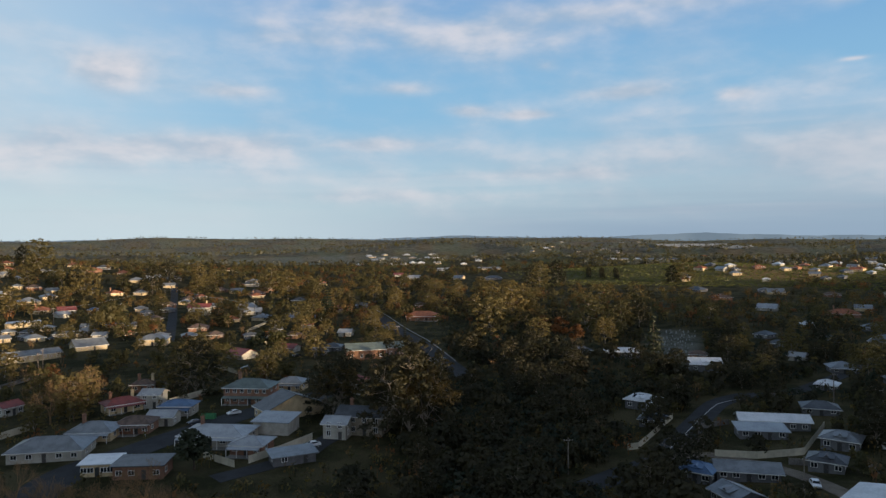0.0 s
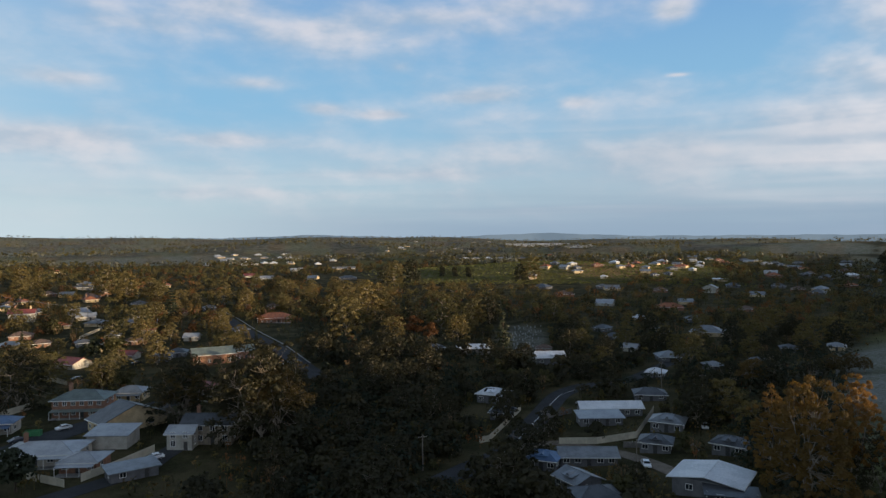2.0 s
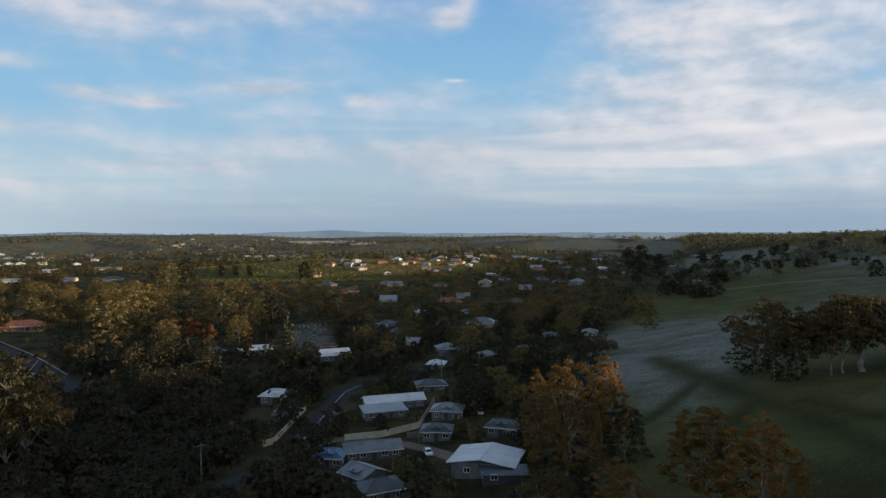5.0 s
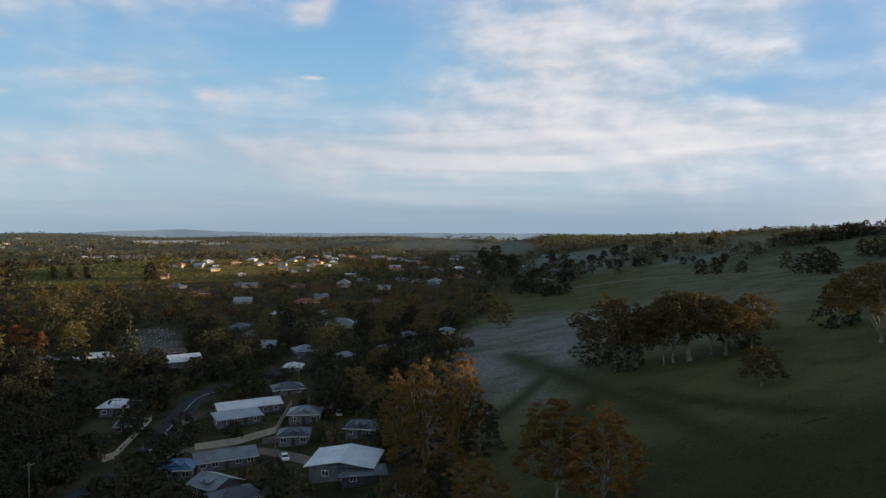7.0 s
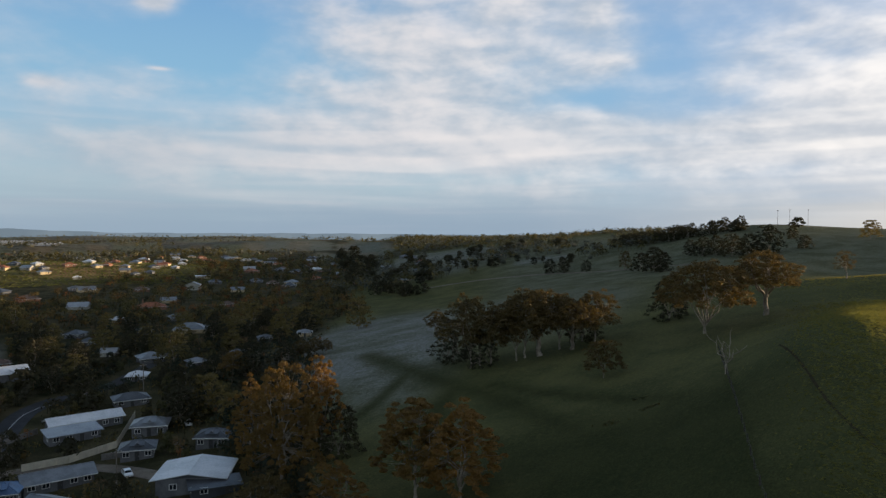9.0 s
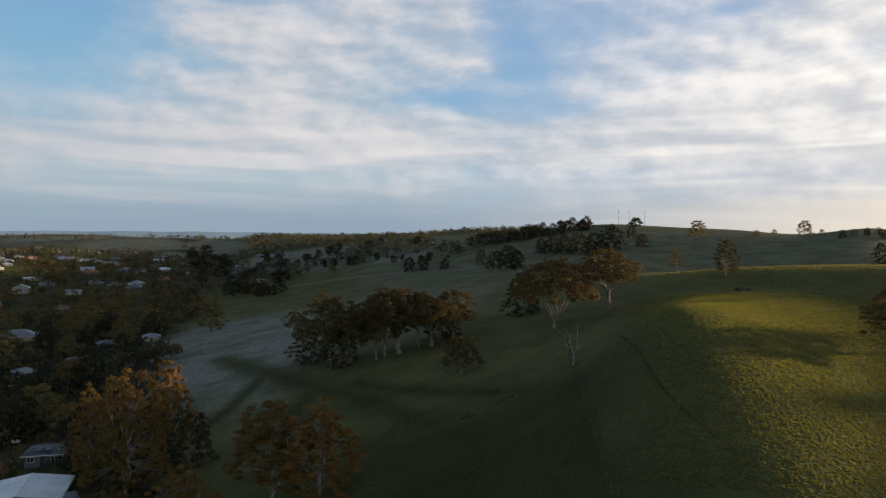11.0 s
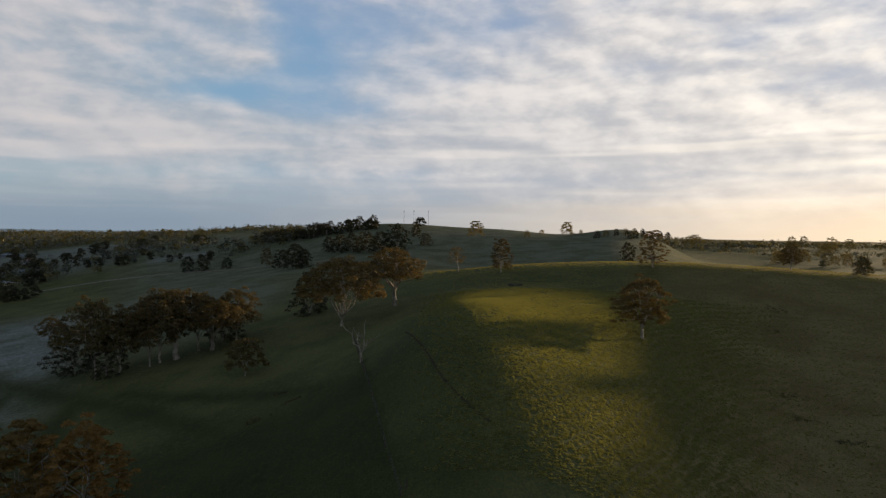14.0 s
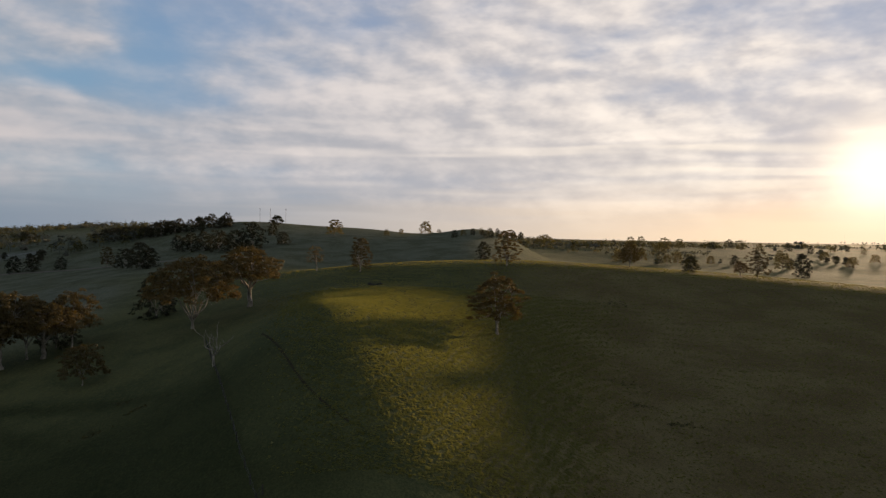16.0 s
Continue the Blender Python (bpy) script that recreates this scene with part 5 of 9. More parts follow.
house(-27.9, 937, 12.1, 13.3, 2.35, -20, "cream house with an orange terracotta tile roof", "hip", TILE, CREAM, chimneys=1, panes=False, wins=2, side_wins=False)
house(-25.9, 1871, 16.5, 14.0, 2.35, 30, "cream cottage with a grey gabled roof", "gable", ZINC, CREAM, panes=False, wins=2, side_wins=False)
house(-24.2, 1759, 17.8, 14.0, 2.35, 0, "cream house with an orange terracotta tile roof", "hip", TILE, CREAM, chimneys=1, panes=False, wins=2, side_wins=False)
house(-22.6, 800, 15.9, 14.0, 2.35, 10, "white weatherboard house with a pale gabled roof", "gable", ZINC_PALE, WHITE, panes=False, wins=2, side_wins=False)
house(-23.8, 777, 13.1, 13.2, 2.35, -10, "cream house with a grey steel hip roof", "hip", ZINC, CREAM, panes=False, wins=2, side_wins=False)
house(-25.3, 688, 10.5, 11.5, 2.35, 20, "cream house with an orange terracotta tile roof", "hip", TILE, CREAM, chimneys=1, panes=False, wins=2, side_wins=False)
house(-30.8, 637, 14.2, 14.0, 2.35, 10, "cream house with a grey steel hip roof", "hip", ZINC, CREAM, panes=False, wins=2, side_wins=False)
house(-30.1, 572, 11.8, 12.5, 2.35, -15, "cream house with an orange terracotta tile roof", "hip", TILE, CREAM, chimneys=1, panes=False, wins=2, side_wins=False)
house(-28.5, 567, 11.3, 11.5, 2.35, 10, "white gabled cottage with a red roof", "gable", RED_ROOF, WHITE, panes=False, wins=2, side_wins=False)
house(-26.7, 564, 8.0, 7.2, 2.35, 0, "house with a blue steel hip roof", "hip", BLUE_ROOF, WHITE, panes=False, wins=2, side_wins=False)
house(-25.0, 582, 7.7, 7.7, 2.35, 70, "white weatherboard house with a pale gabled roof", "gable", ZINC_PALE, WHITE, panes=False, wins=2, side_wins=False)
house(-23.1, 544, 9.3, 9.4, 2.35, 10, "grey house with a charcoal hip roof", "hip", SLATE, GREYWALL, panes=False, wins=2, side_wins=False)
house(-30.5, 439, 8.1, 8.6, 2.35, 15, "cream house with a grey steel hip roof", "hip", ZINC, CREAM, panes=False)
house(-28.8, 452, 8.0, 8.1, 2.35, -10, "grey house with a charcoal hip roof", "hip", SLATE, GREYWALL, panes=False)
house(-27.2, 453, 12.4, 12.5, 2.35, 10, "cream house with a grey steel hip roof", "hip", ZINC, CREAM, panes=False)
house(-24.4, 481, 9.1, 8.2, 2.35, 0, "cream cottage with a grey gabled roof", "gable", ZINC, CREAM, panes=False)
house(-27.1, 393, 14.2, 14.0, 2.35, 14, "long cream unit block with a grey roof", "gable", ZINC, CREAM, wins=6, panes=False)
house(-19.2, 646, 7.7, 8.4, 2.35, 20, "cream house with an orange terracotta tile roof", "hip", TILE, CREAM, chimneys=1, panes=False, wins=2, side_wins=False)
house(-19.4, 451, 10.4, 10.5, 2.35, -10, "brown brick house with a brown tile roof", "hip", BROWN_ROOF, BRICK, panes=False)
house(-32.1, 476, 6.5, 6.5, 2.35, 10, "cream house with a grey steel hip roof", "hip", ZINC, CREAM, panes=False)
house(-8.5, 534, 12.2, 13.7, 2.35, 25, "cream house with an orange terracotta tile roof", "hip", TILE, CREAM, chimneys=1, panes=False, wins=2, side_wins=False)
house(-14.6, 494, 10.0, 10.8, 2.35, 60, "cream house with a grey steel hip roof", "hip", ZINC, CREAM, panes=False)
house(-17.0, 493, 8.4, 9.2, 2.35, 20, "cream house with an orange terracotta tile roof", "hip", TILE, CREAM, chimneys=1, panes=False)
house(-8.0, 405, 7.1, 7.6, 2.35, -15, "white weatherboard house with a pale gabled roof", "gable", ZINC_PALE, WHITE, panes=False)
house(-2.4, 939, 17.2, 14.0, 2.35, 5, "white weatherboard house with a pale gabled roof", "gable", ZINC_PALE, WHITE, panes=False, wins=2, side_wins=False)
house(-3.7, 991, 13.6, 14.0, 2.35, 15, "white gabled cottage with a red roof", "gable", RED_ROOF, WHITE, panes=False, wins=2, side_wins=False)
house(-6.8, 1566, 18.3, 14.0, 2.35, 10, "white house with a white steel roof", "hip", WHITE_ROOF, WHITE, panes=False, wins=2, side_wins=False)
house(-9.8, 817, 9.0, 8.1, 2.35, 0, "cream house with an orange terracotta tile roof", "hip", TILE, CREAM, chimneys=1, panes=False, wins=2, side_wins=False)
house(-10.1, 346, 7.1, 6.5, 2.35, 0, "grey house with a charcoal hip roof", "hip", SLATE, GREYWALL, panes=False)
house(4.1, 877, 21.1, 14.0, 2.35, 0, "grey house with a charcoal hip roof", "hip", SLATE, GREYWALL, panes=False, wins=2, side_wins=False)
house(3.8, 1279, 41.2, 14.0, 2.35, 0, "long cream unit block with a grey roof", "gable", ZINC, CREAM, wins=6, panes=False)
house(11.3, 332, 6.5, 6.5, 2.35, 20, "grey house with a charcoal hip roof", "hip", SLATE, GREYWALL)
house(-9.0, 358, 7.6, 7.7, 2.35, -10, "grey house with a charcoal hip roof", "hip", SLATE, GREYWALL, panes=False)
house(-6.0, 496, 9.2, 9.3, 2.35, 10, "brown brick house with a brown tile roof", "hip", BROWN_ROOF, BRICK, panes=False)
house(-12.2, 403, 6.7, 7.3, 2.35, -20, "brown brick house with a brown tile roof", "hip", BROWN_ROOF, BRICK, panes=False)
house(-4.4, 426, 7.4, 8.0, 2.35, 20, "grey house with a charcoal hip roof", "hip", SLATE, GREYWALL, panes=False)
house(0.0, 1220, 20.0, 14.0, 2.35, 10, "white weatherboard house with a pale gabled roof", "gable", ZINC_PALE, WHITE, panes=False, wins=2, side_wins=False)
house(1.3, 913, 12.1, 13.3, 2.35, -20, "cream cottage with a grey gabled roof", "gable", ZINC, CREAM, panes=False, wins=2, side_wins=False)
house(-21.5, 590, 9.1, 8.2, 2.35, 0, "brown brick house with a brown tile roof", "hip", BROWN_ROOF, BRICK, panes=False, wins=2, side_wins=False)
house(-29.4, 700, 9.5, 10.0, 2.35, 15, "cream cottage with a grey gabled roof", "gable", ZINC, CREAM, panes=False, wins=2, side_wins=False)
house(-16.5, 695, 11.4, 12.1, 2.35, -15, "cream cottage with a grey gabled roof", "gable", ZINC, CREAM, panes=False, wins=2, side_wins=False)
house(-15.0, 645, 10.4, 10.5, 2.35, 10, "cream house with an orange terracotta tile roof", "hip", TILE, CREAM, chimneys=1, panes=False, wins=2, side_wins=False)
house(-18.2, 414, 8.1, 8.2, 2.35, 10, "brown brick house with a brown tile roof", "hip", BROWN_ROOF, BRICK, panes=False)
house(-10.4, 475, 7.5, 6.7, 2.35, 0, "white house with a white steel roof", "hip", WHITE_ROOF, WHITE, panes=False)
house(-6.7, 569, 9.1, 8.2, 2.35, 0, "grey house with a charcoal hip roof", "hip", SLATE, GREYWALL, panes=False, wins=2, side_wins=False)
house(-1.9, 568, 9.0, 9.1, 2.35, 10, "brown brick house with a brown tile roof", "hip", BROWN_ROOF, BRICK, panes=False, wins=2, side_wins=False)
house(-31.5, 727, 8.4, 8.5, 2.35, -10, "cream house with a grey steel hip roof", "hip", ZINC, CREAM, panes=False, wins=2, side_wins=False)
house(-26.9, 701, 8.0, 8.1, 2.35, 10, "grey house with a charcoal hip roof", "hip", SLATE, GREYWALL, panes=False, wins=2, side_wins=False)
house(-21.5, 741, 10.7, 10.3, 2.35, -5, "cream cottage with a grey gabled roof", "gable", ZINC, CREAM, panes=False, wins=2, side_wins=False)
house(-22.6, 398, 13.6, 10.6, 3.4, -12, "large cream house with a grey hip roof in morning sun", "hip", ZINC, CREAM, wins=5, panes=False)
house(-19.3, 543, 15.0, 11.5, 5.6, -10, "tall white and red two-storey house with chimneys", "gable", RED_ROOF, WHITE, storeys=2, wins=4, chimneys=2, panes=False)
house(-30.7, 370, 22.4, 8.2, 3.0, 18, "long row of cream units with grey roofs", "gable", ZINC, CREAM, wins=8, panes=False)
house(-31.2, 508, 19.1, 7.8, 3.2, 5, "long low cream building with a white flat roof", "flat", WHITE_ROOF, CREAM, wins=5, panes=False)
house(-32.2, 267, 6.5, 6.5, 3.0, 35, "white gabled cottage with a red roof", "gable", RED_ROOF, WHITE)
house(-24.9, 251, 11.1, 7.4, 3.0, 16, "cottage with a red painted roof, verandah and chimneys", "hip", RED_ROOF, CREAM, verandah=2.0, chimneys=2)
house(-23.3, 280, 7.7, 6.5, 3.0, -18, "small brick cottage with two white chimneys", "hip", BROWN_ROOF, BRICK, chimneys=2)
house(-22.7, 252, 6.5, 6.5, 4.6, -25, "narrow white two-storey shop", "gable", ZINC_PALE, WHITE, storeys=2, wins=2)
house(-20.9, 236, 9.9, 6.7, 3.4, -22, "shop with blue steel roof and street awning", "hip", BLUE_ROOF, WHITE, verandah=2.6, wins=4, name="shop", category="shop")
house(-29.5, 205, 17.5, 11.0, 2.9, -20, "large grey-roofed shop with white rendered walls", "hip", ZINC, WHITE, verandah=0.0, wins=5, name="shop", category="shop")
house(-26.7, 218, 11.5, 9.1, 2.9, -22, "old street shop with grey hip roof, chimney and awning", "hip", ZINC, CREAM, verandah=2.6, wins=4, chimneys=1, name="shop", category="shop")
house(-23.9, 220, 9.6, 7.4, 3.0, -22, "dark brick street shop with white verandah posts", "hip", BROWN_ROOF, BRICK, verandah=2.6, wins=4, name="shop", category="shop")
house(-22.0, 225, 7.5, 6.5, 2.9, -22, "small white gabled shop", "gable", ZINC_PALE, WHITE, wins=2, name="shop", category="shop")
house(-23.5, 178, 11.2, 7.4, 3.2, -20, "dark brick flat-roofed building", "flat", SLATE, BRICK, wins=4, name="shop", category="shop")
house(-26.3, 184, 7.4, 6.5, 3.0, -20, "long low cream building with a white flat roof", "flat", WHITE_ROOF, CREAM, wins=5)
house(-18.0, 199, 17.5, 11.5, 2.9, -24, "large shop with pale steel hip roofs and a verandah", "hip", ZINC_PALE, WHITE, rise=1.7, chimneys=1, verandah=2.4, wins=5, name="shop", category="shop")
house(-15.5, 187, 8.6, 8.0, 2.7, -24, "low front wing of the shop with a pale roof", "hip", ZINC_PALE, BRICK, rise=1.3, verandah=2.6, wins=3, name="shop", category="shop")
house(-13.6, 204, 10.3, 8.2, 3.6, -24, "white steel-clad storage shed", "skillion", ZINC_PALE, WHITE, wins=0, door=False, side_wins=False, name="shed", category="shed")
house(-12.6, 222, 9.7, 18.7, 3.4, -66, "hall with a dark roof and a cream gable front", "gable", SLATE, CREAM, wins=3, name="hall", category="hall")
house(-15.5, 246, 15.2, 10.3, 5.6, -22, "two-storey brick hotel with a long balcony verandah", "hip", GREEN_ROOF, BRICK, chimneys=1, storeys=2, wins=6, verandah=2.4, name="hotel", category="hotel")
house(-12.3, 262, 9.2, 7.5, 3.2, -20, "grey-roofed house with a white verandah", "hip", ZINC, CREAM, verandah=2.4, wins=3)
house(-12.4, 176, 10.4, 5.6, 2.3, 14, "low outbuilding with a grey skillion roof", "skillion", ZINC, GREYWALL, wins=2)
house(-6.6, 199, 13.3, 9.0, 5.4, -20, "two-storey old brick building with a dark gabled roof", "gable", SLATE, STONE, storeys=2, wins=4, chimneys=1)
house(-8.7, 195, 6.5, 6.5, 4.4, -20, "white two-level annexe beside the brick building", "gable", ZINC_PALE, WHITE, storeys=2, wins=2)
house(-6.7, 251, 8.3, 7.5, 4.2, -60, "pale hall with a red gabled roof", "gable", RED_ROOF, WHITE, wins=3, name="hall", category="hall")
house(-6.5, 333, 18.0, 11.5, 4.6, 8, "brick hall with a green-grey steel roof", "gable", GREEN_ROOF, BRICK, wins=4, side_wins=False)
house(-4.3, 338, 9.9, 9.9, 4.2, 8, "brick hall with a green-grey steel roof", "gable", GREEN_ROOF, BRICK, wins=4, side_wins=False, panes=False)
house(-12.5, 360, 7.8, 7.6, 2.35, -30, "white gabled cottage with a red roof", "gable", RED_ROOF, WHITE, panes=False)
house(-16.2, 345, 10.8, 10.3, 2.35, -50, "white gabled cottage with a red roof", "gable", RED_ROOF, WHITE, panes=False)
house(-1.7, 474, 21.3, 13.3, 3.2, -5, "red brick and white house with a verandah and chimney", "hip", TILE, BRICK, chimneys=1, verandah=2.0, wins=4, panes=False)
# shaded quarter: pale walls swapped for grey, the shade put into wall colour
house(14.4, 327, 15.1, 7.0, 3.0, 5, "long house with a frosted white roof", "hip", WHITE_ROOF, GREYWALL, wins=5)
house(16.0, 237, 9.4, 7.6, 3.2, -20, "white-roofed house with solar panels", "hip", WHITE_ROOF, GREYWALL, solar=3, vent=True)
house(16.7, 215, 6.5, 6.5, 2.6, -10, "small shed with a row of roof panels", "hip", SLATE, GREYWALL, solar=5, wins=2, name="shed", category="shed")
house(25.3, 222, 18.7, 6.5, 3.0, 14, "long building with a bright white steel roof", "gable", WHITE_ROOF, GREYWALL, wins=6)
house(24.5, 211, 12.4, 6.5, 2.4, 14, "low grey-roofed wing in front of the white-roofed building", "skillion", ZINC_PALE, GREYWALL, wins=4)
house(29.8, 205, 8.5, 7.4, 3.0, -8, "white-walled house with a grey hip roof", "hip", ZINC, GREYWALL, vent=True)
house(28.9, 183, 7.3, 6.5, 2.8, -5, "grey house with a charcoal hip roof", "hip", SLATE, GREYWALL, vent=True)
house(23.5, 171, 13.3, 6.5, 2.5, 10, "long house with a charcoal gabled roof and walls darkened as in shade", "gable", ZINC, GREYWALL, wins=5)
house(20.1, 167, 6.7, 6.5, 2.8, -14, "blue-roofed weatherboard house with a gabled front", "hip", BLUE_ROOF, GREYWALL, vent=True)
house(20.5, 307, 12.3, 9.5, 3.2, 12, "white gabled-roof house with a dormer", "gable", WHITE_ROOF, GREYWALL, vent=True)
house(28.4, 246, 9.9, 7.5, 2.35, 8, "grey house with a charcoal hip roof", "hip", SLATE, GREYWALL)
house(28.9, 284, 6.5, 6.5, 2.35, -10, "white house with a white steel roof", "hip", WHITE_ROOF, GREYWALL)
house(29.8, 326, 9.2, 6.5, 2.35, 20, "house with a grey steel hip roof and walls darkened as in shade", "hip", ZINC, GREYWALL)
# the near house of the hillside street
house(33.0, 152, 11.0, 13.0, 3.2, 77, "modern grey house with a broad shallow white gabled roof", "gable", WHITE_ROOF, GREYWALL, rise=1.15, eave=0.9, gable_mat=DARKWALL, wins=3)
house(34.4, 144, 9.0, 5.0, 2.0, 6, "low dark carport and store in front of the house", "flat", SLATE, DARKWALL, wins=2, name="carport", category="carport")
house(22.8, 151, 7.1, 6.8, 2.8, -50, "grey gabled house with a lean-to at the front", "gable", ZINC, GREYWALL, vent=True)
house(24.2, 141, 8.3, 6.7, 2.8, 20, "grey house with a charcoal hip roof", "hip", SLATE, GREYWALL)
house(34.4, 181, 7.3, 6.5, 2.8, -15, "grey house with a charcoal hip roof", "hip", SLATE, GREYWALL, vent=True)
house(32.7, 417, 16.6, 14.0, 2.35, -8, "cream house with a grey steel hip roof", "hip", ZINC, CREAM, panes=False)
house(29.9, 564, 19.7, 14.0, 2.35, 5, "brick house with a terracotta tile roof", "hip", TILE, BRICK, chimneys=1, panes=False, wins=2, side_wins=False)
house(25.0, 576, 13.2, 13.4, 2.35, -10, "white weatherboard house with a pale gabled roof", "gable", ZINC_PALE, WHITE, panes=False, wins=2, side_wins=False)
house(25.5, 730, 14.7, 14.0, 2.35, 10, "cream cottage with a grey gabled roof", "gable", ZINC, CREAM, panes=False, wins=2, side_wins=False)
house(33.6, 848, 16.0, 14.0, 2.35, 0, "long low cream building with a white flat roof", "flat", WHITE_ROOF, CREAM, wins=5, panes=False)
house(29.8, 326, 9.4, 9.9, 2.35, 15, "house with a grey steel hip roof and walls darkened as in shade", "hip", ZINC, GREYWALL)
house(27.0, 353, 6.5, 6.7, 2.35, -15, "white weatherboard house with a pale gabled roof", "gable", ZINC_PALE, WHITE, panes=False)
house(31.1, 608, 10.9, 10.4, 2.35, 5, "cream cottage with a grey gabled roof", "gable", ZINC, CREAM, panes=False, wins=2, side_wins=False)
house(31.7, 478, 10.7, 10.2, 2.35, 5, "grey house with a charcoal hip roof", "hip", SLATE, GREYWALL, panes=False)
house(27.6, 476, 8.9, 9.0, 2.35, 10, "white house with a white steel roof", "hip", WHITE_ROOF, WHITE, panes=False)
house(29.2, 719, 13.8, 12.4, 2.35, 0, "brown brick house with a brown tile roof", "hip", BROWN_ROOF, BRICK, panes=False, wins=2, side_wins=False)
house(30.6, 930, 13.9, 13.3, 2.35, 5, "cream house with an orange terracotta tile roof", "hip", TILE, CREAM, chimneys=1, panes=False, wins=2, side_wins=False)
house(34.5, 794, 12.8, 12.3, 2.35, 5, "grey house with a charcoal hip roof", "hip", SLATE, GREYWALL, panes=False, wins=2, side_wins=False)
house(36.2, 701, 12.2, 11.7, 2.35, -5, "cream cottage with a grey gabled roof", "gable", ZINC, CREAM, panes=False, wins=2, side_wins=False)
house(37.6, 799, 13.2, 13.1, 2.35, 8, "grey house with a charcoal hip roof", "hip", SLATE, GREYWALL, panes=False, wins=2, side_wins=False)
house(38.9, 771, 12.8, 11.5, 2.35, 0, "brown brick house with a brown tile roof", "hip", BROWN_ROOF, BRICK, panes=False, wins=2, side_wins=False)
house(40.2, 741, 13.3, 12.9, 2.35, -6, "grey house with a charcoal hip roof", "hip", SLATE, GREYWALL, panes=False, wins=2, side_wins=False)
house(35.4, 562, 9.8, 9.4, 2.35, 5, "brown brick house with a brown tile roof", "hip", BROWN_ROOF, BRICK, panes=False, wins=2, side_wins=False)
house(38.3, 364, 6.9, 7.0, 2.35, 10, "grey house with a charcoal hip roof", "hip", SLATE, GREYWALL, panes=False)
house(41.4, 369, 7.1, 6.5, 2.35, 0, "cream house with a grey steel hip roof", "hip", ZINC, CREAM, panes=False)
house(36.2, 316, 6.5, 6.5, 2.35, -12, "grey house with a charcoal hip roof", "hip", SLATE, GREYWALL)
house(33.1, 303, 6.5, 6.5, 2.35, 20, "house with a grey steel hip roof and walls darkened as in shade", "hip", ZINC, GREYWALL)
house(42.3, 1007, 16.1, 14.0, 2.35, 0, "white house with a white steel roof", "hip", WHITE_ROOF, WHITE, panes=False, wins=2, side_wins=False)
house(43.7, 908, 12.1, 11.7, 2.35, 5, "cream cottage with a grey gabled roof", "gable", ZINC, CREAM, panes=False, wins=2, side_wins=False)
house(45.0, 1074, 16.6, 14.0, 2.35, 0, "grey house with a charcoal hip roof", "hip", SLATE, GREYWALL, panes=False, wins=2, side_wins=False)
house(46.4, 1195, 13.9, 13.3, 2.35, 5, "white weatherboard house with a pale gabled roof", "gable", ZINC_PALE, WHITE, panes=False, wins=2, side_wins=False)
house(41.4, 1123, 13.9, 13.3, 2.35, -5, "grey house with a charcoal hip roof", "hip", SLATE, GREYWALL, panes=False, wins=2, side_wins=False)
house(39.3, 1267, 18.4, 14.0, 2.35, 3, "cream house with an orange terracotta tile roof", "hip", TILE, CREAM, chimneys=1, panes=False, wins=2, side_wins=False)
house(37.1, 947, 14.5, 13.0, 2.35, 0, "white weatherboard house with a pale gabled roof", "gable", ZINC_PALE, WHITE, panes=False, wins=2, side_wins=False)
house(28.1, 870, 11.2, 10.1, 2.35, 0, "cream cottage with a grey gabled roof", "gable", ZINC, CREAM, panes=False, wins=2, side_wins=False)
house(32.9, 735, 6.5, 13.0, 5.5, 75, "small white church with a steep gable", "gable", ZINC_PALE, WHITE, panes=False, wins=2, side_wins=False, name="church", category="church")
house(24.4, 907, 11.7, 12.2, 2.35, 14, "brick house with a terracotta tile roof", "hip", TILE, BRICK, chimneys=1, panes=False, wins=2, side_wins=False)
house(25.1, 1500, 18.3, 14.0, 2.35, 8, "cream house with a grey steel hip roof", "hip", ZINC, CREAM, panes=False, wins=2, side_wins=False)
house(25.7, 1453, 17.7, 14.0, 2.35, -8, "cream house with a grey steel hip roof", "hip", ZINC, CREAM, panes=False, wins=2, side_wins=False)
house(26.0, 1421, 18.6, 14.0, 2.35, -14, "white house with a white steel roof", "hip", WHITE_ROOF, WHITE, panes=False, wins=2, side_wins=False)
house(26.9, 913, 8.3, 9.4, 2.35, -26, "brick house with a terracotta tile roof", "hip", TILE, BRICK, chimneys=1, panes=False, wins=2, side_wins=False)
house(27.4, 970, 8.6, 9.8, 2.35, -30, "brick house with a terracotta tile roof", "hip", TILE, BRICK, chimneys=1, panes=False, wins=2, side_wins=False)
house(28.1, 903, 8.9, 9.3, 2.35, -13, "cream house with a grey steel hip roof", "hip", ZINC, CREAM, panes=False, wins=2, side_wins=False)
house(28.8, 964, 11.3, 12.3, 2.35, -20, "cream house with a grey steel hip roof", "hip", ZINC, CREAM, panes=False, wins=2, side_wins=False)
house(29.4, 1465, 18.9, 14.0, 2.35, -13, "white house with a white steel roof", "hip", WHITE_ROOF, WHITE, panes=False, wins=2, side_wins=False)
house(30.5, 992, 12.1, 12.2, 2.35, -10, "cream cottage with a grey gabled roof", "gable", ZINC, CREAM, panes=False, wins=2, side_wins=False)
house(30.9, 947, 10.2, 11.1, 2.35, -19, "cream house with an orange terracotta tile roof", "hip", TILE, CREAM, chimneys=1, panes=False, wins=2, side_wins=False)
house(31.6, 1507, 14.6, 14.0, 2.35, 26, "white weatherboard house with a pale gabled roof", "gable", ZINC_PALE, WHITE, panes=False, wins=2, side_wins=False)
house(32.1, 1453, 17.8, 14.0, 2.35, -9, "white house with a white steel roof", "hip", WHITE_ROOF, WHITE, panes=False, wins=2, side_wins=False)
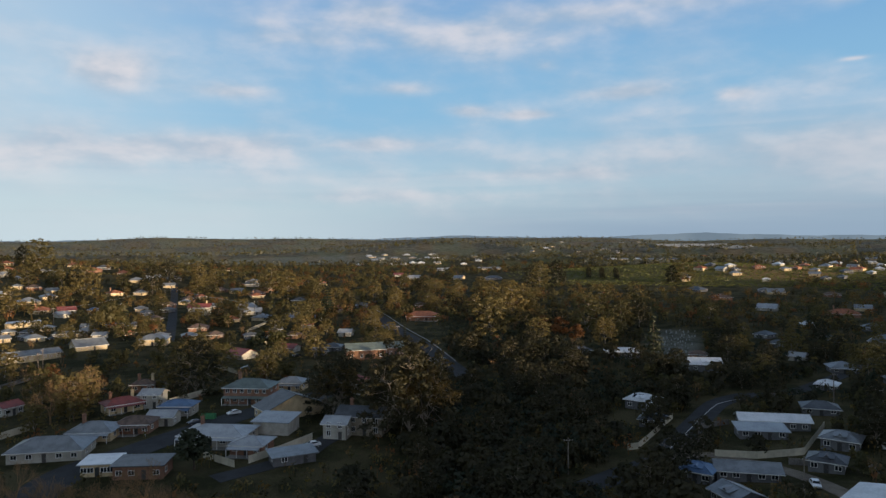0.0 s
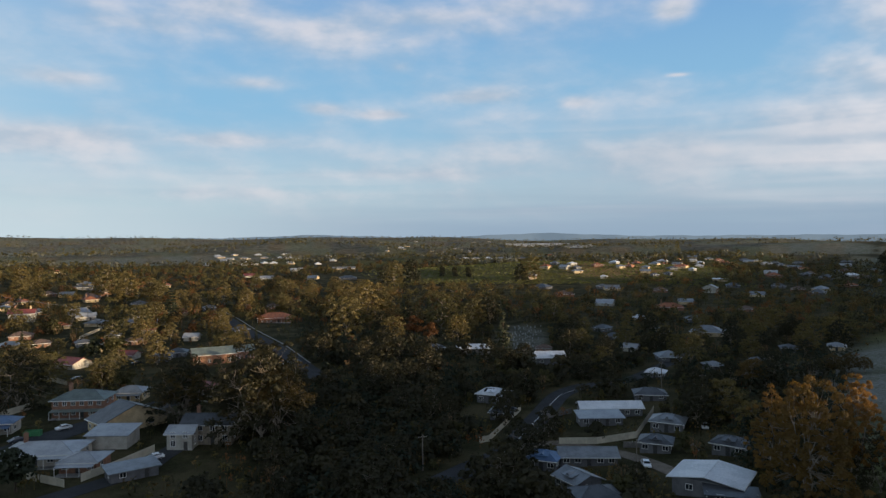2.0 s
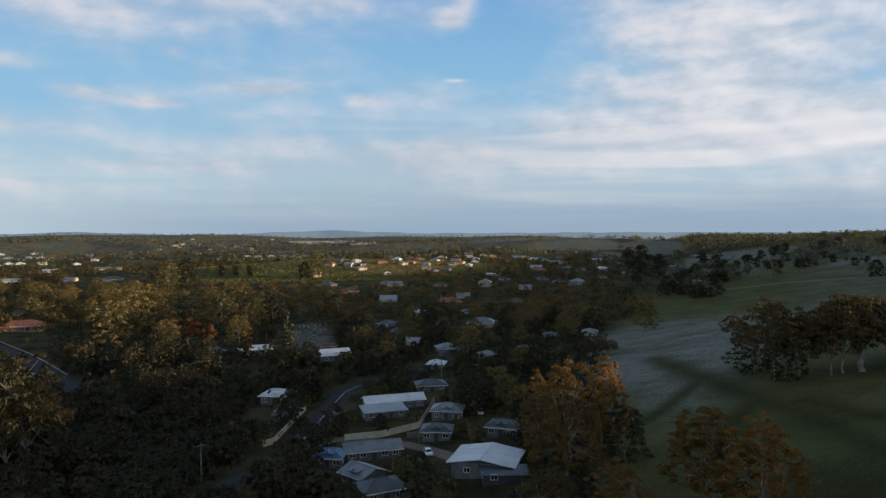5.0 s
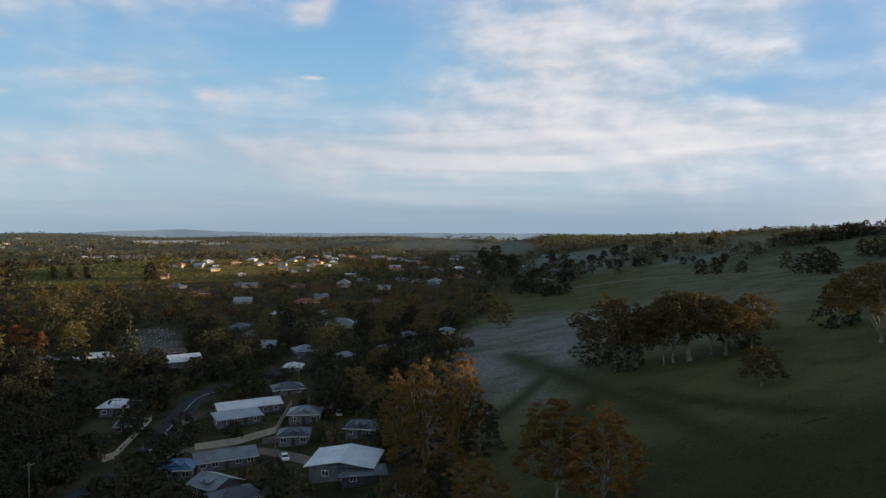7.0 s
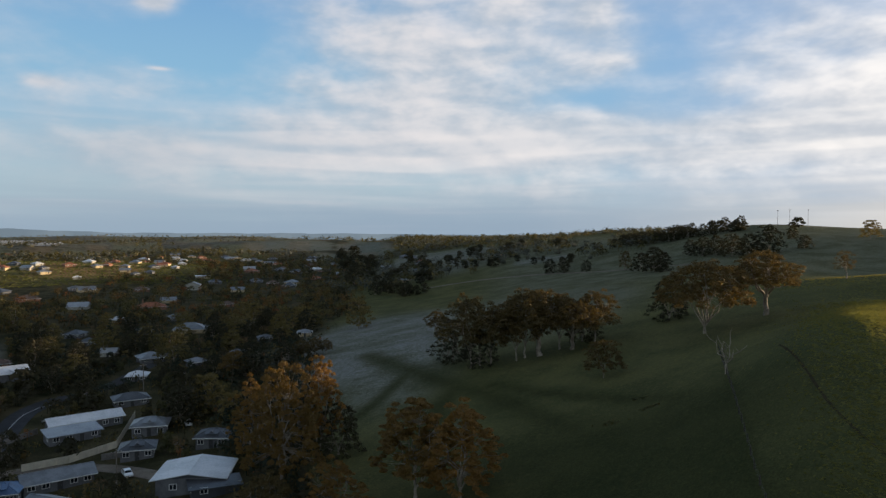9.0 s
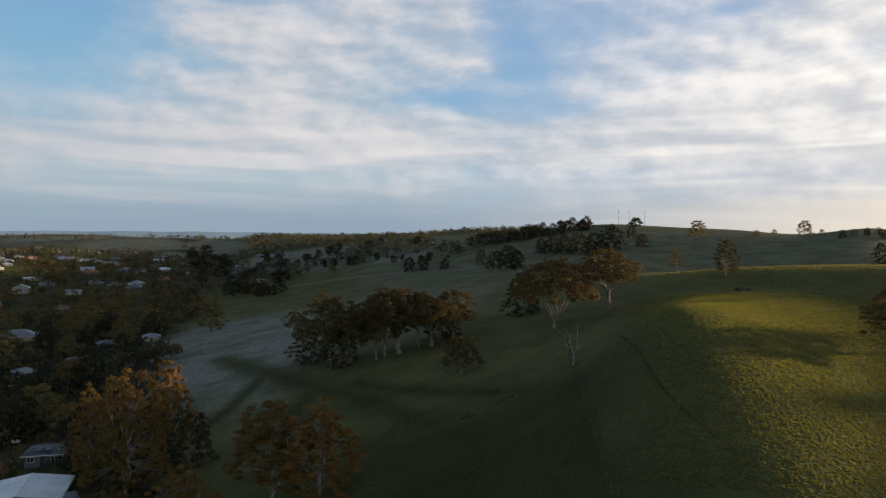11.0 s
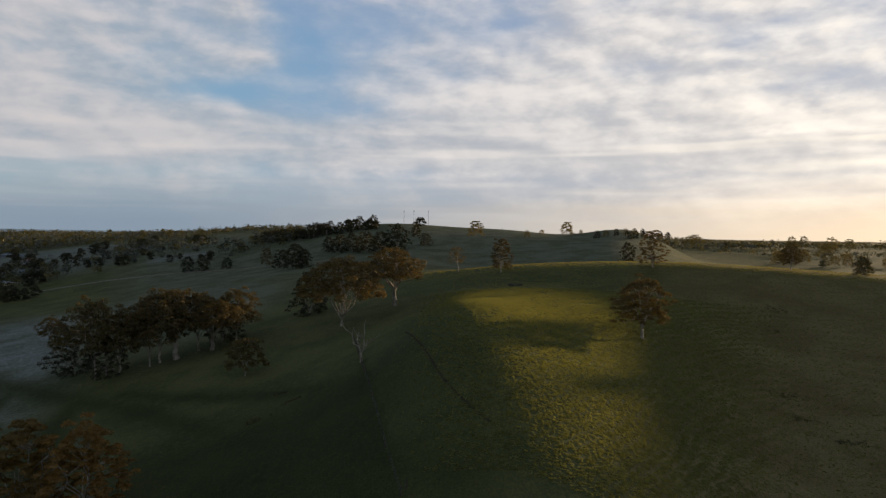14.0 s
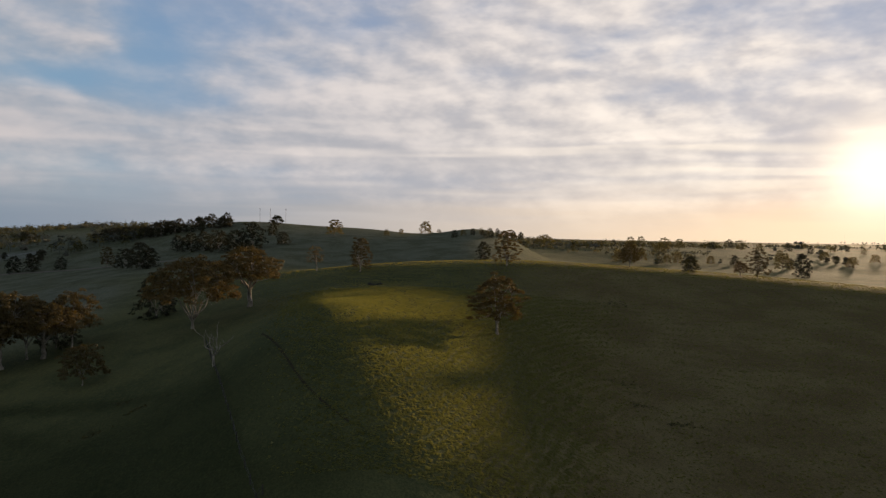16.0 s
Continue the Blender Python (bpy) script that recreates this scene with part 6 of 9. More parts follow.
house(32.8, 1541, 14.9, 14.0, 2.35, 7, "cream house with a grey steel hip roof", "hip", ZINC, CREAM, panes=False, wins=2, side_wins=False)
house(33.5, 1524, 14.5, 14.0, 2.35, 26, "brick house with a terracotta tile roof", "hip", TILE, BRICK, chimneys=1, panes=False, wins=2, side_wins=False)
house(33.9, 1476, 18.7, 14.0, 2.35, -3, "brick house with a terracotta tile roof", "hip", TILE, BRICK, chimneys=1, panes=False, wins=2, side_wins=False)
house(34.5, 1329, 12.9, 14.0, 2.35, -28, "cream house with an orange terracotta tile roof", "hip", TILE, CREAM, chimneys=1, panes=False, wins=2, side_wins=False)
house(35.3, 1536, 16.8, 14.0, 2.35, -9, "grey house with a charcoal hip roof", "hip", SLATE, GREYWALL, panes=False, wins=2, side_wins=False)
house(35.6, 1502, 18.9, 14.0, 2.35, -12, "white weatherboard house with a pale gabled roof", "gable", ZINC_PALE, WHITE, panes=False, wins=2, side_wins=False)
house(36.2, 1526, 13.8, 14.0, 2.35, 13, "cream house with a grey steel hip roof", "hip", ZINC, CREAM, panes=False, wins=2, side_wins=False)
house(36.8, 1465, 17.2, 14.0, 2.35, 29, "white weatherboard house with a pale gabled roof", "gable", ZINC_PALE, WHITE, panes=False, wins=2, side_wins=False)
house(37.4, 1490, 14.9, 14.0, 2.35, -10, "grey house with a charcoal hip roof", "hip", SLATE, GREYWALL, panes=False, wins=2, side_wins=False)
house(37.9, 1416, 11.9, 13.6, 2.35, -29, "cream cottage with a grey gabled roof", "gable", ZINC, CREAM, panes=False, wins=2, side_wins=False)
house(38.5, 1318, 13.3, 12.5, 2.35, 3, "cream cottage with a grey gabled roof", "gable", ZINC, CREAM, panes=False, wins=2, side_wins=False)
house(39.0, 1302, 14.8, 14.0, 2.35, -4, "cream house with a grey steel hip roof", "hip", ZINC, CREAM, panes=False, wins=2, side_wins=False)
# row of pale houses placed to fit the camera's view, well behind the mound
house(13.7, 1679, 19.4, 14.0, 2.35, -9, "white house with a white steel roof", "hip", WHITE_ROOF, WHITE, panes=False, wins=2, side_wins=False)
house(14.6, 1687, 20.8, 14.0, 2.35, -1, "cream house with a grey steel hip roof", "hip", ZINC, CREAM, panes=False, wins=2, side_wins=False)
house(15.6, 1693, 20.2, 14.0, 2.35, 4, "white house with a white steel roof", "hip", WHITE_ROOF, WHITE, panes=False, wins=2, side_wins=False)
house(16.5, 1695, 20.0, 14.0, 2.35, -5, "white weatherboard house with a pale gabled roof", "gable", ZINC_PALE, WHITE, panes=False, wins=2, side_wins=False)
house(17.4, 1698, 20.2, 14.0, 2.35, 4, "white weatherboard house with a pale gabled roof", "gable", ZINC_PALE, WHITE, panes=False, wins=2, side_wins=False)
house(18.3, 1698, 21.0, 14.0, 2.35, 0, "cream house with a grey steel hip roof", "hip", ZINC, CREAM, panes=False, wins=2, side_wins=False)
house(-3.8, 1922, 11.1, 12.6, 2.35, 28, "cream house with a grey steel hip roof", "hip", ZINC, CREAM, panes=False, wins=2, side_wins=False)
house(2.9, 1714, 13.4, 14.0, 2.35, -17, "white house with a white steel roof", "hip", WHITE_ROOF, WHITE, panes=False, wins=2, side_wins=False)
house(-5.8, 2020, 19.9, 14.0, 2.35, 6, "cream cottage with a grey gabled roof", "gable", ZINC, CREAM, panes=False, wins=2, side_wins=False)
house(-6.1, 1660, 10.9, 12.5, 2.35, -36, "cream cottage with a grey gabled roof", "gable", ZINC, CREAM, panes=False, wins=2, side_wins=False)
house(0.9, 1904, 17.1, 14.0, 2.35, 22, "white house with a white steel roof", "hip", WHITE_ROOF, WHITE, panes=False, wins=2, side_wins=False)
house(-4.1, 1543, 13.6, 14.0, 2.35, -18, "white house with a white steel roof", "hip", WHITE_ROOF, WHITE, panes=False, wins=2, side_wins=False)
house(-0.9, 2088, 19.8, 14.0, 2.35, 1, "white house with a white steel roof", "hip", WHITE_ROOF, WHITE, panes=False, wins=2, side_wins=False)
house(0.0, 1839, 19.6, 14.0, 2.35, 4, "white house with a white steel roof", "hip", WHITE_ROOF, WHITE, panes=False, wins=2, side_wins=False)
house(-4.0, 1960, 20.2, 14.0, 2.35, 4, "cream house with a grey steel hip roof", "hip", ZINC, CREAM, panes=False, wins=2, side_wins=False)
house(2.5, 1997, 19.9, 14.0, 2.35, 6, "cream house with a grey steel hip roof", "hip", ZINC, CREAM, panes=False, wins=2, side_wins=False)
house(2.9, 1821, 14.9, 14.0, 2.35, -15, "white weatherboard house with a pale gabled roof", "gable", ZINC_PALE, WHITE, panes=False, wins=2, side_wins=False)
house(1.7, 1538, 12.2, 12.7, 2.35, 13, "white house with a white steel roof", "hip", WHITE_ROOF, WHITE, panes=False, wins=2, side_wins=False)
house(-5.0, 1669, 15.8, 14.0, 2.35, -2, "cream house with a grey steel hip roof", "hip", ZINC, CREAM, panes=False, wins=2, side_wins=False)
house(-0.5, 1642, 14.2, 14.0, 2.35, -15, "white house with a white steel roof", "hip", WHITE_ROOF, WHITE, panes=False, wins=2, side_wins=False)
house(-5.1, 1913, 16.8, 14.0, 2.35, -17, "white weatherboard house with a pale gabled roof", "gable", ZINC_PALE, WHITE, panes=False, wins=2, side_wins=False)
house(-6.1, 2108, 14.4, 14.0, 2.35, 21, "white weatherboard house with a pale gabled roof", "gable", ZINC_PALE, WHITE, panes=False, wins=2, side_wins=False)
house(-4.8, 2139, 16.3, 14.0, 2.35, 38, "cream house with a grey steel hip roof", "hip", ZINC, CREAM, panes=False, wins=2, side_wins=False)
house(-6.0, 2078, 18.2, 14.0, 2.35, -40, "white house with a white steel roof", "hip", WHITE_ROOF, WHITE, panes=False, wins=2, side_wins=False)
house(-3.2, 1539, 14.1, 14.0, 2.35, 30, "white house with a white steel roof", "hip", WHITE_ROOF, WHITE, panes=False, wins=2, side_wins=False)
house(-3.0, 2112, 20.4, 14.0, 2.35, -3, "white house with a white steel roof", "hip", WHITE_ROOF, WHITE, panes=False, wins=2, side_wins=False)
house(-1.3, 1956, 16.2, 14.0, 2.35, -24, "white house with a white steel roof", "hip", WHITE_ROOF, WHITE, panes=False, wins=2, side_wins=False)
house(-2.5, 1632, 13.8, 14.0, 2.35, 19, "white house with a white steel roof", "hip", WHITE_ROOF, WHITE, panes=False, wins=2, side_wins=False)
house(-5.3, 1836, 14.7, 14.0, 2.35, -23, "white weatherboard house with a pale gabled roof", "gable", ZINC_PALE, WHITE, panes=False, wins=2, side_wins=False)
house(-0.6, 1935, 19.6, 14.0, 2.35, 8, "white house with a white steel roof", "hip", WHITE_ROOF, WHITE, panes=False, wins=2, side_wins=False)
house(-5.6, 1856, 18.1, 14.0, 2.35, 1, "white weatherboard house with a pale gabled roof", "gable", ZINC_PALE, WHITE, panes=False, wins=2, side_wins=False)
house(-0.4, 1543, 11.6, 12.0, 2.35, -12, "cream house with a grey steel hip roof", "hip", ZINC, CREAM, panes=False, wins=2, side_wins=False)
house(-1.8, 1833, 16.5, 14.0, 2.35, -20, "cream house with a grey steel hip roof", "hip", ZINC, CREAM, panes=False, wins=2, side_wins=False)
house(-0.7, 1982, 19.6, 14.0, 2.35, -8, "cream house with a grey steel hip roof", "hip", ZINC, CREAM, panes=False, wins=2, side_wins=False)
house(-2.5, 1982, 20.2, 14.0, 2.35, -4, "cream house with a grey steel hip roof", "hip", ZINC, CREAM, panes=False, wins=2, side_wins=False)
house(-3.8, 1682, 15.9, 14.0, 2.35, 21, "white house with a white steel roof", "hip", WHITE_ROOF, WHITE, panes=False, wins=2, side_wins=False)
house(-1.8, 1576, 16.0, 14.0, 2.35, -3, "white house with a white steel roof", "hip", WHITE_ROOF, WHITE, panes=False, wins=2, side_wins=False)
house(12.1, 2071, 11.0, 12.4, 2.35, -25, "cream cottage with a grey gabled roof", "gable", ZINC, CREAM, panes=False, wins=2, side_wins=False)
house(6.9, 4326, 20.4, 14.0, 2.35, 3, "cream cottage with a grey gabled roof", "gable", ZINC, CREAM, panes=False, wins=2, side_wins=False)
house(13.4, 2185, 9.5, 9.3, 2.35, 6, "cream house with a grey steel hip roof", "hip", ZINC, CREAM, panes=False, wins=2, side_wins=False)
house(14.1, 2158, 9.9, 9.9, 2.35, -8, "white house with a white steel roof", "hip", WHITE_ROOF, WHITE, panes=False, wins=2, side_wins=False)
house(12.8, 2196, 8.7, 10.0, 2.35, 29, "cream cottage with a grey gabled roof", "gable", ZINC, CREAM, panes=False, wins=2, side_wins=False)
house(8.9, 2361, 15.6, 14.0, 2.35, 33, "cream cottage with a grey gabled roof", "gable", ZINC, CREAM, panes=False, wins=2, side_wins=False)
house(14.2, 2098, 12.1, 13.3, 2.35, 20, "cream house with a grey steel hip roof", "hip", ZINC, CREAM, panes=False, wins=2, side_wins=False)
house(11.0, 2107, 9.5, 10.3, 2.35, 19, "cream house with a grey steel hip roof", "hip", ZINC, CREAM, panes=False, wins=2, side_wins=False)
house(15.7, 4402, 18.7, 14.0, 2.35, 15, "cream cottage with a grey gabled roof", "gable", ZINC, CREAM, panes=False, wins=2, side_wins=False)
house(13.1, 2222, 11.6, 12.9, 2.35, -22, "cream house with a grey steel hip roof", "hip", ZINC, CREAM, panes=False, wins=2, side_wins=False)
house(8.6, 2166, 14.8, 14.0, 2.35, 28, "cream house with a grey steel hip roof", "hip", ZINC, CREAM, panes=False, wins=2, side_wins=False)
house(8.4, 2198, 15.7, 14.0, 2.35, -11, "white house with a white steel roof", "hip", WHITE_ROOF, WHITE, panes=False, wins=2, side_wins=False)
house(9.7, 3944, 19.2, 14.0, 2.35, 2, "white house with a white steel roof", "hip", WHITE_ROOF, WHITE, panes=False, wins=2, side_wins=False)
house(7.3, 2124, 9.6, 10.8, 2.35, -26, "cream cottage with a grey gabled roof", "gable", ZINC, CREAM, panes=False, wins=2, side_wins=False)
house(14.4, 3850, 18.3, 14.0, 2.35, -21, "cream house with a grey steel hip roof", "hip", ZINC, CREAM, panes=False, wins=2, side_wins=False)
house(21.4, 1588, 19.4, 14.0, 2.35, 9, "white house with a white steel roof", "hip", WHITE_ROOF, WHITE, panes=False, wins=2, side_wins=False)
house(21.8, 887, 10.2, 11.5, 2.35, -26, "white weatherboard house with a pale gabled roof", "gable", ZINC_PALE, WHITE, panes=False, wins=2, side_wins=False)
house(22.8, 886, 7.4, 8.3, 2.35, 26, "grey house with a charcoal hip roof", "hip", SLATE, GREYWALL, panes=False, wins=2, side_wins=False)
house(27.5, 1932, 16.9, 14.0, 2.35, 8, "white weatherboard house with a pale gabled roof", "gable", ZINC_PALE, WHITE, panes=False, wins=2, side_wins=False)
house(25.7, 951, 10.4, 11.6, 2.35, -22, "white house with a white steel roof", "hip", WHITE_ROOF, WHITE, panes=False, wins=2, side_wins=False)
house(28.4, 1529, 17.5, 14.0, 2.35, -12, "cream house with an orange terracotta tile roof", "hip", TILE, CREAM, chimneys=1, panes=False, wins=2, side_wins=False)
house(29.8, 865, 8.1, 8.8, 2.35, -19, "grey house with a charcoal hip roof", "hip", SLATE, GREYWALL, panes=False, wins=2, side_wins=False)
house(20.6, 1922, 19.0, 14.0, 2.35, 12, "cream house with an orange terracotta tile roof", "hip", TILE, CREAM, chimneys=1, panes=False, wins=2, side_wins=False)
house(19.2, 843, 9.9, 10.4, 2.35, -15, "grey house with a charcoal hip roof", "hip", SLATE, GREYWALL, panes=False, wins=2, side_wins=False)
house(26.2, 900, 8.2, 9.4, 2.35, 30, "cream house with a grey steel hip roof", "hip", ZINC, CREAM, panes=False, wins=2, side_wins=False)
house(31.6, 920, 7.0, 7.9, 2.35, -25, "white house with a white steel roof", "hip", WHITE_ROOF, WHITE, panes=False, wins=2, side_wins=False)
house(27.5, 1394, 11.5, 13.1, 2.35, 29, "cream cottage with a grey gabled roof", "gable", ZINC, CREAM, panes=False, wins=2, side_wins=False)
house(30.1, 910, 9.8, 10.9, 2.35, 24, "grey house with a charcoal hip roof", "hip", SLATE, GREYWALL, panes=False, wins=2, side_wins=False)
house(23.9, 1904, 18.6, 14.0, 2.35, 17, "cream house with a grey steel hip roof", "hip", ZINC, CREAM, panes=False, wins=2, side_wins=False)
house(21.3, 1871, 16.3, 14.0, 2.35, -18, "cream house with a grey steel hip roof", "hip", ZINC, CREAM, panes=False, wins=2, side_wins=False)
house(21.0, 915, 9.4, 10.4, 2.35, -21, "grey house with a charcoal hip roof", "hip", SLATE, GREYWALL, panes=False, wins=2, side_wins=False)
house(26.5, 1792, 18.9, 14.0, 2.35, 13, "cream cottage with a grey gabled roof", "gable", ZINC, CREAM, panes=False, wins=2, side_wins=False)
house(31.6, 1578, 19.0, 14.0, 2.35, -1, "cream cottage with a grey gabled roof", "gable", ZINC, CREAM, panes=False, wins=2, side_wins=False)
house(19.0, 1588, 13.8, 14.0, 2.35, 28, "grey house with a charcoal hip roof", "hip", SLATE, GREYWALL, panes=False, wins=2, side_wins=False)
house(22.8, 863, 10.4, 11.3, 2.35, 19, "cream house with a grey steel hip roof", "hip", ZINC, CREAM, panes=False, wins=2, side_wins=False)
house(24.9, 825, 7.5, 7.0, 2.35, -2, "white house with a white steel roof", "hip", WHITE_ROOF, WHITE, panes=False, wins=2, side_wins=False)
house(29.5, 1393, 10.0, 11.1, 2.35, 23, "cream house with an orange terracotta tile roof", "hip", TILE, CREAM, chimneys=1, panes=False, wins=2, side_wins=False)
house(32.1, 982, 8.5, 9.0, 2.35, 15, "white house with a white steel roof", "hip", WHITE_ROOF, WHITE, panes=False, wins=2, side_wins=False)
house(22.4, 912, 8.6, 9.7, 2.35, 26, "white house with a white steel roof", "hip", WHITE_ROOF, WHITE, panes=False, wins=2, side_wins=False)
house(19.2, 826, 8.4, 8.5, 2.35, 10, "cream house with an orange terracotta tile roof", "hip", TILE, CREAM, chimneys=1, panes=False, wins=2, side_wins=False)
house(20.3, 889, 11.7, 13.2, 2.35, -26, "cream house with an orange terracotta tile roof", "hip", TILE, CREAM, chimneys=1, panes=False, wins=2, side_wins=False)
house(30.5, 1521, 11.8, 11.7, 2.35, -8, "cream house with an orange terracotta tile roof", "hip", TILE, CREAM, chimneys=1, panes=False, wins=2, side_wins=False)
house(28.8, 848, 7.2, 8.1, 2.35, 27, "grey house with a charcoal hip roof", "hip", SLATE, GREYWALL, panes=False, wins=2, side_wins=False)
house(-29.9, 855, 9.7, 10.7, 2.35, 21, "cream house with a grey steel hip roof", "hip", ZINC, CREAM, panes=False, wins=2, side_wins=False)
house(-23.5, 567, 8.7, 8.0, 2.35, 1, "cream house with a grey steel hip roof", "hip", ZINC, CREAM, panes=False, wins=2, side_wins=False)
house(-17.1, 1193, 16.8, 14.0, 2.35, 26, "cream house with an orange terracotta tile roof", "hip", TILE, CREAM, chimneys=1, panes=False, wins=2, side_wins=False)
house(-24.7, 854, 13.2, 12.8, 2.35, -6, "cream house with an orange terracotta tile roof", "hip", TILE, CREAM, chimneys=1, panes=False, wins=2, side_wins=False)
house(-15.8, 562, 10.2, 11.6, 2.35, 30, "white weatherboard house with a pale gabled roof", "gable", ZINC_PALE, WHITE, panes=False, wins=2, side_wins=False)
house(-27.1, 485, 6.8, 6.9, 2.35, -10, "cream cottage with a grey gabled roof", "gable", ZINC, CREAM, panes=False)
house(-31.2, 790, 9.6, 9.7, 2.35, -10, "white weatherboard house with a pale gabled roof", "gable", ZINC_PALE, WHITE, panes=False, wins=2, side_wins=False)
house(-26.7, 880, 13.3, 14.0, 2.35, -29, "brick house with a terracotta tile roof", "hip", TILE, BRICK, chimneys=1, panes=False, wins=2, side_wins=False)
house(-32.0, 872, 10.5, 9.9, 2.35, -3, "cream house with an orange terracotta tile roof", "hip", TILE, CREAM, chimneys=1, panes=False, wins=2, side_wins=False)
house(-23.5, 689, 9.2, 10.1, 2.35, -20, "cream house with a grey steel hip roof", "hip", ZINC, CREAM, panes=False, wins=2, side_wins=False)
house(-21.2, 806, 13.5, 14.0, 2.35, 18, "grey house with a charcoal hip roof", "hip", SLATE, GREYWALL, panes=False, wins=2, side_wins=False)
house(-11.1, 438, 7.2, 6.6, 2.35, -2, "cream house with an orange terracotta tile roof", "hip", TILE, CREAM, chimneys=1, panes=False)
house(-11.7, 605, 9.4, 10.7, 2.35, -27, "grey house with a charcoal hip roof", "hip", SLATE, GREYWALL, panes=False, wins=2, side_wins=False)
house(-15.5, 406, 7.3, 7.3, 2.35, 8, "grey house with a charcoal hip roof", "hip", SLATE, GREYWALL, panes=False)
house(-32.5, 821, 11.3, 12.8, 2.35, -27, "white weatherboard house with a pale gabled roof", "gable", ZINC_PALE, WHITE, panes=False, wins=2, side_wins=False)
house(-14.0, 736, 12.2, 13.2, 2.35, 18, "brown brick house with a brown tile roof", "hip", BROWN_ROOF, BRICK, panes=False, wins=2, side_wins=False)
house(-15.0, 671, 13.1, 13.5, 2.35, 12, "brown brick house with a brown tile roof", "hip", BROWN_ROOF, BRICK, panes=False, wins=2, side_wins=False)
house(-13.6, 427, 8.2, 8.1, 2.35, -8, "grey house with a charcoal hip roof", "hip", SLATE, GREYWALL, panes=False)
house(-29.7, 486, 6.5, 6.9, 2.35, -24, "cream house with a grey steel hip roof", "hip", ZINC, CREAM, panes=False)
house(-29.1, 844, 12.2, 13.4, 2.35, 20, "cream cottage with a grey gabled roof", "gable", ZINC, CREAM, panes=False, wins=2, side_wins=False)
house(-14.7, 713, 14.4, 13.7, 2.35, 4, "brown brick house with a brown tile roof", "hip", BROWN_ROOF, BRICK, panes=False, wins=2, side_wins=False)
house(-21.6, 559, 6.9, 7.8, 2.35, -29, "grey house with a charcoal hip roof", "hip", SLATE, GREYWALL, panes=False, wins=2, side_wins=False)
house(-26.0, 915, 13.8, 12.8, 2.35, 2, "grey house with a charcoal hip roof", "hip", SLATE, GREYWALL, panes=False, wins=2, side_wins=False)
house(-22.5, 515, 7.2, 8.0, 2.35, 22, "brown brick house with a brown tile roof", "hip", BROWN_ROOF, BRICK, panes=False)
house(-20.1, 415, 7.5, 7.2, 2.35, 4, "cream house with a grey steel hip roof", "hip", ZINC, CREAM, panes=False)
house(-29.6, 663, 11.0, 11.5, 2.35, 13, "cream house with a grey steel hip roof", "hip", ZINC, CREAM, panes=False, wins=2, side_wins=False)
house(-15.3, 820, 11.6, 13.0, 2.35, -25, "cream house with a grey steel hip roof", "hip", ZINC, CREAM, panes=False, wins=2, side_wins=False)
house(-15.3, 536, 11.6, 11.0, 2.35, -4, "white weatherboard house with a pale gabled roof", "gable", ZINC_PALE, WHITE, panes=False, wins=2, side_wins=False)
house(-26.3, 434, 6.5, 6.5, 2.35, -15, "white weatherboard house with a pale gabled roof", "gable", ZINC_PALE, WHITE, panes=False)
house(-20.4, 609, 7.8, 8.2, 2.35, -15, "cream house with a grey steel hip roof", "hip", ZINC, CREAM, panes=False, wins=2, side_wins=False)
house(-25.5, 490, 7.1, 7.3, 2.35, 12, "cream house with a grey steel hip roof", "hip", ZINC, CREAM, panes=False)
house(-17.7, 708, 10.7, 11.2, 2.35, 14, "brown brick house with a brown tile roof", "hip", BROWN_ROOF, BRICK, panes=False, wins=2, side_wins=False)
house(-12.3, 485, 9.5, 10.7, 2.35, 26, "cream cottage with a grey gabled roof", "gable", ZINC, CREAM, panes=False)
house(-30.5, 720, 11.5, 11.5, 2.35, 9, "brown brick house with a brown tile roof", "hip", BROWN_ROOF, BRICK, panes=False, wins=2, side_wins=False)
house(-31.0, 448, 6.5, 6.5, 2.35, 19, "grey house with a charcoal hip roof", "hip", SLATE, GREYWALL, panes=False)
house(-28.8, 546, 7.4, 8.2, 2.35, 23, "white weatherboard house with a pale gabled roof", "gable", ZINC_PALE, WHITE, panes=False, wins=2, side_wins=False)
house(-18.6, 572, 10.0, 9.3, 2.35, -3, "cream cottage with a grey gabled roof", "gable", ZINC, CREAM, panes=False, wins=2, side_wins=False)
house(-30.9, 470, 6.5, 6.5, 2.35, -29, "grey house with a charcoal hip roof", "hip", SLATE, GREYWALL, panes=False)
house(-23.4, 707, 8.8, 9.2, 2.35, 14, "brown brick house with a brown tile roof", "hip", BROWN_ROOF, BRICK, panes=False, wins=2, side_wins=False)
house(-21.4, 918, 12.6, 12.9, 2.35, 11, "grey house with a charcoal hip roof", "hip", SLATE, GREYWALL, panes=False, wins=2, side_wins=False)
house(-24.6, 439, 7.3, 8.2, 2.35, 23, "brick house with a terracotta tile roof", "hip", TILE, BRICK, chimneys=1, panes=False)
house(-20.1, 633, 8.8, 9.7, 2.35, 21, "brown brick house with a brown tile roof", "hip", BROWN_ROOF, BRICK, panes=False, wins=2, side_wins=False)
house(-15.5, 787, 17.3, 14.0, 2.35, -6, "grey house with a charcoal hip roof", "hip", SLATE, GREYWALL, panes=False, wins=2, side_wins=False)
house(-32.5, 446, 7.1, 7.3, 2.35, 13, "cream cottage with a grey gabled roof", "gable", ZINC, CREAM, panes=False)
house(-32.5, 684, 7.6, 8.6, 2.35, -26, "white weatherboard house with a pale gabled roof", "gable", ZINC_PALE, WHITE, panes=False, wins=2, side_wins=False)
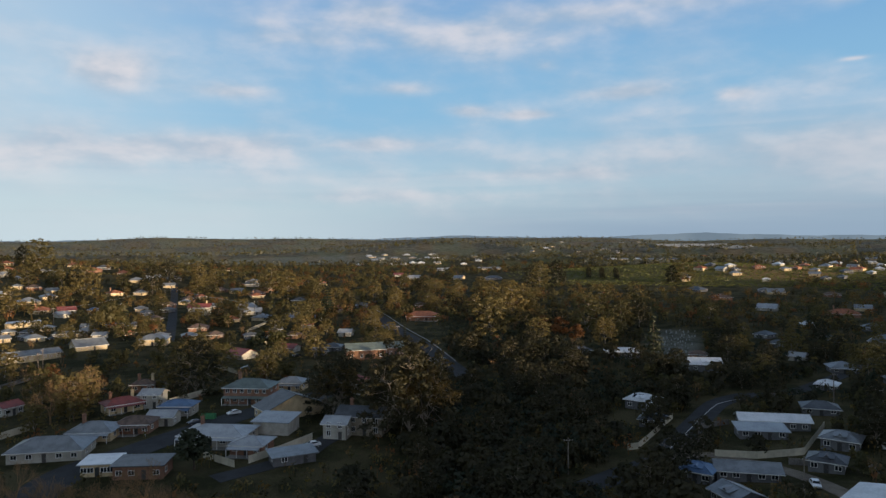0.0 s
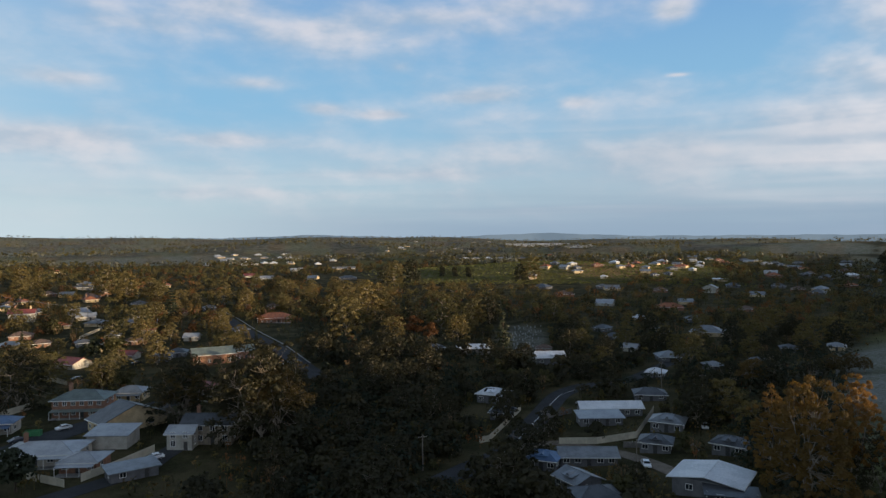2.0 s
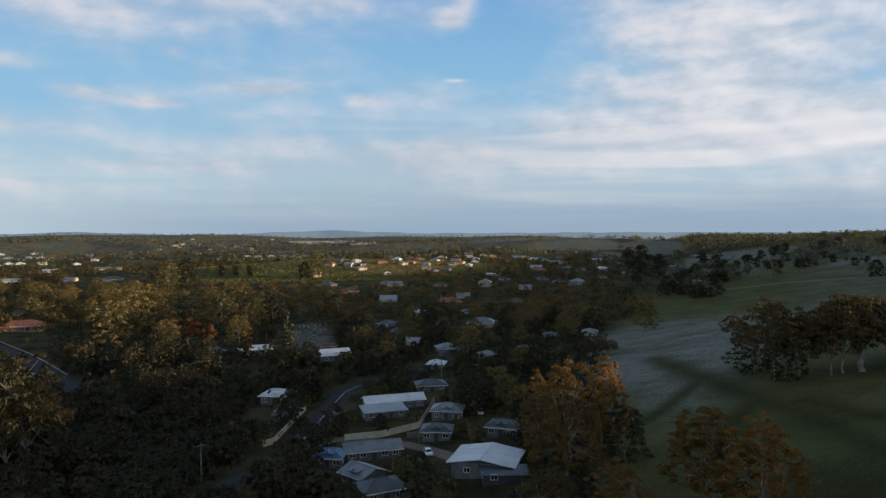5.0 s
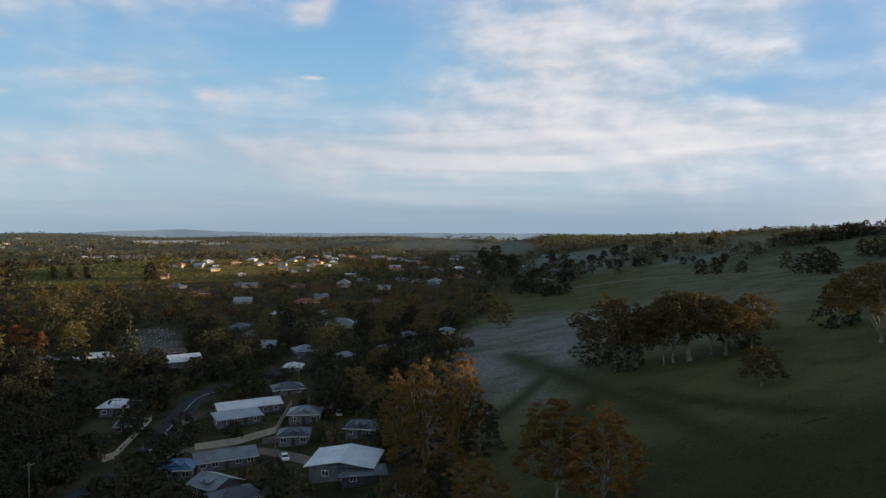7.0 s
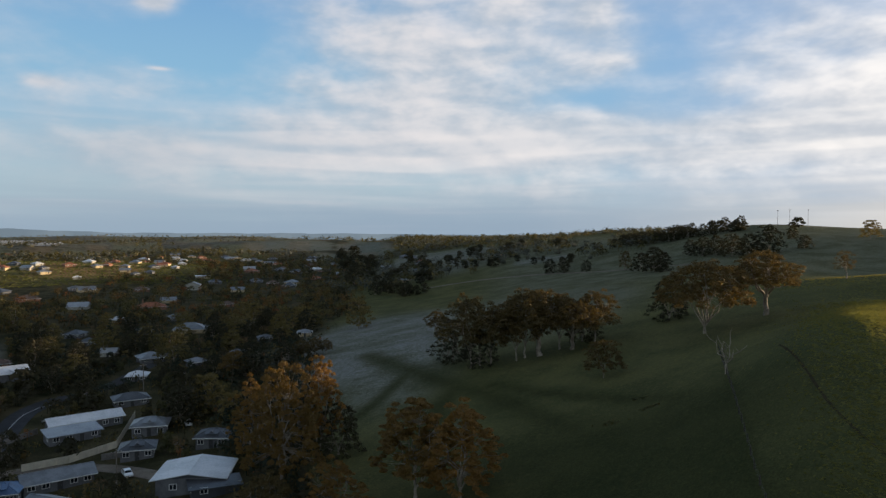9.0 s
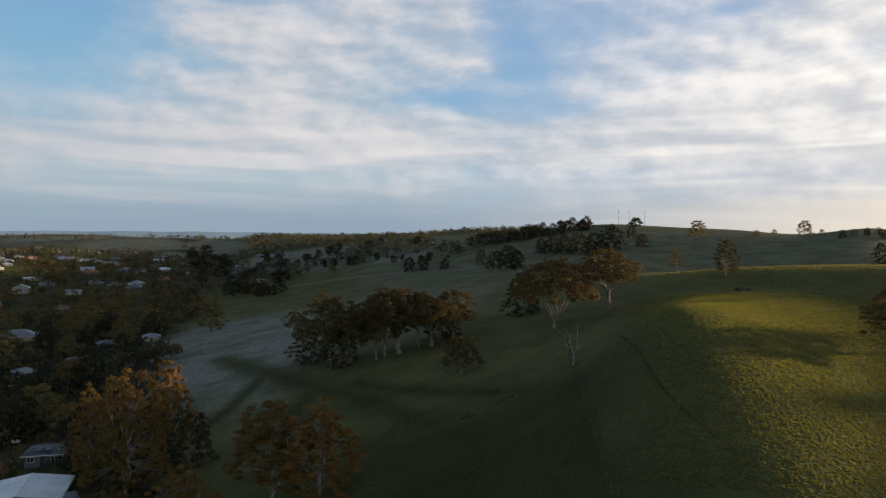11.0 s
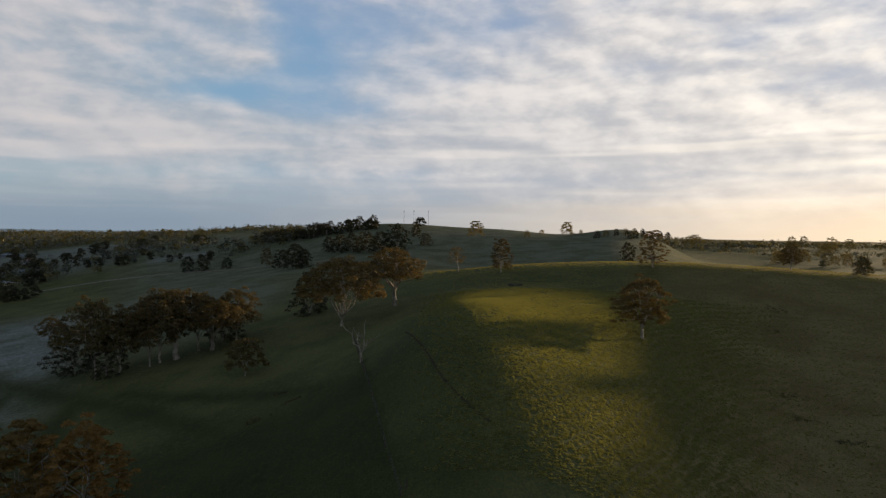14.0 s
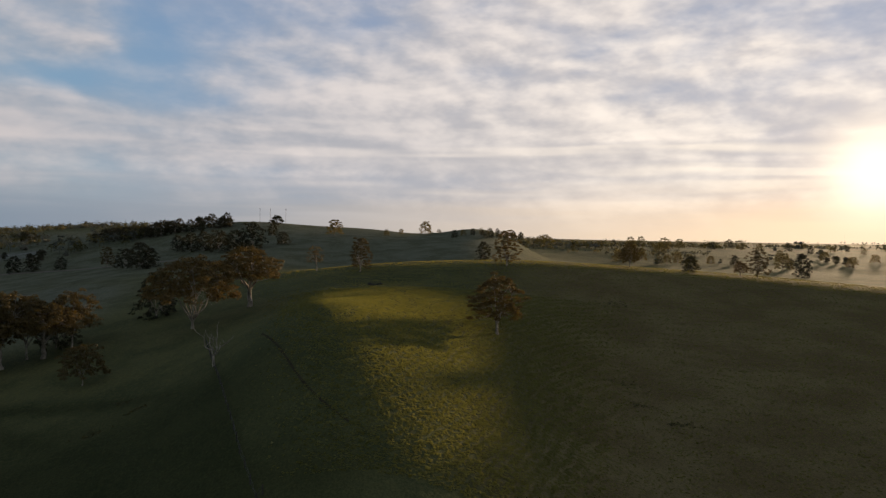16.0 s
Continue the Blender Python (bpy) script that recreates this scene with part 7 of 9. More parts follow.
house(-22.2, 419, 6.8, 7.5, 2.35, -23, "cream house with a grey steel hip roof", "hip", ZINC, CREAM, panes=False)
house(-14.4, 388, 6.8, 7.7, 2.35, 28, "cream cottage with a grey gabled roof", "gable", ZINC, CREAM, panes=False)
house(41.9, 1437, 18.8, 14.0, 2.35, 14, "white weatherboard house with a pale gabled roof", "gable", ZINC_PALE, WHITE, panes=False, wins=2, side_wins=False)
house(47.8, 1296, 15.8, 14.0, 2.35, -9, "grey house with a charcoal hip roof", "hip", SLATE, GREYWALL, panes=False, wins=2, side_wins=False)
house(50.2, 1011, 14.7, 13.9, 2.35, -4, "grey house with a charcoal hip roof", "hip", SLATE, GREYWALL, panes=False, wins=2, side_wins=False)
house(50.8, 864, 12.8, 13.3, 2.35, -13, "grey house with a charcoal hip roof", "hip", SLATE, GREYWALL, panes=False, wins=2, side_wins=False)
house(50.6, 749, 10.9, 10.3, 2.35, 4, "grey house with a charcoal hip roof", "hip", SLATE, GREYWALL, panes=False, wins=2, side_wins=False)
house(48.9, 703, 9.1, 9.0, 2.35, -8, "grey house with a charcoal hip roof", "hip", SLATE, GREYWALL, panes=False, wins=2, side_wins=False)
house(38.9, 1493, 19.7, 14.0, 2.35, -7, "grey house with a charcoal hip roof", "hip", SLATE, GREYWALL, panes=False, wins=2, side_wins=False)
house(44.3, 1571, 20.6, 14.0, 2.35, -2, "brown brick house with a brown tile roof", "hip", BROWN_ROOF, BRICK, panes=False, wins=2, side_wins=False)
house(37.3, 918, 14.5, 14.0, 2.35, 23, "brick house with a terracotta tile roof", "hip", TILE, BRICK, chimneys=1, panes=False, wins=2, side_wins=False)
house(46.7, 921, 10.0, 10.9, 2.35, 19, "grey house with a charcoal hip roof", "hip", SLATE, GREYWALL, panes=False, wins=2, side_wins=False)
house(48.0, 914, 13.3, 13.6, 2.35, 11, "white weatherboard house with a pale gabled roof", "gable", ZINC_PALE, WHITE, panes=False, wins=2, side_wins=False)
house(45.8, 910, 10.7, 11.7, 2.35, 19, "grey house with a charcoal hip roof", "hip", SLATE, GREYWALL, panes=False, wins=2, side_wins=False)
house(47.2, 761, 10.9, 12.4, 2.35, 28, "grey house with a charcoal hip roof", "hip", SLATE, GREYWALL, panes=False, wins=2, side_wins=False)
house(49.6, 1114, 16.8, 14.0, 2.35, 27, "grey house with a charcoal hip roof", "hip", SLATE, GREYWALL, panes=False, wins=2, side_wins=False)
house(41.9, 1197, 13.9, 14.0, 2.35, -26, "brown brick house with a brown tile roof", "hip", BROWN_ROOF, BRICK, panes=False, wins=2, side_wins=False)
house(50.9, 891, 11.0, 12.2, 2.35, -22, "cream house with an orange terracotta tile roof", "hip", TILE, CREAM, chimneys=1, panes=False, wins=2, side_wins=False)
house(43.7, 1255, 18.4, 14.0, 2.35, 19, "cream house with a grey steel hip roof", "hip", ZINC, CREAM, panes=False, wins=2, side_wins=False)
house(39.5, 953, 10.1, 11.5, 2.35, -28, "grey house with a charcoal hip roof", "hip", SLATE, GREYWALL, panes=False, wins=2, side_wins=False)
house(49.6, 672, 7.8, 8.4, 2.35, 17, "cream house with a grey steel hip roof", "hip", ZINC, CREAM, panes=False, wins=2, side_wins=False)
house(40.4, 777, 11.6, 13.3, 2.35, -30, "cream house with a grey steel hip roof", "hip", ZINC, CREAM, panes=False, wins=2, side_wins=False)
house(39.7, 972, 12.5, 12.8, 2.35, 11, "brown brick house with a brown tile roof", "hip", BROWN_ROOF, BRICK, panes=False, wins=2, side_wins=False)
house(42.3, 828, 9.2, 10.4, 2.35, 27, "brick house with a terracotta tile roof", "hip", TILE, BRICK, chimneys=1, panes=False, wins=2, side_wins=False)
house(50.7, 699, 7.4, 8.3, 2.35, -24, "cream house with a grey steel hip roof", "hip", ZINC, CREAM, panes=False, wins=2, side_wins=False)
house(46.1, 1047, 14.9, 14.0, 2.35, 5, "grey house with a charcoal hip roof", "hip", SLATE, GREYWALL, panes=False, wins=2, side_wins=False)
house(45.2, 741, 8.7, 9.6, 2.35, -22, "brick house with a terracotta tile roof", "hip", TILE, BRICK, chimneys=1, panes=False, wins=2, side_wins=False)
house(40.8, 930, 14.1, 14.0, 2.35, -15, "grey house with a charcoal hip roof", "hip", SLATE, GREYWALL, panes=False, wins=2, side_wins=False)
house(43.8, 871, 9.5, 10.2, 2.35, -17, "brown brick house with a brown tile roof", "hip", BROWN_ROOF, BRICK, panes=False, wins=2, side_wins=False)
house(43.0, 967, 14.4, 14.0, 2.35, -11, "brown brick house with a brown tile roof", "hip", BROWN_ROOF, BRICK, panes=False, wins=2, side_wins=False)
house(42.0, 1571, 18.1, 14.0, 2.35, -24, "grey house with a charcoal hip roof", "hip", SLATE, GREYWALL, panes=False, wins=2, side_wins=False)
house(47.1, 722, 12.0, 12.3, 2.35, -11, "grey house with a charcoal hip roof", "hip", SLATE, GREYWALL, panes=False, wins=2, side_wins=False)
house(48.9, 790, 13.1, 12.1, 2.35, -2, "white weatherboard house with a pale gabled roof", "gable", ZINC_PALE, WHITE, panes=False, wins=2, side_wins=False)
house(25.6, 393, 6.6, 7.3, 2.35, -22, "grey house with a charcoal hip roof", "hip", SLATE, GREYWALL, panes=False)
house(24.8, 747, 12.0, 11.7, 2.35, 6, "grey house with a charcoal hip roof", "hip", SLATE, GREYWALL, panes=False, wins=2, side_wins=False)
house(20.1, 337, 7.2, 6.5, 2.35, 0, "brown brick house with a brown tile roof", "hip", BROWN_ROOF, BRICK, panes=False)
house(29.4, 420, 6.8, 6.9, 2.35, 10, "grey house with a charcoal hip roof", "hip", SLATE, GREYWALL, panes=False)
house(21.8, 662, 15.8, 14.0, 2.35, 7, "brown brick house with a brown tile roof", "hip", BROWN_ROOF, BRICK, panes=False, wins=2, side_wins=False)
house(20.0, 747, 16.3, 14.0, 2.35, -30, "grey house with a charcoal hip roof", "hip", SLATE, GREYWALL, panes=False, wins=2, side_wins=False)
house(24.8, 422, 7.7, 8.8, 2.35, -29, "grey house with a charcoal hip roof", "hip", SLATE, GREYWALL, panes=False)

# ---------------------------------------------------------------- kinds of tree, built once each
GUMS = [
    eucalypt(11, 17.5, 10.6, 0.10, 0.50, 130, 80, 0.27, 0.34, 8, 0.0, 0.16, 0.22, bare=2, layer=0.62),
    eucalypt(12, 17.5, 9.4, 0.26, 0.54, 110, 80, 0.27, 0.66, 6, 0.35, 0.20, 0.16, layer=0.62),
    eucalypt(13, 20, 9.5, 0.16, 0.40, 70, 60, 0.44, 0.26, 5, 0.0, 0.3, 0.3),
    eucalypt(14, 18, 5.6, 0.30, 0.55, 22, 50, 0.34, 0.42, 4, 0.4, 0.4, 0.5, bare=4),
    eucalypt(15, 18, 6.0, 0.12, 0.34, 90, 70, 0.30, 0.36, 5, 0.0, 0.34, 0.40, layer=0.6),
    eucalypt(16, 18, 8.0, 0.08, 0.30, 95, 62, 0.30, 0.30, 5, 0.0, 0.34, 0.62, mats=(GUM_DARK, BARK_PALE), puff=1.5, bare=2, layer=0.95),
    eucalypt(17, 16.5, 7.4, 0.16, 0.46, 95, 75, 0.28, 0.42, 5, 0.05, 0.22, 0.40, bare=1, layer=0.65),
    eucalypt(18, 18, 7.6, 0.18, 0.50, 75, 62, 0.30, 0.26, 5, 0.1, 0.36, 0.30, mats=(GUM, BARK_PALE), puff=1.5, bare=2, layer=0.9),
]
BIG = [
    eucalypt(21, 22, 8.0, 0.20, 0.48, 150, 115, 0.24, 0.36, 6, 0.10, 0.40, 0.50, mats=(GUM_SUNLIT, BARK_PALE), bare=6, sides=9, layer=0.7, puff=1.5),
    eucalypt(22, 22, 7.0, 0.10, 0.46, 140, 115, 0.24, 0.28, 6, 0.0, 0.40, 0.42, mats=(GUM_SUNLIT, BARK_PALE), bare=3, sides=9, layer=0.7, puff=1.5),
    eucalypt(23, 22, 7.4, 0.10, 0.42, 140, 115, 0.24, 0.28, 6, 0.0, 0.36, 0.50, mats=(GUM_SUNLIT, BARK_PALE), bare=2, sides=9, layer=0.7, puff=1.5),
]
DEAD = [dead_meshes(31)]
BARE = [bare_meshes(41), bare_meshes(42, spread=0.45), bare_meshes(43, spread=0.62)]
PINES = [pine_meshes(51, 16, 4.2), pine_meshes(52, 16, 2.2, slim=True)]
BUSH = [
    bushy_meshes(61, 8, 4.0, 22, 70, 0.42, mats=(PINE, BARK_DARK)),
    bushy_meshes(62, 8, 4.4, 20, 60, 0.45),
    bushy_meshes(63, 8, 3.8, 18, 55, 0.45, mats=(RUST, BARK_DARK)),
    bushy_meshes(64, 8, 6.0, 26, 60, 0.50, mats=(OLIVE, BARK_DARK)),
    bushy_meshes(65, 8, 3.5, 18, 60, 0.42, mats=(GOLD, BARK_DARK)),
]
TOWN_TREES = [
    ("town_gum_tree", eucalypt(71, 15, 6.0, 0.10, 0.36, 42, 31, 0.51, 0.24, 3, 0.0, 0.25, 0.5, mats=(OLIVE, BARK_PALE), sides=5), "eucalypt in the town, olive crown and pale stem"),
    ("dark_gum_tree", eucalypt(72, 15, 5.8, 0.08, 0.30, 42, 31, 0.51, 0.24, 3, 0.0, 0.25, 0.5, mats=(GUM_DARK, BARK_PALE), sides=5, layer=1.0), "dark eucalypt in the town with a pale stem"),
    ("broad_gum_tree", eucalypt(73, 15, 7.0, 0.10, 0.36, 44, 31, 0.53, 0.24, 3, 0.0, 0.25, 0.45, mats=(OLIVE, BARK_PALE), sides=5), "broad olive-green eucalypt in the town"),
    ("garden_tree", bushy_meshes(74, 8, 4.2, 14, 36, 0.6, clear=0.06), "rounded dark green garden tree"),
    ("garden_tree", bushy_meshes(75, 8, 3.6, 13, 36, 0.6, clear=0.08, mats=(OLIVE, BARK_DARK)), "rounded olive-green garden tree"),
    ("autumn_tree", bushy_meshes(76, 7, 3.2, 13, 40, 0.55, clear=0.08, mats=(RUST, BARK_DARK)), "rust-coloured autumn garden tree"),
    ("bare_tree", bare_meshes(77, 9, depth=5, first=0.24), "leafless grey-brown garden tree"),
    ("conifer", pine_meshes(78, 13, 2.6, 9, 42, 0.6), "dark conifer in a garden"),
    ("wood_edge_tree", bushy_meshes(79, 10, 6.5, 16, 25, 0.97, clear=0.02, mats=(GUM_DARK, BARK_DARK)), "dark bushy tree of the wood edge"),
    ("wood_edge_tree", bushy_meshes(80, 10, 5.5, 16, 25, 0.97, clear=0.02, mats=(HAZE_GREYGUM, BARK_DARK)), "grey-green bushy tree of the wood edge"),
]

# ---------------------------------------------------------------- trees of the pasture and the near slope
plant("gum_tree", GUMS[0], 73.3, 208, "broad spreading eucalypt with pale forked trunk on the pasture", 1.14, turn=0.4)
plant("gum_tree", GUMS[5], 70.7, 240, "dark eucalypt standing beside the spreading one", 0.81)
plant("gum_tree", GUMS[1], 77.6, 224, "leaning eucalypt with a thick trunk and rounded crown", 1.05, turn=3.0)
plant("dead_tree", DEAD[0], 74.9, 145, "bleached dead tree of bare arms by the fence", 0.94, turn=1.0)
plant("gum_tree", GUMS[2], 65.7, 174, "small young eucalypt with a sunlit top", 0.47)
plant("gum_tree", GUMS[3], 82.8, 305, "wind-bent half-dead eucalypt on the rise", 0.57)
plant("gum_tree", GUMS[4], 86.3, 281, "upright eucalypt with layered crown on the rise", 0.75)
plant("gum_tree", GUMS[4], 98.3, 284, "eucalypt on the crest with layered crown", 0.80)
plant("distant_gum_tree", TOWN_TREES[1][1], 96.4, 402, "low dark eucalypt behind the crest", 0.77)
plant("gum_tree", GUMS[6], 97.6, 175, "lone round-headed eucalypt with a long shadow", 0.89, turn=2.0)
plant("gum_tree", GUMS[4], 108.1, 824, "dark eucalypt beyond the crest", 1.50)
plant("distant_gum_tree", TOWN_TREES[2][1], 112.7, 301, "dark eucalypt beyond the crest", 0.43)
plant("distant_gum_tree", TOWN_TREES[2][1], 107.2, 871, "dark eucalypt beyond the crest", 1.05)
plant("distant_gum_tree", TOWN_TREES[2][1], 84.2, 552, "skyline eucalypt on the hill", 0.87)
plant("distant_gum_tree", TOWN_TREES[2][1], 91.6, 583, "skyline eucalypt on the hill", 0.75)
plant("distant_gum_tree", TOWN_TREES[2][1], 88.4, 555, "skyline eucalypt on the hill", 0.36)
plant("distant_gum_tree", TOWN_TREES[2][1], 89.6, 578, "skyline eucalypt on the hill", 0.31)
# stands far behind the hill, enlarged to fit the camera's view
plant("distant_gum_tree", TOWN_TREES[2][1], 101.4, 1781, "skyline eucalypt on the hill", 1.84)
plant("distant_gum_tree", TOWN_TREES[2][1], 92.7, 588, "skyline eucalypt on the hill", 0.26)
# these four stand on the crest, scaled down to fit the camera's view
plant("gum_tree", GUMS[6], 108.1, 300, "eucalypt in the hazy hollow beyond the crest", 0.58)
plant("gum_tree", GUMS[5], 112.6, 299, "eucalypt in the hazy hollow beyond the crest", 0.38)
plant("gum_tree", GUMS[4], 117.4, 299, "eucalypt in the hazy hollow beyond the crest", 0.64)
plant("gum_tree", GUMS[6], 116.2, 298, "eucalypt in the hazy hollow beyond the crest", 0.35)
plant("distant_gum_tree", TOWN_TREES[2][1], 119.1, 799, "eucalypt in the hazy hollow beyond the crest", 1.25)
plant("distant_gum_tree", TOWN_TREES[1][1], 120.4, 687, "eucalypt in the hazy hollow beyond the crest", 1.32)
plant("distant_gum_tree", TOWN_TREES[1][1], 77.7, 484, "eucalypt of the dark grove on the hill", 1.18, wide=1.42)
plant("distant_gum_tree", TOWN_TREES[1][1], 76.4, 488, "eucalypt of the dark grove on the hill", 0.90, wide=1.09)
plant("distant_gum_tree", TOWN_TREES[1][1], 75.2, 493, "eucalypt of the dark grove on the hill", 0.97, wide=1.17)
plant("distant_gum_tree", TOWN_TREES[1][1], 74.1, 513, "eucalypt of the dark grove on the hill", 0.89, wide=1.08)
plant("distant_gum_tree", TOWN_TREES[1][1], 73.1, 521, "eucalypt of the dark grove on the hill", 0.87, wide=1.05)
plant("distant_gum_tree", TOWN_TREES[1][1], 72.2, 538, "eucalypt of the dark grove on the hill", 0.74, wide=0.89)
plant("distant_gum_tree", TOWN_TREES[1][1], 80.1, 501, "eucalypt of the dark grove on the hill", 0.59, wide=0.72)
plant("distant_gum_tree", TOWN_TREES[1][1], 79.3, 561, "eucalypt of the dark grove on the hill", 0.59, wide=0.72)
plant("distant_gum_tree", TOWN_TREES[1][1], 61.4, 566, "dark eucalypt along the paddock track", 0.76, wide=0.92)
plant("distant_gum_tree", TOWN_TREES[1][1], 62.5, 560, "dark eucalypt along the paddock track", 0.76, wide=0.92)
plant("distant_gum_tree", TOWN_TREES[1][1], 64.3, 543, "dark eucalypt along the paddock track", 0.57, wide=0.69)
plant("gum_tree", GUMS[4], 67.3, 510, "dark eucalypt along the paddock track", 0.73)
plant("distant_gum_tree", TOWN_TREES[1][1], 68.5, 475, "dark eucalypt along the paddock track", 0.79, wide=0.96)
plant("distant_gum_tree", TOWN_TREES[1][1], 69.6, 443, "dark eucalypt along the paddock track", 1.03, wide=1.25)
plant("distant_gum_tree", TOWN_TREES[1][1], 70.2, 446, "dark eucalypt along the paddock track", 0.77, wide=0.93)
plant("distant_gum_tree", TOWN_TREES[1][1], 94.0, 534, "eucalypt of the skyline grove on the second hill", 0.40)
plant("distant_gum_tree", TOWN_TREES[2][1], 94.7, 547, "eucalypt of the skyline grove on the second hill", 0.35)
plant("distant_gum_tree", TOWN_TREES[1][1], 95.5, 555, "eucalypt of the skyline grove on the second hill", 0.36)
plant("distant_gum_tree", TOWN_TREES[0][1], 96.2, 566, "eucalypt of the skyline grove on the second hill", 0.33)
plant("distant_gum_tree", TOWN_TREES[2][1], 96.9, 583, "eucalypt of the skyline grove on the second hill", 0.35)
plant("distant_gum_tree", TOWN_TREES[1][1], 97.5, 610, "eucalypt of the skyline grove on the second hill", 0.33)
plant("distant_gum_tree", TOWN_TREES[0][1], 98.2, 606, "eucalypt of the skyline grove on the second hill", 0.33)
# from here, trees past 1400 m are enlarged to fit the camera's view
plant("distant_gum_tree", TOWN_TREES[1][1], 98.9, 4355, "eucalypt of the skyline grove on the second hill", 2.33)
plant("distant_gum_tree", TOWN_TREES[2][1], 99.5, 4554, "eucalypt of the skyline grove on the second hill", 2.20)
plant("distant_gum_tree", TOWN_TREES[1][1], 96.3, 558, "eucalypt of the skyline grove on the second hill", 0.30)
plant("distant_gum_tree", TOWN_TREES[0][1], 101.0, 1404, "eucalypt of the skyline grove on the second hill", 1.47)
plant("distant_gum_tree", TOWN_TREES[2][1], 101.7, 1555, "eucalypt of the skyline grove on the second hill", 1.40)
plant("distant_gum_tree", TOWN_TREES[2][1], 105.7, 1389, "eucalypt in the hazy hollow beyond the crest", 1.10)
plant("distant_gum_tree", TOWN_TREES[1][1], 106.8, 2093, "eucalypt in the hazy hollow beyond the crest", 1.32)
plant("distant_gum_tree", TOWN_TREES[0][1], 108.1, 1431, "eucalypt in the hazy hollow beyond the crest", 1.65)
plant("distant_gum_tree", TOWN_TREES[2][1], 110.4, 1268, "eucalypt in the hazy hollow beyond the crest", 0.92)
plant("distant_gum_tree", TOWN_TREES[1][1], 114.2, 1807, "eucalypt in the hazy hollow beyond the crest", 1.28)
plant("distant_gum_tree", TOWN_TREES[1][1], 115.4, 2278, "eucalypt in the hazy hollow beyond the crest", 1.82)
plant("distant_gum_tree", TOWN_TREES[0][1], 116.2, 1585, "eucalypt in the hazy hollow beyond the crest", 1.42)
plant("distant_gum_tree", TOWN_TREES[2][1], 117.5, 2103, "eucalypt in the hazy hollow beyond the crest", 1.24)
plant("distant_gum_tree", TOWN_TREES[1][1], 119.4, 1598, "eucalypt in the hazy hollow beyond the crest", 1.24)
plant("distant_gum_tree", TOWN_TREES[2][1], 120.3, 2285, "eucalypt in the hazy hollow beyond the crest", 1.54)
plant("distant_gum_tree", TOWN_TREES[1][1], 120.9, 1343, "eucalypt in the hazy hollow beyond the crest", 0.90)
plant("distant_gum_tree", TOWN_TREES[2][1], 122.3, 1436, "eucalypt in the hazy hollow beyond the crest", 0.68)
plant("distant_gum_tree", TOWN_TREES[1][1], 123.2, 2050, "eucalypt in the hazy hollow beyond the crest", 0.96)
plant("distant_gum_tree", TOWN_TREES[0][1], 124.2, 1373, "eucalypt in the hazy hollow beyond the crest", 0.76)
plant("distant_gum_tree", TOWN_TREES[2][1], 123.6, 973, "eucalypt in the hazy hollow beyond the crest", 0.68)
plant("distant_gum_tree", TOWN_TREES[1][1], 119.6, 852, "eucalypt in the hazy hollow beyond the crest", 0.74)
plant("distant_gum_tree", TOWN_TREES[1][1], 115.8, 898, "eucalypt in the hazy hollow beyond the crest", 0.81)
plant("distant_gum_tree", TOWN_TREES[2][1], 110.9, 874, "eucalypt in the hazy hollow beyond the crest", 0.81)
plant("gum_tree", GUMS[5], 53.5, 224, "eucalypt of the dark clump with pale stems", 0.78)
plant("gum_tree", GUMS[7], 55.0, 210, "eucalypt of the dark clump with pale stems", 1.20)
plant("gum_tree", GUMS[7], 56.6, 211, "eucalypt of the dark clump with pale stems", 0.95)
plant("gum_tree", GUMS[7], 58.7, 210, "eucalypt of the dark clump with pale stems", 0.92)
plant("gum_tree", GUMS[1], 60.6, 212, "eucalypt of the dark clump with pale stems", 1.11)
plant("gum_tree", GUMS[7], 62.2, 217, "eucalypt of the dark clump with pale stems", 0.97)
plant("gum_tree", GUMS[1], 63.2, 214, "eucalypt of the dark clump with pale stems", 0.84)
plant("gum_tree", GUMS[7], 65.0, 220, "eucalypt of the dark clump with pale stems", 0.88)
plant("gum_tree", GUMS[5], 55.7, 211, "eucalypt of the dark clump with pale stems", 0.62)
plant("gum_tree", GUMS[7], 59.4, 212, "eucalypt of the dark clump with pale stems", 1.10)
plant("gum_tree", GUMS[5], 64.0, 224, "eucalypt of the dark clump with pale stems", 0.75)
plant("gum_tree", GUMS[6], 52.1, 290, "small round eucalypt at the edge of the clump", 0.57)
# the orange of these near crowns is mostly leaf colour, not sunlight
plant("gum_tree", BIG[0], 39.5, 132, "large eucalypt with pale trunk, its crown coloured sunlit orange", 1.10, turn=0.0, wide=0.86)
plant("gum_tree", BIG[1], 42.6, 151, "eucalypt with a high crown coloured sunlit orange", 0.98, wide=0.62)
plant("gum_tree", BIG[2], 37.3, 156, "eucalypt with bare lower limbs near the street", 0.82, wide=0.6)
plant("gum_tree", BIG[1], 50.4, 118, "multi-stemmed eucalypt with tufted crown coloured sunlit orange", 0.76, turn=2.2, wide=0.99)
plant("gum_tree", BIG[2], 54.1, 113, "eucalypt with rounded crown coloured sunlit orange beside its neighbour", 0.67, turn=4.0, wide=0.90)
plant("gum_tree", BIG[2], 43.9, 112, "young eucalypt with crown coloured sunlit orange", 0.49, wide=0.63)
plant("gum_tree", GUMS[6], 38.3, 117, "dark shrubby eucalypt on the slope", 0.60)
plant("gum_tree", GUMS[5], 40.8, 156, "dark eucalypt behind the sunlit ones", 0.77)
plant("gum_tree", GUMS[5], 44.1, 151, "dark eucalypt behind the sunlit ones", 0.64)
plant("distant_gum_tree", TOWN_TREES[0][1], 45.7, 368, "tall eucalypt at the field edge", 1.05)
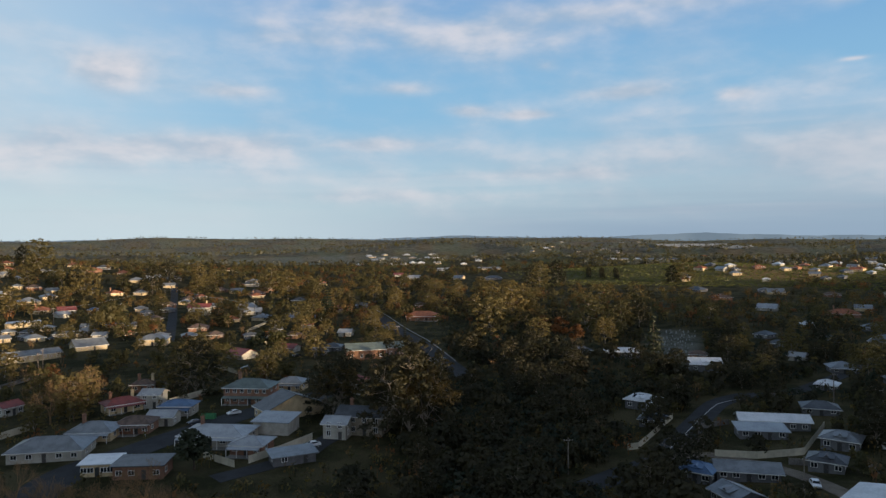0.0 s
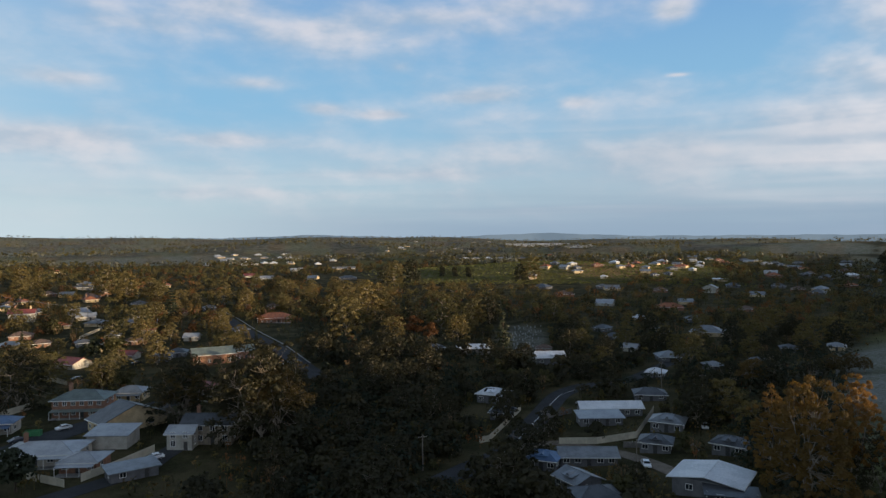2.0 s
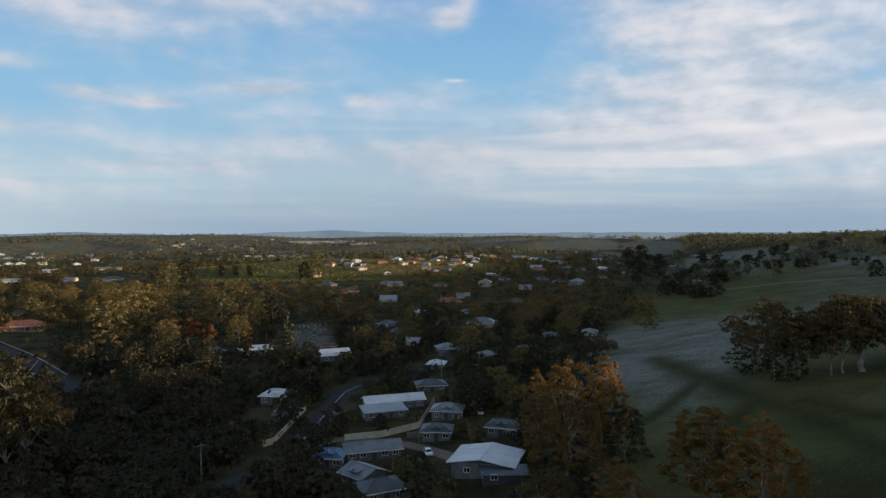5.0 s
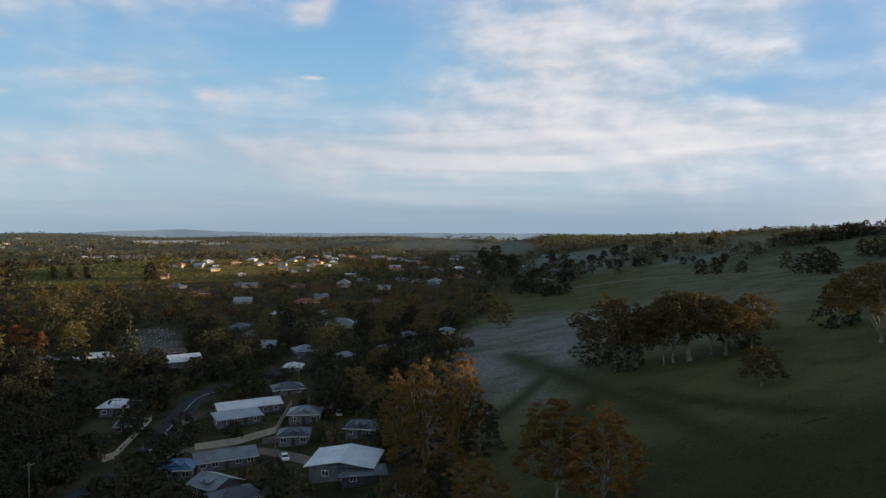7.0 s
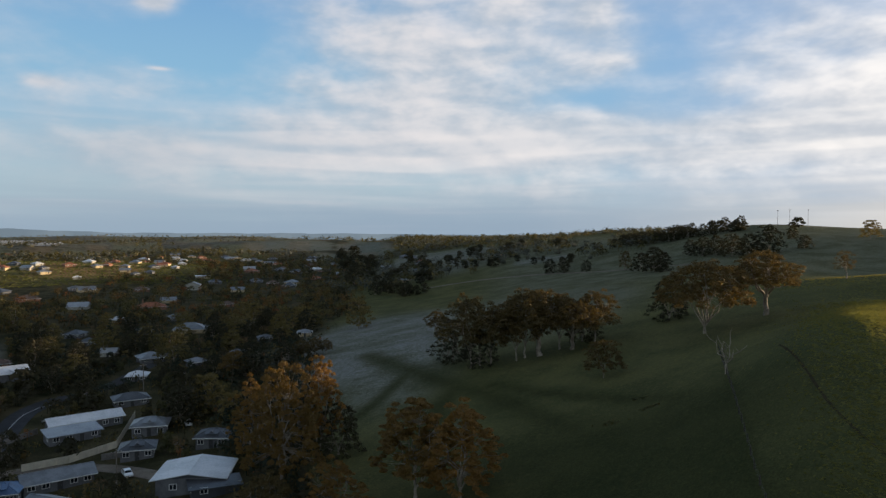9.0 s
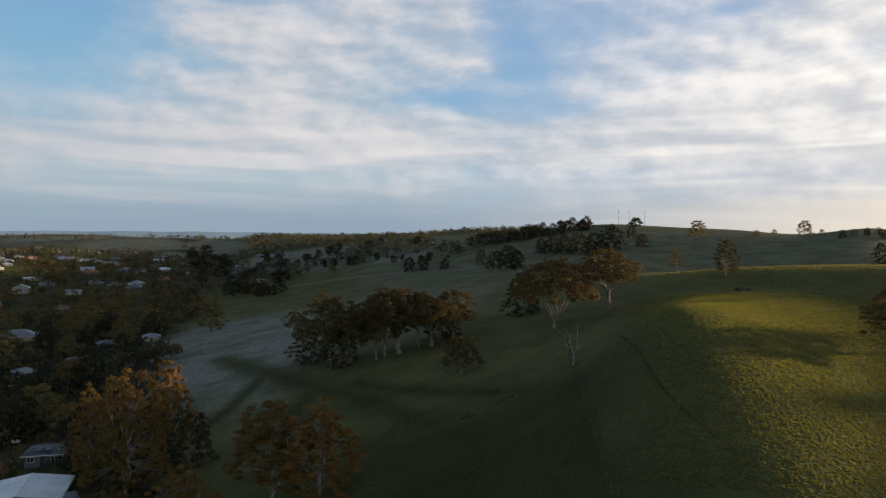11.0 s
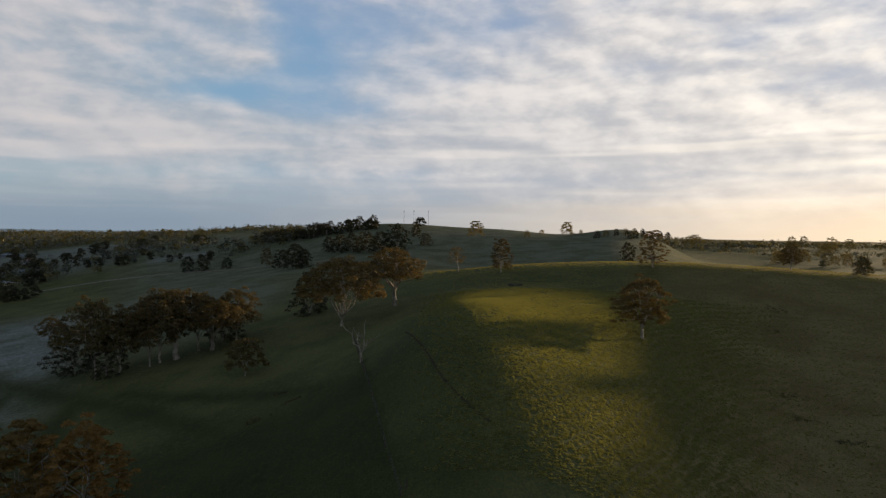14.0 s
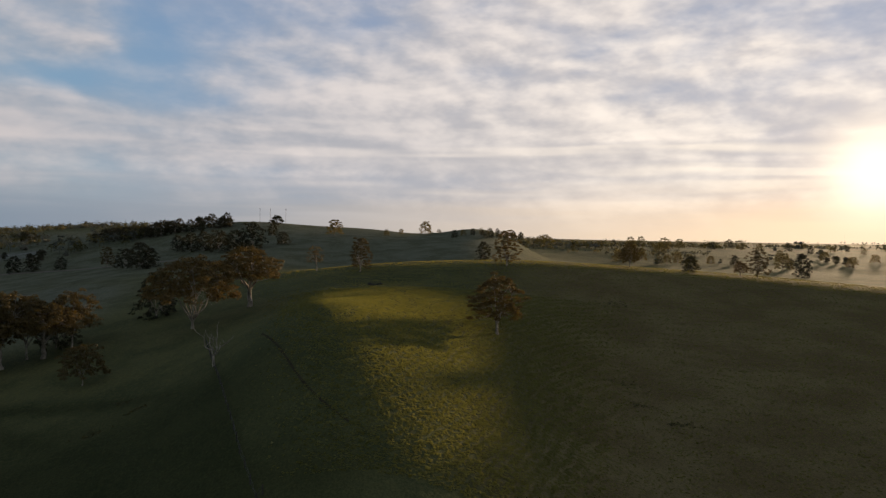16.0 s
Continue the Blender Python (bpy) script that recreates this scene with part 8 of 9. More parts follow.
plant("gum_tree", GUMS[5], 39.9, 277, "dark eucalypt along the field edge", 0.52)
plant("gum_tree", GUMS[6], 41.1, 284, "dark eucalypt along the field edge", 0.49)
plant("gum_tree", GUMS[6], 42.2, 289, "dark eucalypt along the field edge", 0.44)
plant("gum_tree", GUMS[6], 43.1, 289, "dark eucalypt along the field edge", 0.35)
plant("gum_tree", GUMS[5], 37.1, 274, "dark eucalypt along the field edge", 0.64)
plant("gum_tree", GUMS[1], 35.7, 257, "dark eucalypt along the field edge", 0.64)
plant("gum_tree", GUMS[5], 34.3, 264, "dark eucalypt along the field edge", 0.55)
plant("gum_tree", GUMS[6], 39.9, 244, "dark eucalypt along the field edge", 0.32)
plant("gum_tree", GUMS[6], 38.7, 228, "dark eucalypt along the field edge", 0.38)
plant("wood_edge_tree", TOWN_TREES[8][1], 66.6, 671, "tree of the dark wood along the ridge", 0.79)
plant("wood_edge_tree", TOWN_TREES[8][1], 67.1, 682, "tree of the dark wood along the ridge", 0.69)
plant("wood_edge_tree", TOWN_TREES[8][1], 67.3, 678, "tree of the dark wood along the ridge", 1.00)
plant("wood_edge_tree", TOWN_TREES[1][1], 67.7, 662, "tree of the dark wood along the ridge", 0.79)
plant("wood_edge_tree", TOWN_TREES[8][1], 67.9, 677, "tree of the dark wood along the ridge", 0.98)
plant("wood_edge_tree", TOWN_TREES[1][1], 68.4, 654, "tree of the dark wood along the ridge", 0.68)
plant("wood_edge_tree", TOWN_TREES[8][1], 68.5, 676, "tree of the dark wood along the ridge", 0.96)
plant("wood_edge_tree", TOWN_TREES[8][1], 69.0, 645, "tree of the dark wood along the ridge", 0.77)
plant("wood_edge_tree", TOWN_TREES[1][1], 69.2, 648, "tree of the dark wood along the ridge", 0.79)
plant("wood_edge_tree", TOWN_TREES[1][1], 69.7, 660, "tree of the dark wood along the ridge", 0.71)
plant("wood_edge_tree", TOWN_TREES[8][1], 69.8, 648, "tree of the dark wood along the ridge", 0.90)
plant("wood_edge_tree", TOWN_TREES[8][1], 70.2, 641, "tree of the dark wood along the ridge", 0.82)
plant("wood_edge_tree", TOWN_TREES[1][1], 70.6, 637, "tree of the dark wood along the ridge", 0.85)
plant("wood_edge_tree", TOWN_TREES[1][1], 71.0, 632, "tree of the dark wood along the ridge", 0.84)
plant("wood_edge_tree", TOWN_TREES[1][1], 71.2, 645, "tree of the dark wood along the ridge", 0.82)
plant("wood_edge_tree", TOWN_TREES[8][1], 71.6, 646, "tree of the dark wood along the ridge", 0.91)
plant("wood_edge_tree", TOWN_TREES[8][1], 71.7, 652, "tree of the dark wood along the ridge", 0.92)
plant("wood_edge_tree", TOWN_TREES[1][1], 72.0, 634, "tree of the dark wood along the ridge", 0.77)
plant("wood_edge_tree", TOWN_TREES[1][1], 72.3, 641, "tree of the dark wood along the ridge", 0.78)
plant("wood_edge_tree", TOWN_TREES[8][1], 72.6, 635, "tree of the dark wood along the ridge", 0.66)
plant("wood_edge_tree", TOWN_TREES[1][1], 73.1, 625, "tree of the dark wood along the ridge", 0.72)
plant("wood_edge_tree", TOWN_TREES[1][1], 73.6, 634, "tree of the dark wood along the ridge", 0.67)
plant("wood_edge_tree", TOWN_TREES[8][1], 73.9, 620, "tree of the dark wood along the ridge", 0.71)
plant("wood_edge_tree", TOWN_TREES[8][1], 73.9, 644, "tree of the dark wood along the ridge", 0.92)
plant("wood_edge_tree", TOWN_TREES[8][1], 74.3, 640, "tree of the dark wood along the ridge", 0.91)
plant("wood_edge_tree", TOWN_TREES[1][1], 74.7, 631, "tree of the dark wood along the ridge", 0.83)
plant("wood_edge_tree", TOWN_TREES[8][1], 75.1, 622, "tree of the dark wood along the ridge", 0.78)
plant("wood_edge_tree", TOWN_TREES[8][1], 75.4, 627, "tree of the dark wood along the ridge", 0.91)
plant("wood_edge_tree", TOWN_TREES[1][1], 75.8, 631, "tree of the dark wood along the ridge", 0.80)
plant("wood_edge_tree", TOWN_TREES[8][1], 76.1, 624, "tree of the dark wood along the ridge", 0.72)
plant("wood_edge_tree", TOWN_TREES[9][1], 59.6, 685, "dark tree of the wood in the far valley", 0.55)
plant("wood_edge_tree", TOWN_TREES[9][1], 55.4, 845, "dark tree of the wood in the far valley", 1.09)
plant("wood_edge_tree", TOWN_TREES[8][1], 60.9, 641, "dark tree of the wood in the far valley", 0.50)
plant("wood_edge_tree", TOWN_TREES[9][1], 64.3, 766, "dark tree of the wood in the far valley", 0.72)
plant("wood_edge_tree", TOWN_TREES[8][1], 57.3, 729, "dark tree of the wood in the far valley", 0.70)
plant("wood_edge_tree", TOWN_TREES[8][1], 53.2, 763, "dark tree of the wood in the far valley", 0.97)
plant("wood_edge_tree", TOWN_TREES[8][1], 54.9, 849, "dark tree of the wood in the far valley", 1.03)
plant("wood_edge_tree", TOWN_TREES[9][1], 64.6, 613, "dark tree of the wood in the far valley", 0.50)
plant("wood_edge_tree", TOWN_TREES[8][1], 53.8, 740, "dark tree of the wood in the far valley", 0.69)
plant("wood_edge_tree", TOWN_TREES[9][1], 60.5, 664, "dark tree of the wood in the far valley", 0.54)
plant("wood_edge_tree", TOWN_TREES[8][1], 55.3, 860, "dark tree of the wood in the far valley", 1.07)
plant("wood_edge_tree", TOWN_TREES[9][1], 62.4, 601, "dark tree of the wood in the far valley", 0.48)
plant("wood_edge_tree", TOWN_TREES[8][1], 60.1, 627, "dark tree of the wood in the far valley", 0.63)
plant("wood_edge_tree", TOWN_TREES[8][1], 62.0, 801, "dark tree of the wood in the far valley", 1.01)
plant("wood_edge_tree", TOWN_TREES[8][1], 62.3, 614, "dark tree of the wood in the far valley", 0.53)
plant("wood_edge_tree", TOWN_TREES[9][1], 55.5, 703, "dark tree of the wood in the far valley", 0.59)
plant("wood_edge_tree", TOWN_TREES[8][1], 55.6, 941, "dark tree of the wood in the far valley", 0.89)
plant("wood_edge_tree", TOWN_TREES[9][1], 57.4, 718, "dark tree of the wood in the far valley", 0.67)
plant("wood_edge_tree", TOWN_TREES[8][1], 56.6, 666, "dark tree of the wood in the far valley", 0.58)
plant("wood_edge_tree", TOWN_TREES[9][1], 57.6, 669, "dark tree of the wood in the far valley", 0.75)
plant("wood_edge_tree", TOWN_TREES[8][1], 57.0, 654, "dark tree of the wood in the far valley", 0.84)
plant("wood_edge_tree", TOWN_TREES[9][1], 50.8, 963, "dark tree of the wood in the far valley", 1.18)
plant("wood_edge_tree", TOWN_TREES[8][1], 58.2, 797, "dark tree of the wood in the far valley", 0.77)
plant("wood_edge_tree", TOWN_TREES[8][1], 63.1, 606, "dark tree of the wood in the far valley", 0.77)
plant("wood_edge_tree", TOWN_TREES[9][1], 62.4, 790, "dark tree of the wood in the far valley", 0.98)
plant("wood_edge_tree", TOWN_TREES[8][1], 58.1, 842, "dark tree of the wood in the far valley", 1.06)
plant("wood_edge_tree", TOWN_TREES[8][1], 59.0, 899, "dark tree of the wood in the far valley", 1.06)
plant("wood_edge_tree", TOWN_TREES[9][1], 58.0, 825, "dark tree of the wood in the far valley", 0.65)
plant("wood_edge_tree", TOWN_TREES[8][1], 56.6, 661, "dark tree of the wood in the far valley", 0.74)
plant("wood_edge_tree", TOWN_TREES[8][1], 52.3, 736, "dark tree of the wood in the far valley", 0.81)
plant("wood_edge_tree", TOWN_TREES[8][1], 55.7, 911, "dark tree of the wood in the far valley", 0.98)
plant("wood_edge_tree", TOWN_TREES[8][1], 53.0, 761, "dark tree of the wood in the far valley", 1.00)
plant("wood_edge_tree", TOWN_TREES[8][1], 62.5, 798, "dark tree of the wood in the far valley", 0.87)
plant("wood_edge_tree", TOWN_TREES[9][1], 51.1, 1088, "dark tree of the wood in the far valley", 1.03)
plant("wood_edge_tree", TOWN_TREES[8][1], 58.2, 907, "dark tree of the wood in the far valley", 0.86)
plant("wood_edge_tree", TOWN_TREES[8][1], 63.0, 616, "dark tree of the wood in the far valley", 0.48)
plant("wood_edge_tree", TOWN_TREES[8][1], 51.4, 758, "dark tree of the wood in the far valley", 0.97)
plant("wood_edge_tree", TOWN_TREES[8][1], 58.1, 740, "dark tree of the wood in the far valley", 0.64)
plant("wood_edge_tree", TOWN_TREES[8][1], 55.7, 740, "dark tree of the wood in the far valley", 0.82)
plant("wood_edge_tree", TOWN_TREES[8][1], 54.4, 689, "dark tree of the wood in the far valley", 0.71)
plant("wood_edge_tree", TOWN_TREES[8][1], 58.7, 678, "dark tree of the wood in the far valley", 0.66)
plant("wood_edge_tree", TOWN_TREES[9][1], 58.9, 891, "dark tree of the wood in the far valley", 0.91)
plant("wood_edge_tree", TOWN_TREES[9][1], 62.0, 711, "dark tree of the wood in the far valley", 0.84)
plant("wood_edge_tree", TOWN_TREES[9][1], 63.4, 772, "dark tree of the wood in the far valley", 0.83)
plant("wood_edge_tree", TOWN_TREES[8][1], 55.2, 683, "dark tree of the wood in the far valley", 0.70)
plant("wood_edge_tree", TOWN_TREES[8][1], 54.1, 806, "dark tree of the wood in the far valley", 0.95)
plant("wood_edge_tree", TOWN_TREES[8][1], 50.0, 863, "dark tree at the edge of the town", 1.10)
plant("wood_edge_tree", TOWN_TREES[1][1], 51.0, 730, "dark tree at the edge of the town", 1.23)
plant("wood_edge_tree", TOWN_TREES[8][1], 45.0, 715, "dark tree at the edge of the town", 1.24)
plant("wood_edge_tree", TOWN_TREES[8][1], 49.0, 571, "dark tree at the edge of the town", 0.94)
plant("wood_edge_tree", TOWN_TREES[8][1], 44.9, 977, "dark tree at the edge of the town", 1.47)
plant("wood_edge_tree", TOWN_TREES[1][1], 49.4, 730, "dark tree at the edge of the town", 0.97)
plant("wood_edge_tree", TOWN_TREES[1][1], 44.4, 1438, "dark tree at the edge of the town", 1.83)
plant("wood_edge_tree", TOWN_TREES[8][1], 45.4, 1578, "dark tree at the edge of the town", 2.63)
plant("wood_edge_tree", TOWN_TREES[8][1], 44.3, 1404, "dark tree at the edge of the town", 2.08)
plant("wood_edge_tree", TOWN_TREES[8][1], 51.1, 635, "dark tree at the edge of the town", 1.04)
plant("wood_edge_tree", TOWN_TREES[8][1], 51.4, 634, "dark tree at the edge of the town", 0.94)
plant("wood_edge_tree", TOWN_TREES[8][1], 44.9, 683, "dark tree at the edge of the town", 1.18)
plant("wood_edge_tree", TOWN_TREES[8][1], 48.2, 585, "dark tree at the edge of the town", 0.77)
plant("wood_edge_tree", TOWN_TREES[8][1], 45.9, 1210, "dark tree at the edge of the town", 1.63)
plant("wood_edge_tree", TOWN_TREES[8][1], 49.3, 554, "dark tree at the edge of the town", 0.75)
plant("wood_edge_tree", TOWN_TREES[8][1], 47.0, 899, "dark tree at the edge of the town", 1.30)
plant("wood_edge_tree", TOWN_TREES[8][1], 46.9, 1001, "dark tree at the edge of the town", 1.72)
plant("wood_edge_tree", TOWN_TREES[8][1], 51.2, 705, "dark tree at the edge of the town", 1.06)
plant("wood_edge_tree", TOWN_TREES[8][1], 49.1, 718, "dark tree at the edge of the town", 1.06)
plant("wood_edge_tree", TOWN_TREES[1][1], 47.1, 593, "dark tree at the edge of the town", 0.78)
plant("wood_edge_tree", TOWN_TREES[1][1], 49.6, 557, "dark tree at the edge of the town", 0.83)
plant("wood_edge_tree", TOWN_TREES[8][1], 48.4, 585, "dark tree at the edge of the town", 0.76)
plant("wood_edge_tree", TOWN_TREES[8][1], 45.2, 807, "dark tree at the edge of the town", 1.39)
plant("wood_edge_tree", TOWN_TREES[1][1], 48.1, 617, "dark tree at the edge of the town", 0.97)
plant("wood_edge_tree", TOWN_TREES[8][1], 48.5, 701, "dark tree at the edge of the town", 1.22)
plant("wood_edge_tree", TOWN_TREES[8][1], 46.4, 985, "dark tree at the edge of the town", 1.62)
plant("wood_edge_tree", TOWN_TREES[8][1], 45.4, 932, "dark tree at the edge of the town", 1.30)
plant("wood_edge_tree", TOWN_TREES[8][1], 47.2, 676, "dark tree at the edge of the town", 1.08)
plant("wood_edge_tree", TOWN_TREES[8][1], 47.6, 604, "dark tree at the edge of the town", 1.01)
plant("wood_edge_tree", TOWN_TREES[1][1], 44.3, 580, "dark tree at the edge of the town", 0.73)
plant("wood_edge_tree", TOWN_TREES[8][1], 49.9, 563, "dark tree at the edge of the town", 0.70)
plant("wood_edge_tree", TOWN_TREES[8][1], 50.7, 618, "dark tree at the edge of the town", 1.00)
plant("wood_edge_tree", TOWN_TREES[8][1], 51.2, 557, "dark tree at the edge of the town", 0.74)
plant("wood_edge_tree", TOWN_TREES[8][1], 49.8, 938, "dark tree at the edge of the town", 1.44)
plant("wood_edge_tree", TOWN_TREES[8][1], 50.4, 553, "dark tree at the edge of the town", 0.74)
plant("wood_edge_tree", TOWN_TREES[8][1], 46.4, 857, "dark tree at the edge of the town", 1.38)
plant("wood_edge_tree", TOWN_TREES[8][1], 45.0, 1074, "dark tree at the edge of the town", 1.84)
plant("wood_edge_tree", TOWN_TREES[8][1], 46.8, 746, "dark tree at the edge of the town", 1.18)
plant("wood_edge_tree", TOWN_TREES[8][1], 44.3, 970, "dark tree at the edge of the town", 1.38)
plant("wood_edge_tree", TOWN_TREES[1][1], 45.7, 762, "dark tree at the edge of the town", 1.32)
plant("wood_edge_tree", TOWN_TREES[1][1], 98.1, 589, "skyline tree of the far grove", 0.44)
# the next two stand kilometres behind the grove, enlarged to fit the view
plant("wood_edge_tree", TOWN_TREES[1][1], 98.8, 4418, "skyline tree of the far grove", 3.24)
plant("wood_edge_tree", TOWN_TREES[1][1], 99.4, 3913, "skyline tree of the far grove", 2.86)
plant("wood_edge_tree", TOWN_TREES[1][1], 97.0, 553, "skyline tree of the far grove", 0.40)
plant("wood_edge_tree", TOWN_TREES[1][1], 97.6, 568, "skyline tree of the far grove", 0.42)
plant("wood_edge_tree", TOWN_TREES[1][1], 96.6, 540, "skyline tree of the far grove", 0.40)
plant("wood_edge_tree", TOWN_TREES[0][1], 110.7, 1282, "paddock tree beyond the crest", 1.56)
plant("wood_edge_tree", TOWN_TREES[9][1], 120.1, 2274, "paddock tree beyond the crest", 2.59)
plant("wood_edge_tree", TOWN_TREES[9][1], 110.1, 862, "paddock tree beyond the crest", 0.77)
plant("wood_edge_tree", TOWN_TREES[9][1], 121.6, 1371, "paddock tree beyond the crest", 1.37)
plant("wood_edge_tree", TOWN_TREES[0][1], 110.3, 862, "paddock tree beyond the crest", 0.75)
plant("wood_edge_tree", TOWN_TREES[9][1], 120.1, 1150, "paddock tree beyond the crest", 0.73)
plant("wood_edge_tree", TOWN_TREES[8][1], 120.3, 1103, "paddock tree beyond the crest", 0.78)
plant("wood_edge_tree", TOWN_TREES[0][1], 111.7, 887, "paddock tree beyond the crest", 0.94)
plant("wood_edge_tree", TOWN_TREES[2][1], 110.3, 1093, "paddock tree beyond the crest", 1.36)
plant("wood_edge_tree", TOWN_TREES[9][1], 118.3, 1042, "paddock tree beyond the crest", 0.93)
plant("wood_edge_tree", TOWN_TREES[8][1], 122.0, 1015, "paddock tree beyond the crest", 0.67)
plant("wood_edge_tree", TOWN_TREES[9][1], 121.5, 1139, "paddock tree beyond the crest", 1.18)
plant("wood_edge_tree", TOWN_TREES[8][1], 110.2, 1431, "paddock tree beyond the crest", 0.97)
plant("wood_edge_tree", TOWN_TREES[9][1], 109.1, 1123, "paddock tree beyond the crest", 0.91)
plant("wood_edge_tree", TOWN_TREES[0][1], 123.4, 882, "paddock tree beyond the crest", 0.75)
plant("wood_edge_tree", TOWN_TREES[9][1], 114.8, 920, "paddock tree beyond the crest", 0.64)
plant("wood_edge_tree", TOWN_TREES[0][1], 118.9, 1030, "paddock tree beyond the crest", 0.98)
plant("wood_edge_tree", TOWN_TREES[2][1], 111.8, 1658, "paddock tree beyond the crest", 1.50)
plant("wood_edge_tree", TOWN_TREES[8][1], 122.5, 996, "paddock tree beyond the crest", 0.94)
plant("wood_edge_tree", TOWN_TREES[8][1], 123.2, 971, "paddock tree beyond the crest", 0.88)
plant("wood_edge_tree", TOWN_TREES[9][1], 118.5, 1631, "paddock tree beyond the crest", 1.25)
plant("wood_edge_tree", TOWN_TREES[2][1], 108.9, 920, "paddock tree beyond the crest", 1.13)
plant("wood_edge_tree", TOWN_TREES[2][1], 114.1, 895, "paddock tree beyond the crest", 0.74)
plant("wood_edge_tree", TOWN_TREES[2][1], 124.9, 1019, "paddock tree beyond the crest", 0.76)
plant("wood_edge_tree", TOWN_TREES[0][1], 108.9, 1819, "paddock tree beyond the crest", 1.93)
plant("wood_edge_tree", TOWN_TREES[2][1], 121.8, 1037, "paddock tree beyond the crest", 0.92)
plant("wood_edge_tree", TOWN_TREES[8][1], 79.7, 639, "dark bushy tree on the hilltop between the masts", 0.83, wide=1.00)
plant("wood_edge_tree", TOWN_TREES[8][1], 79.2, 641, "low dark bush on the hilltop", 0.46, wide=0.61)

# bare and leafy trees of the town
plant("bare_tree", BARE[0], -32.7, 124, "leafless tree with twigs coloured a sunlit orange", 1.83)
plant("bare_tree", BARE[1], -31.4, 127, "leafless tree with twigs coloured a sunlit orange", 1.71)
plant("bare_tree", BARE[2], -30.3, 118, "leafless tree with twigs coloured a sunlit orange", 1.78)
plant("bare_tree", BARE[0], -28.9, 118, "leafless tree with twigs coloured a sunlit orange", 1.60)
plant("bare_tree", BARE[1], -28.0, 118, "leafless tree with twigs coloured a sunlit orange", 1.81)
plant("bare_tree", BARE[2], -26.9, 121, "leafless tree with twigs coloured a sunlit orange", 1.46)
plant("bare_tree", BARE[0], -25.4, 127, "leafless tree with twigs coloured a sunlit orange", 1.62)
plant("bare_tree", BARE[1], -24.6, 121, "leafless tree with twigs coloured a sunlit orange", 1.49)
plant("bare_tree", BARE[2], -23.2, 127, "leafless tree with twigs coloured a sunlit orange", 1.47)
plant("bare_tree", BARE[0], -22.3, 118, "leafless tree with twigs coloured a sunlit orange", 1.83)
plant("bare_tree", BARE[1], -20.7, 118, "leafless tree with twigs coloured a sunlit orange", 1.68)
plant("bare_tree", BARE[2], -20.0, 127, "leafless tree with twigs coloured a sunlit orange", 1.47)
plant("bare_tree", BARE[0], -18.7, 121, "leafless tree with twigs coloured a sunlit orange", 1.47)
plant("bare_tree", BARE[0], -29.6, 243, "large leafless tree with a grey-brown crown", 1.63)
plant("bare_tree", BARE[1], -27.3, 248, "large leafless tree with a grey-brown crown", 1.85)
plant("bare_tree", BARE[2], -28.5, 254, "large leafless tree with a grey-brown crown", 1.33)
plant("bare_tree", BARE[1], -30.6, 293, "large leafless tree with a grey-brown crown", 1.27)
plant("bare_tree", BARE[0], -31.9, 167, "leafless tree with twigs coloured a sunlit orange", 1.19)
plant("bare_tree", BARE[1], -30.0, 157, "leafless tree with twigs coloured a sunlit orange", 1.08)
plant("bare_tree", BARE[2], -27.5, 155, "leafless tree with twigs coloured a sunlit orange", 1.07)
plant("bare_tree", BARE[0], -25.0, 153, "leafless tree with twigs coloured a sunlit orange", 1.19)
plant("bare_tree", BARE[1], -23.5, 156, "leafless tree with twigs coloured a sunlit orange", 1.15)
plant("bare_tree", BARE[2], -21.7, 146, "leafless tree with twigs coloured a sunlit orange", 0.97)
plant("bare_tree", BARE[0], -28.9, 164, "leafless tree with twigs coloured a sunlit orange", 0.65)
plant("bare_tree", BARE[1], -26.2, 146, "leafless tree with twigs coloured a sunlit orange", 1.03)
plant("bare_tree", BARE[2], -19.7, 137, "leafless tree with twigs coloured a sunlit orange", 0.95)
plant("bare_tree", BARE[0], -32.7, 161, "leafless tree with twigs coloured a sunlit orange", 0.86)
plant("bare_tree", BARE[1], -22.9, 142, "leafless tree with twigs coloured a sunlit orange", 1.10)
plant("bare_tree", BARE[2], -30.7, 170, "leafless tree with twigs coloured a sunlit orange", 0.59)
plant("bare_tree", BARE[0], -20.5, 152, "leafless tree with twigs coloured a sunlit orange", 0.52)
# dark leaves here put shade into crowns the sun would reach
plant("gum_tree", GUMS[5], -2.9, 192, "eucalypt among the houses", 1.52)
plant("gum_tree", GUMS[5], -4.5, 201, "eucalypt among the houses", 1.16)
plant("gum_tree", GUMS[7], -1.5, 195, "eucalypt among the houses", 1.14)
plant("gum_tree", GUMS[5], -9.1, 216, "eucalypt among the houses", 1.09)
plant("gum_tree", GUMS[1], -8.2, 218, "eucalypt among the houses", 0.88)
plant("gum_tree", GUMS[5], -19.7, 264, "eucalypt among the houses", 1.17)
plant("distant_gum_tree", TOWN_TREES[0][1], 3.9, 376, "eucalypt among the houses", 1.49)
plant("distant_gum_tree", TOWN_TREES[0][1], 5.6, 505, "eucalypt among the houses", 1.65)
plant("distant_gum_tree", TOWN_TREES[0][1], 6.5, 556, "eucalypt among the houses", 1.21)
plant("distant_gum_tree", TOWN_TREES[0][1], -3.9, 527, "eucalypt among the houses", 1.15)
plant("distant_gum_tree", TOWN_TREES[1][1], -1.8, 700, "eucalypt among the houses", 1.14)
plant("distant_gum_tree", TOWN_TREES[0][1], 7.9, 770, "eucalypt among the houses", 1.87)
plant("distant_gum_tree", TOWN_TREES[1][1], 7.2, 808, "eucalypt among the houses", 1.53)
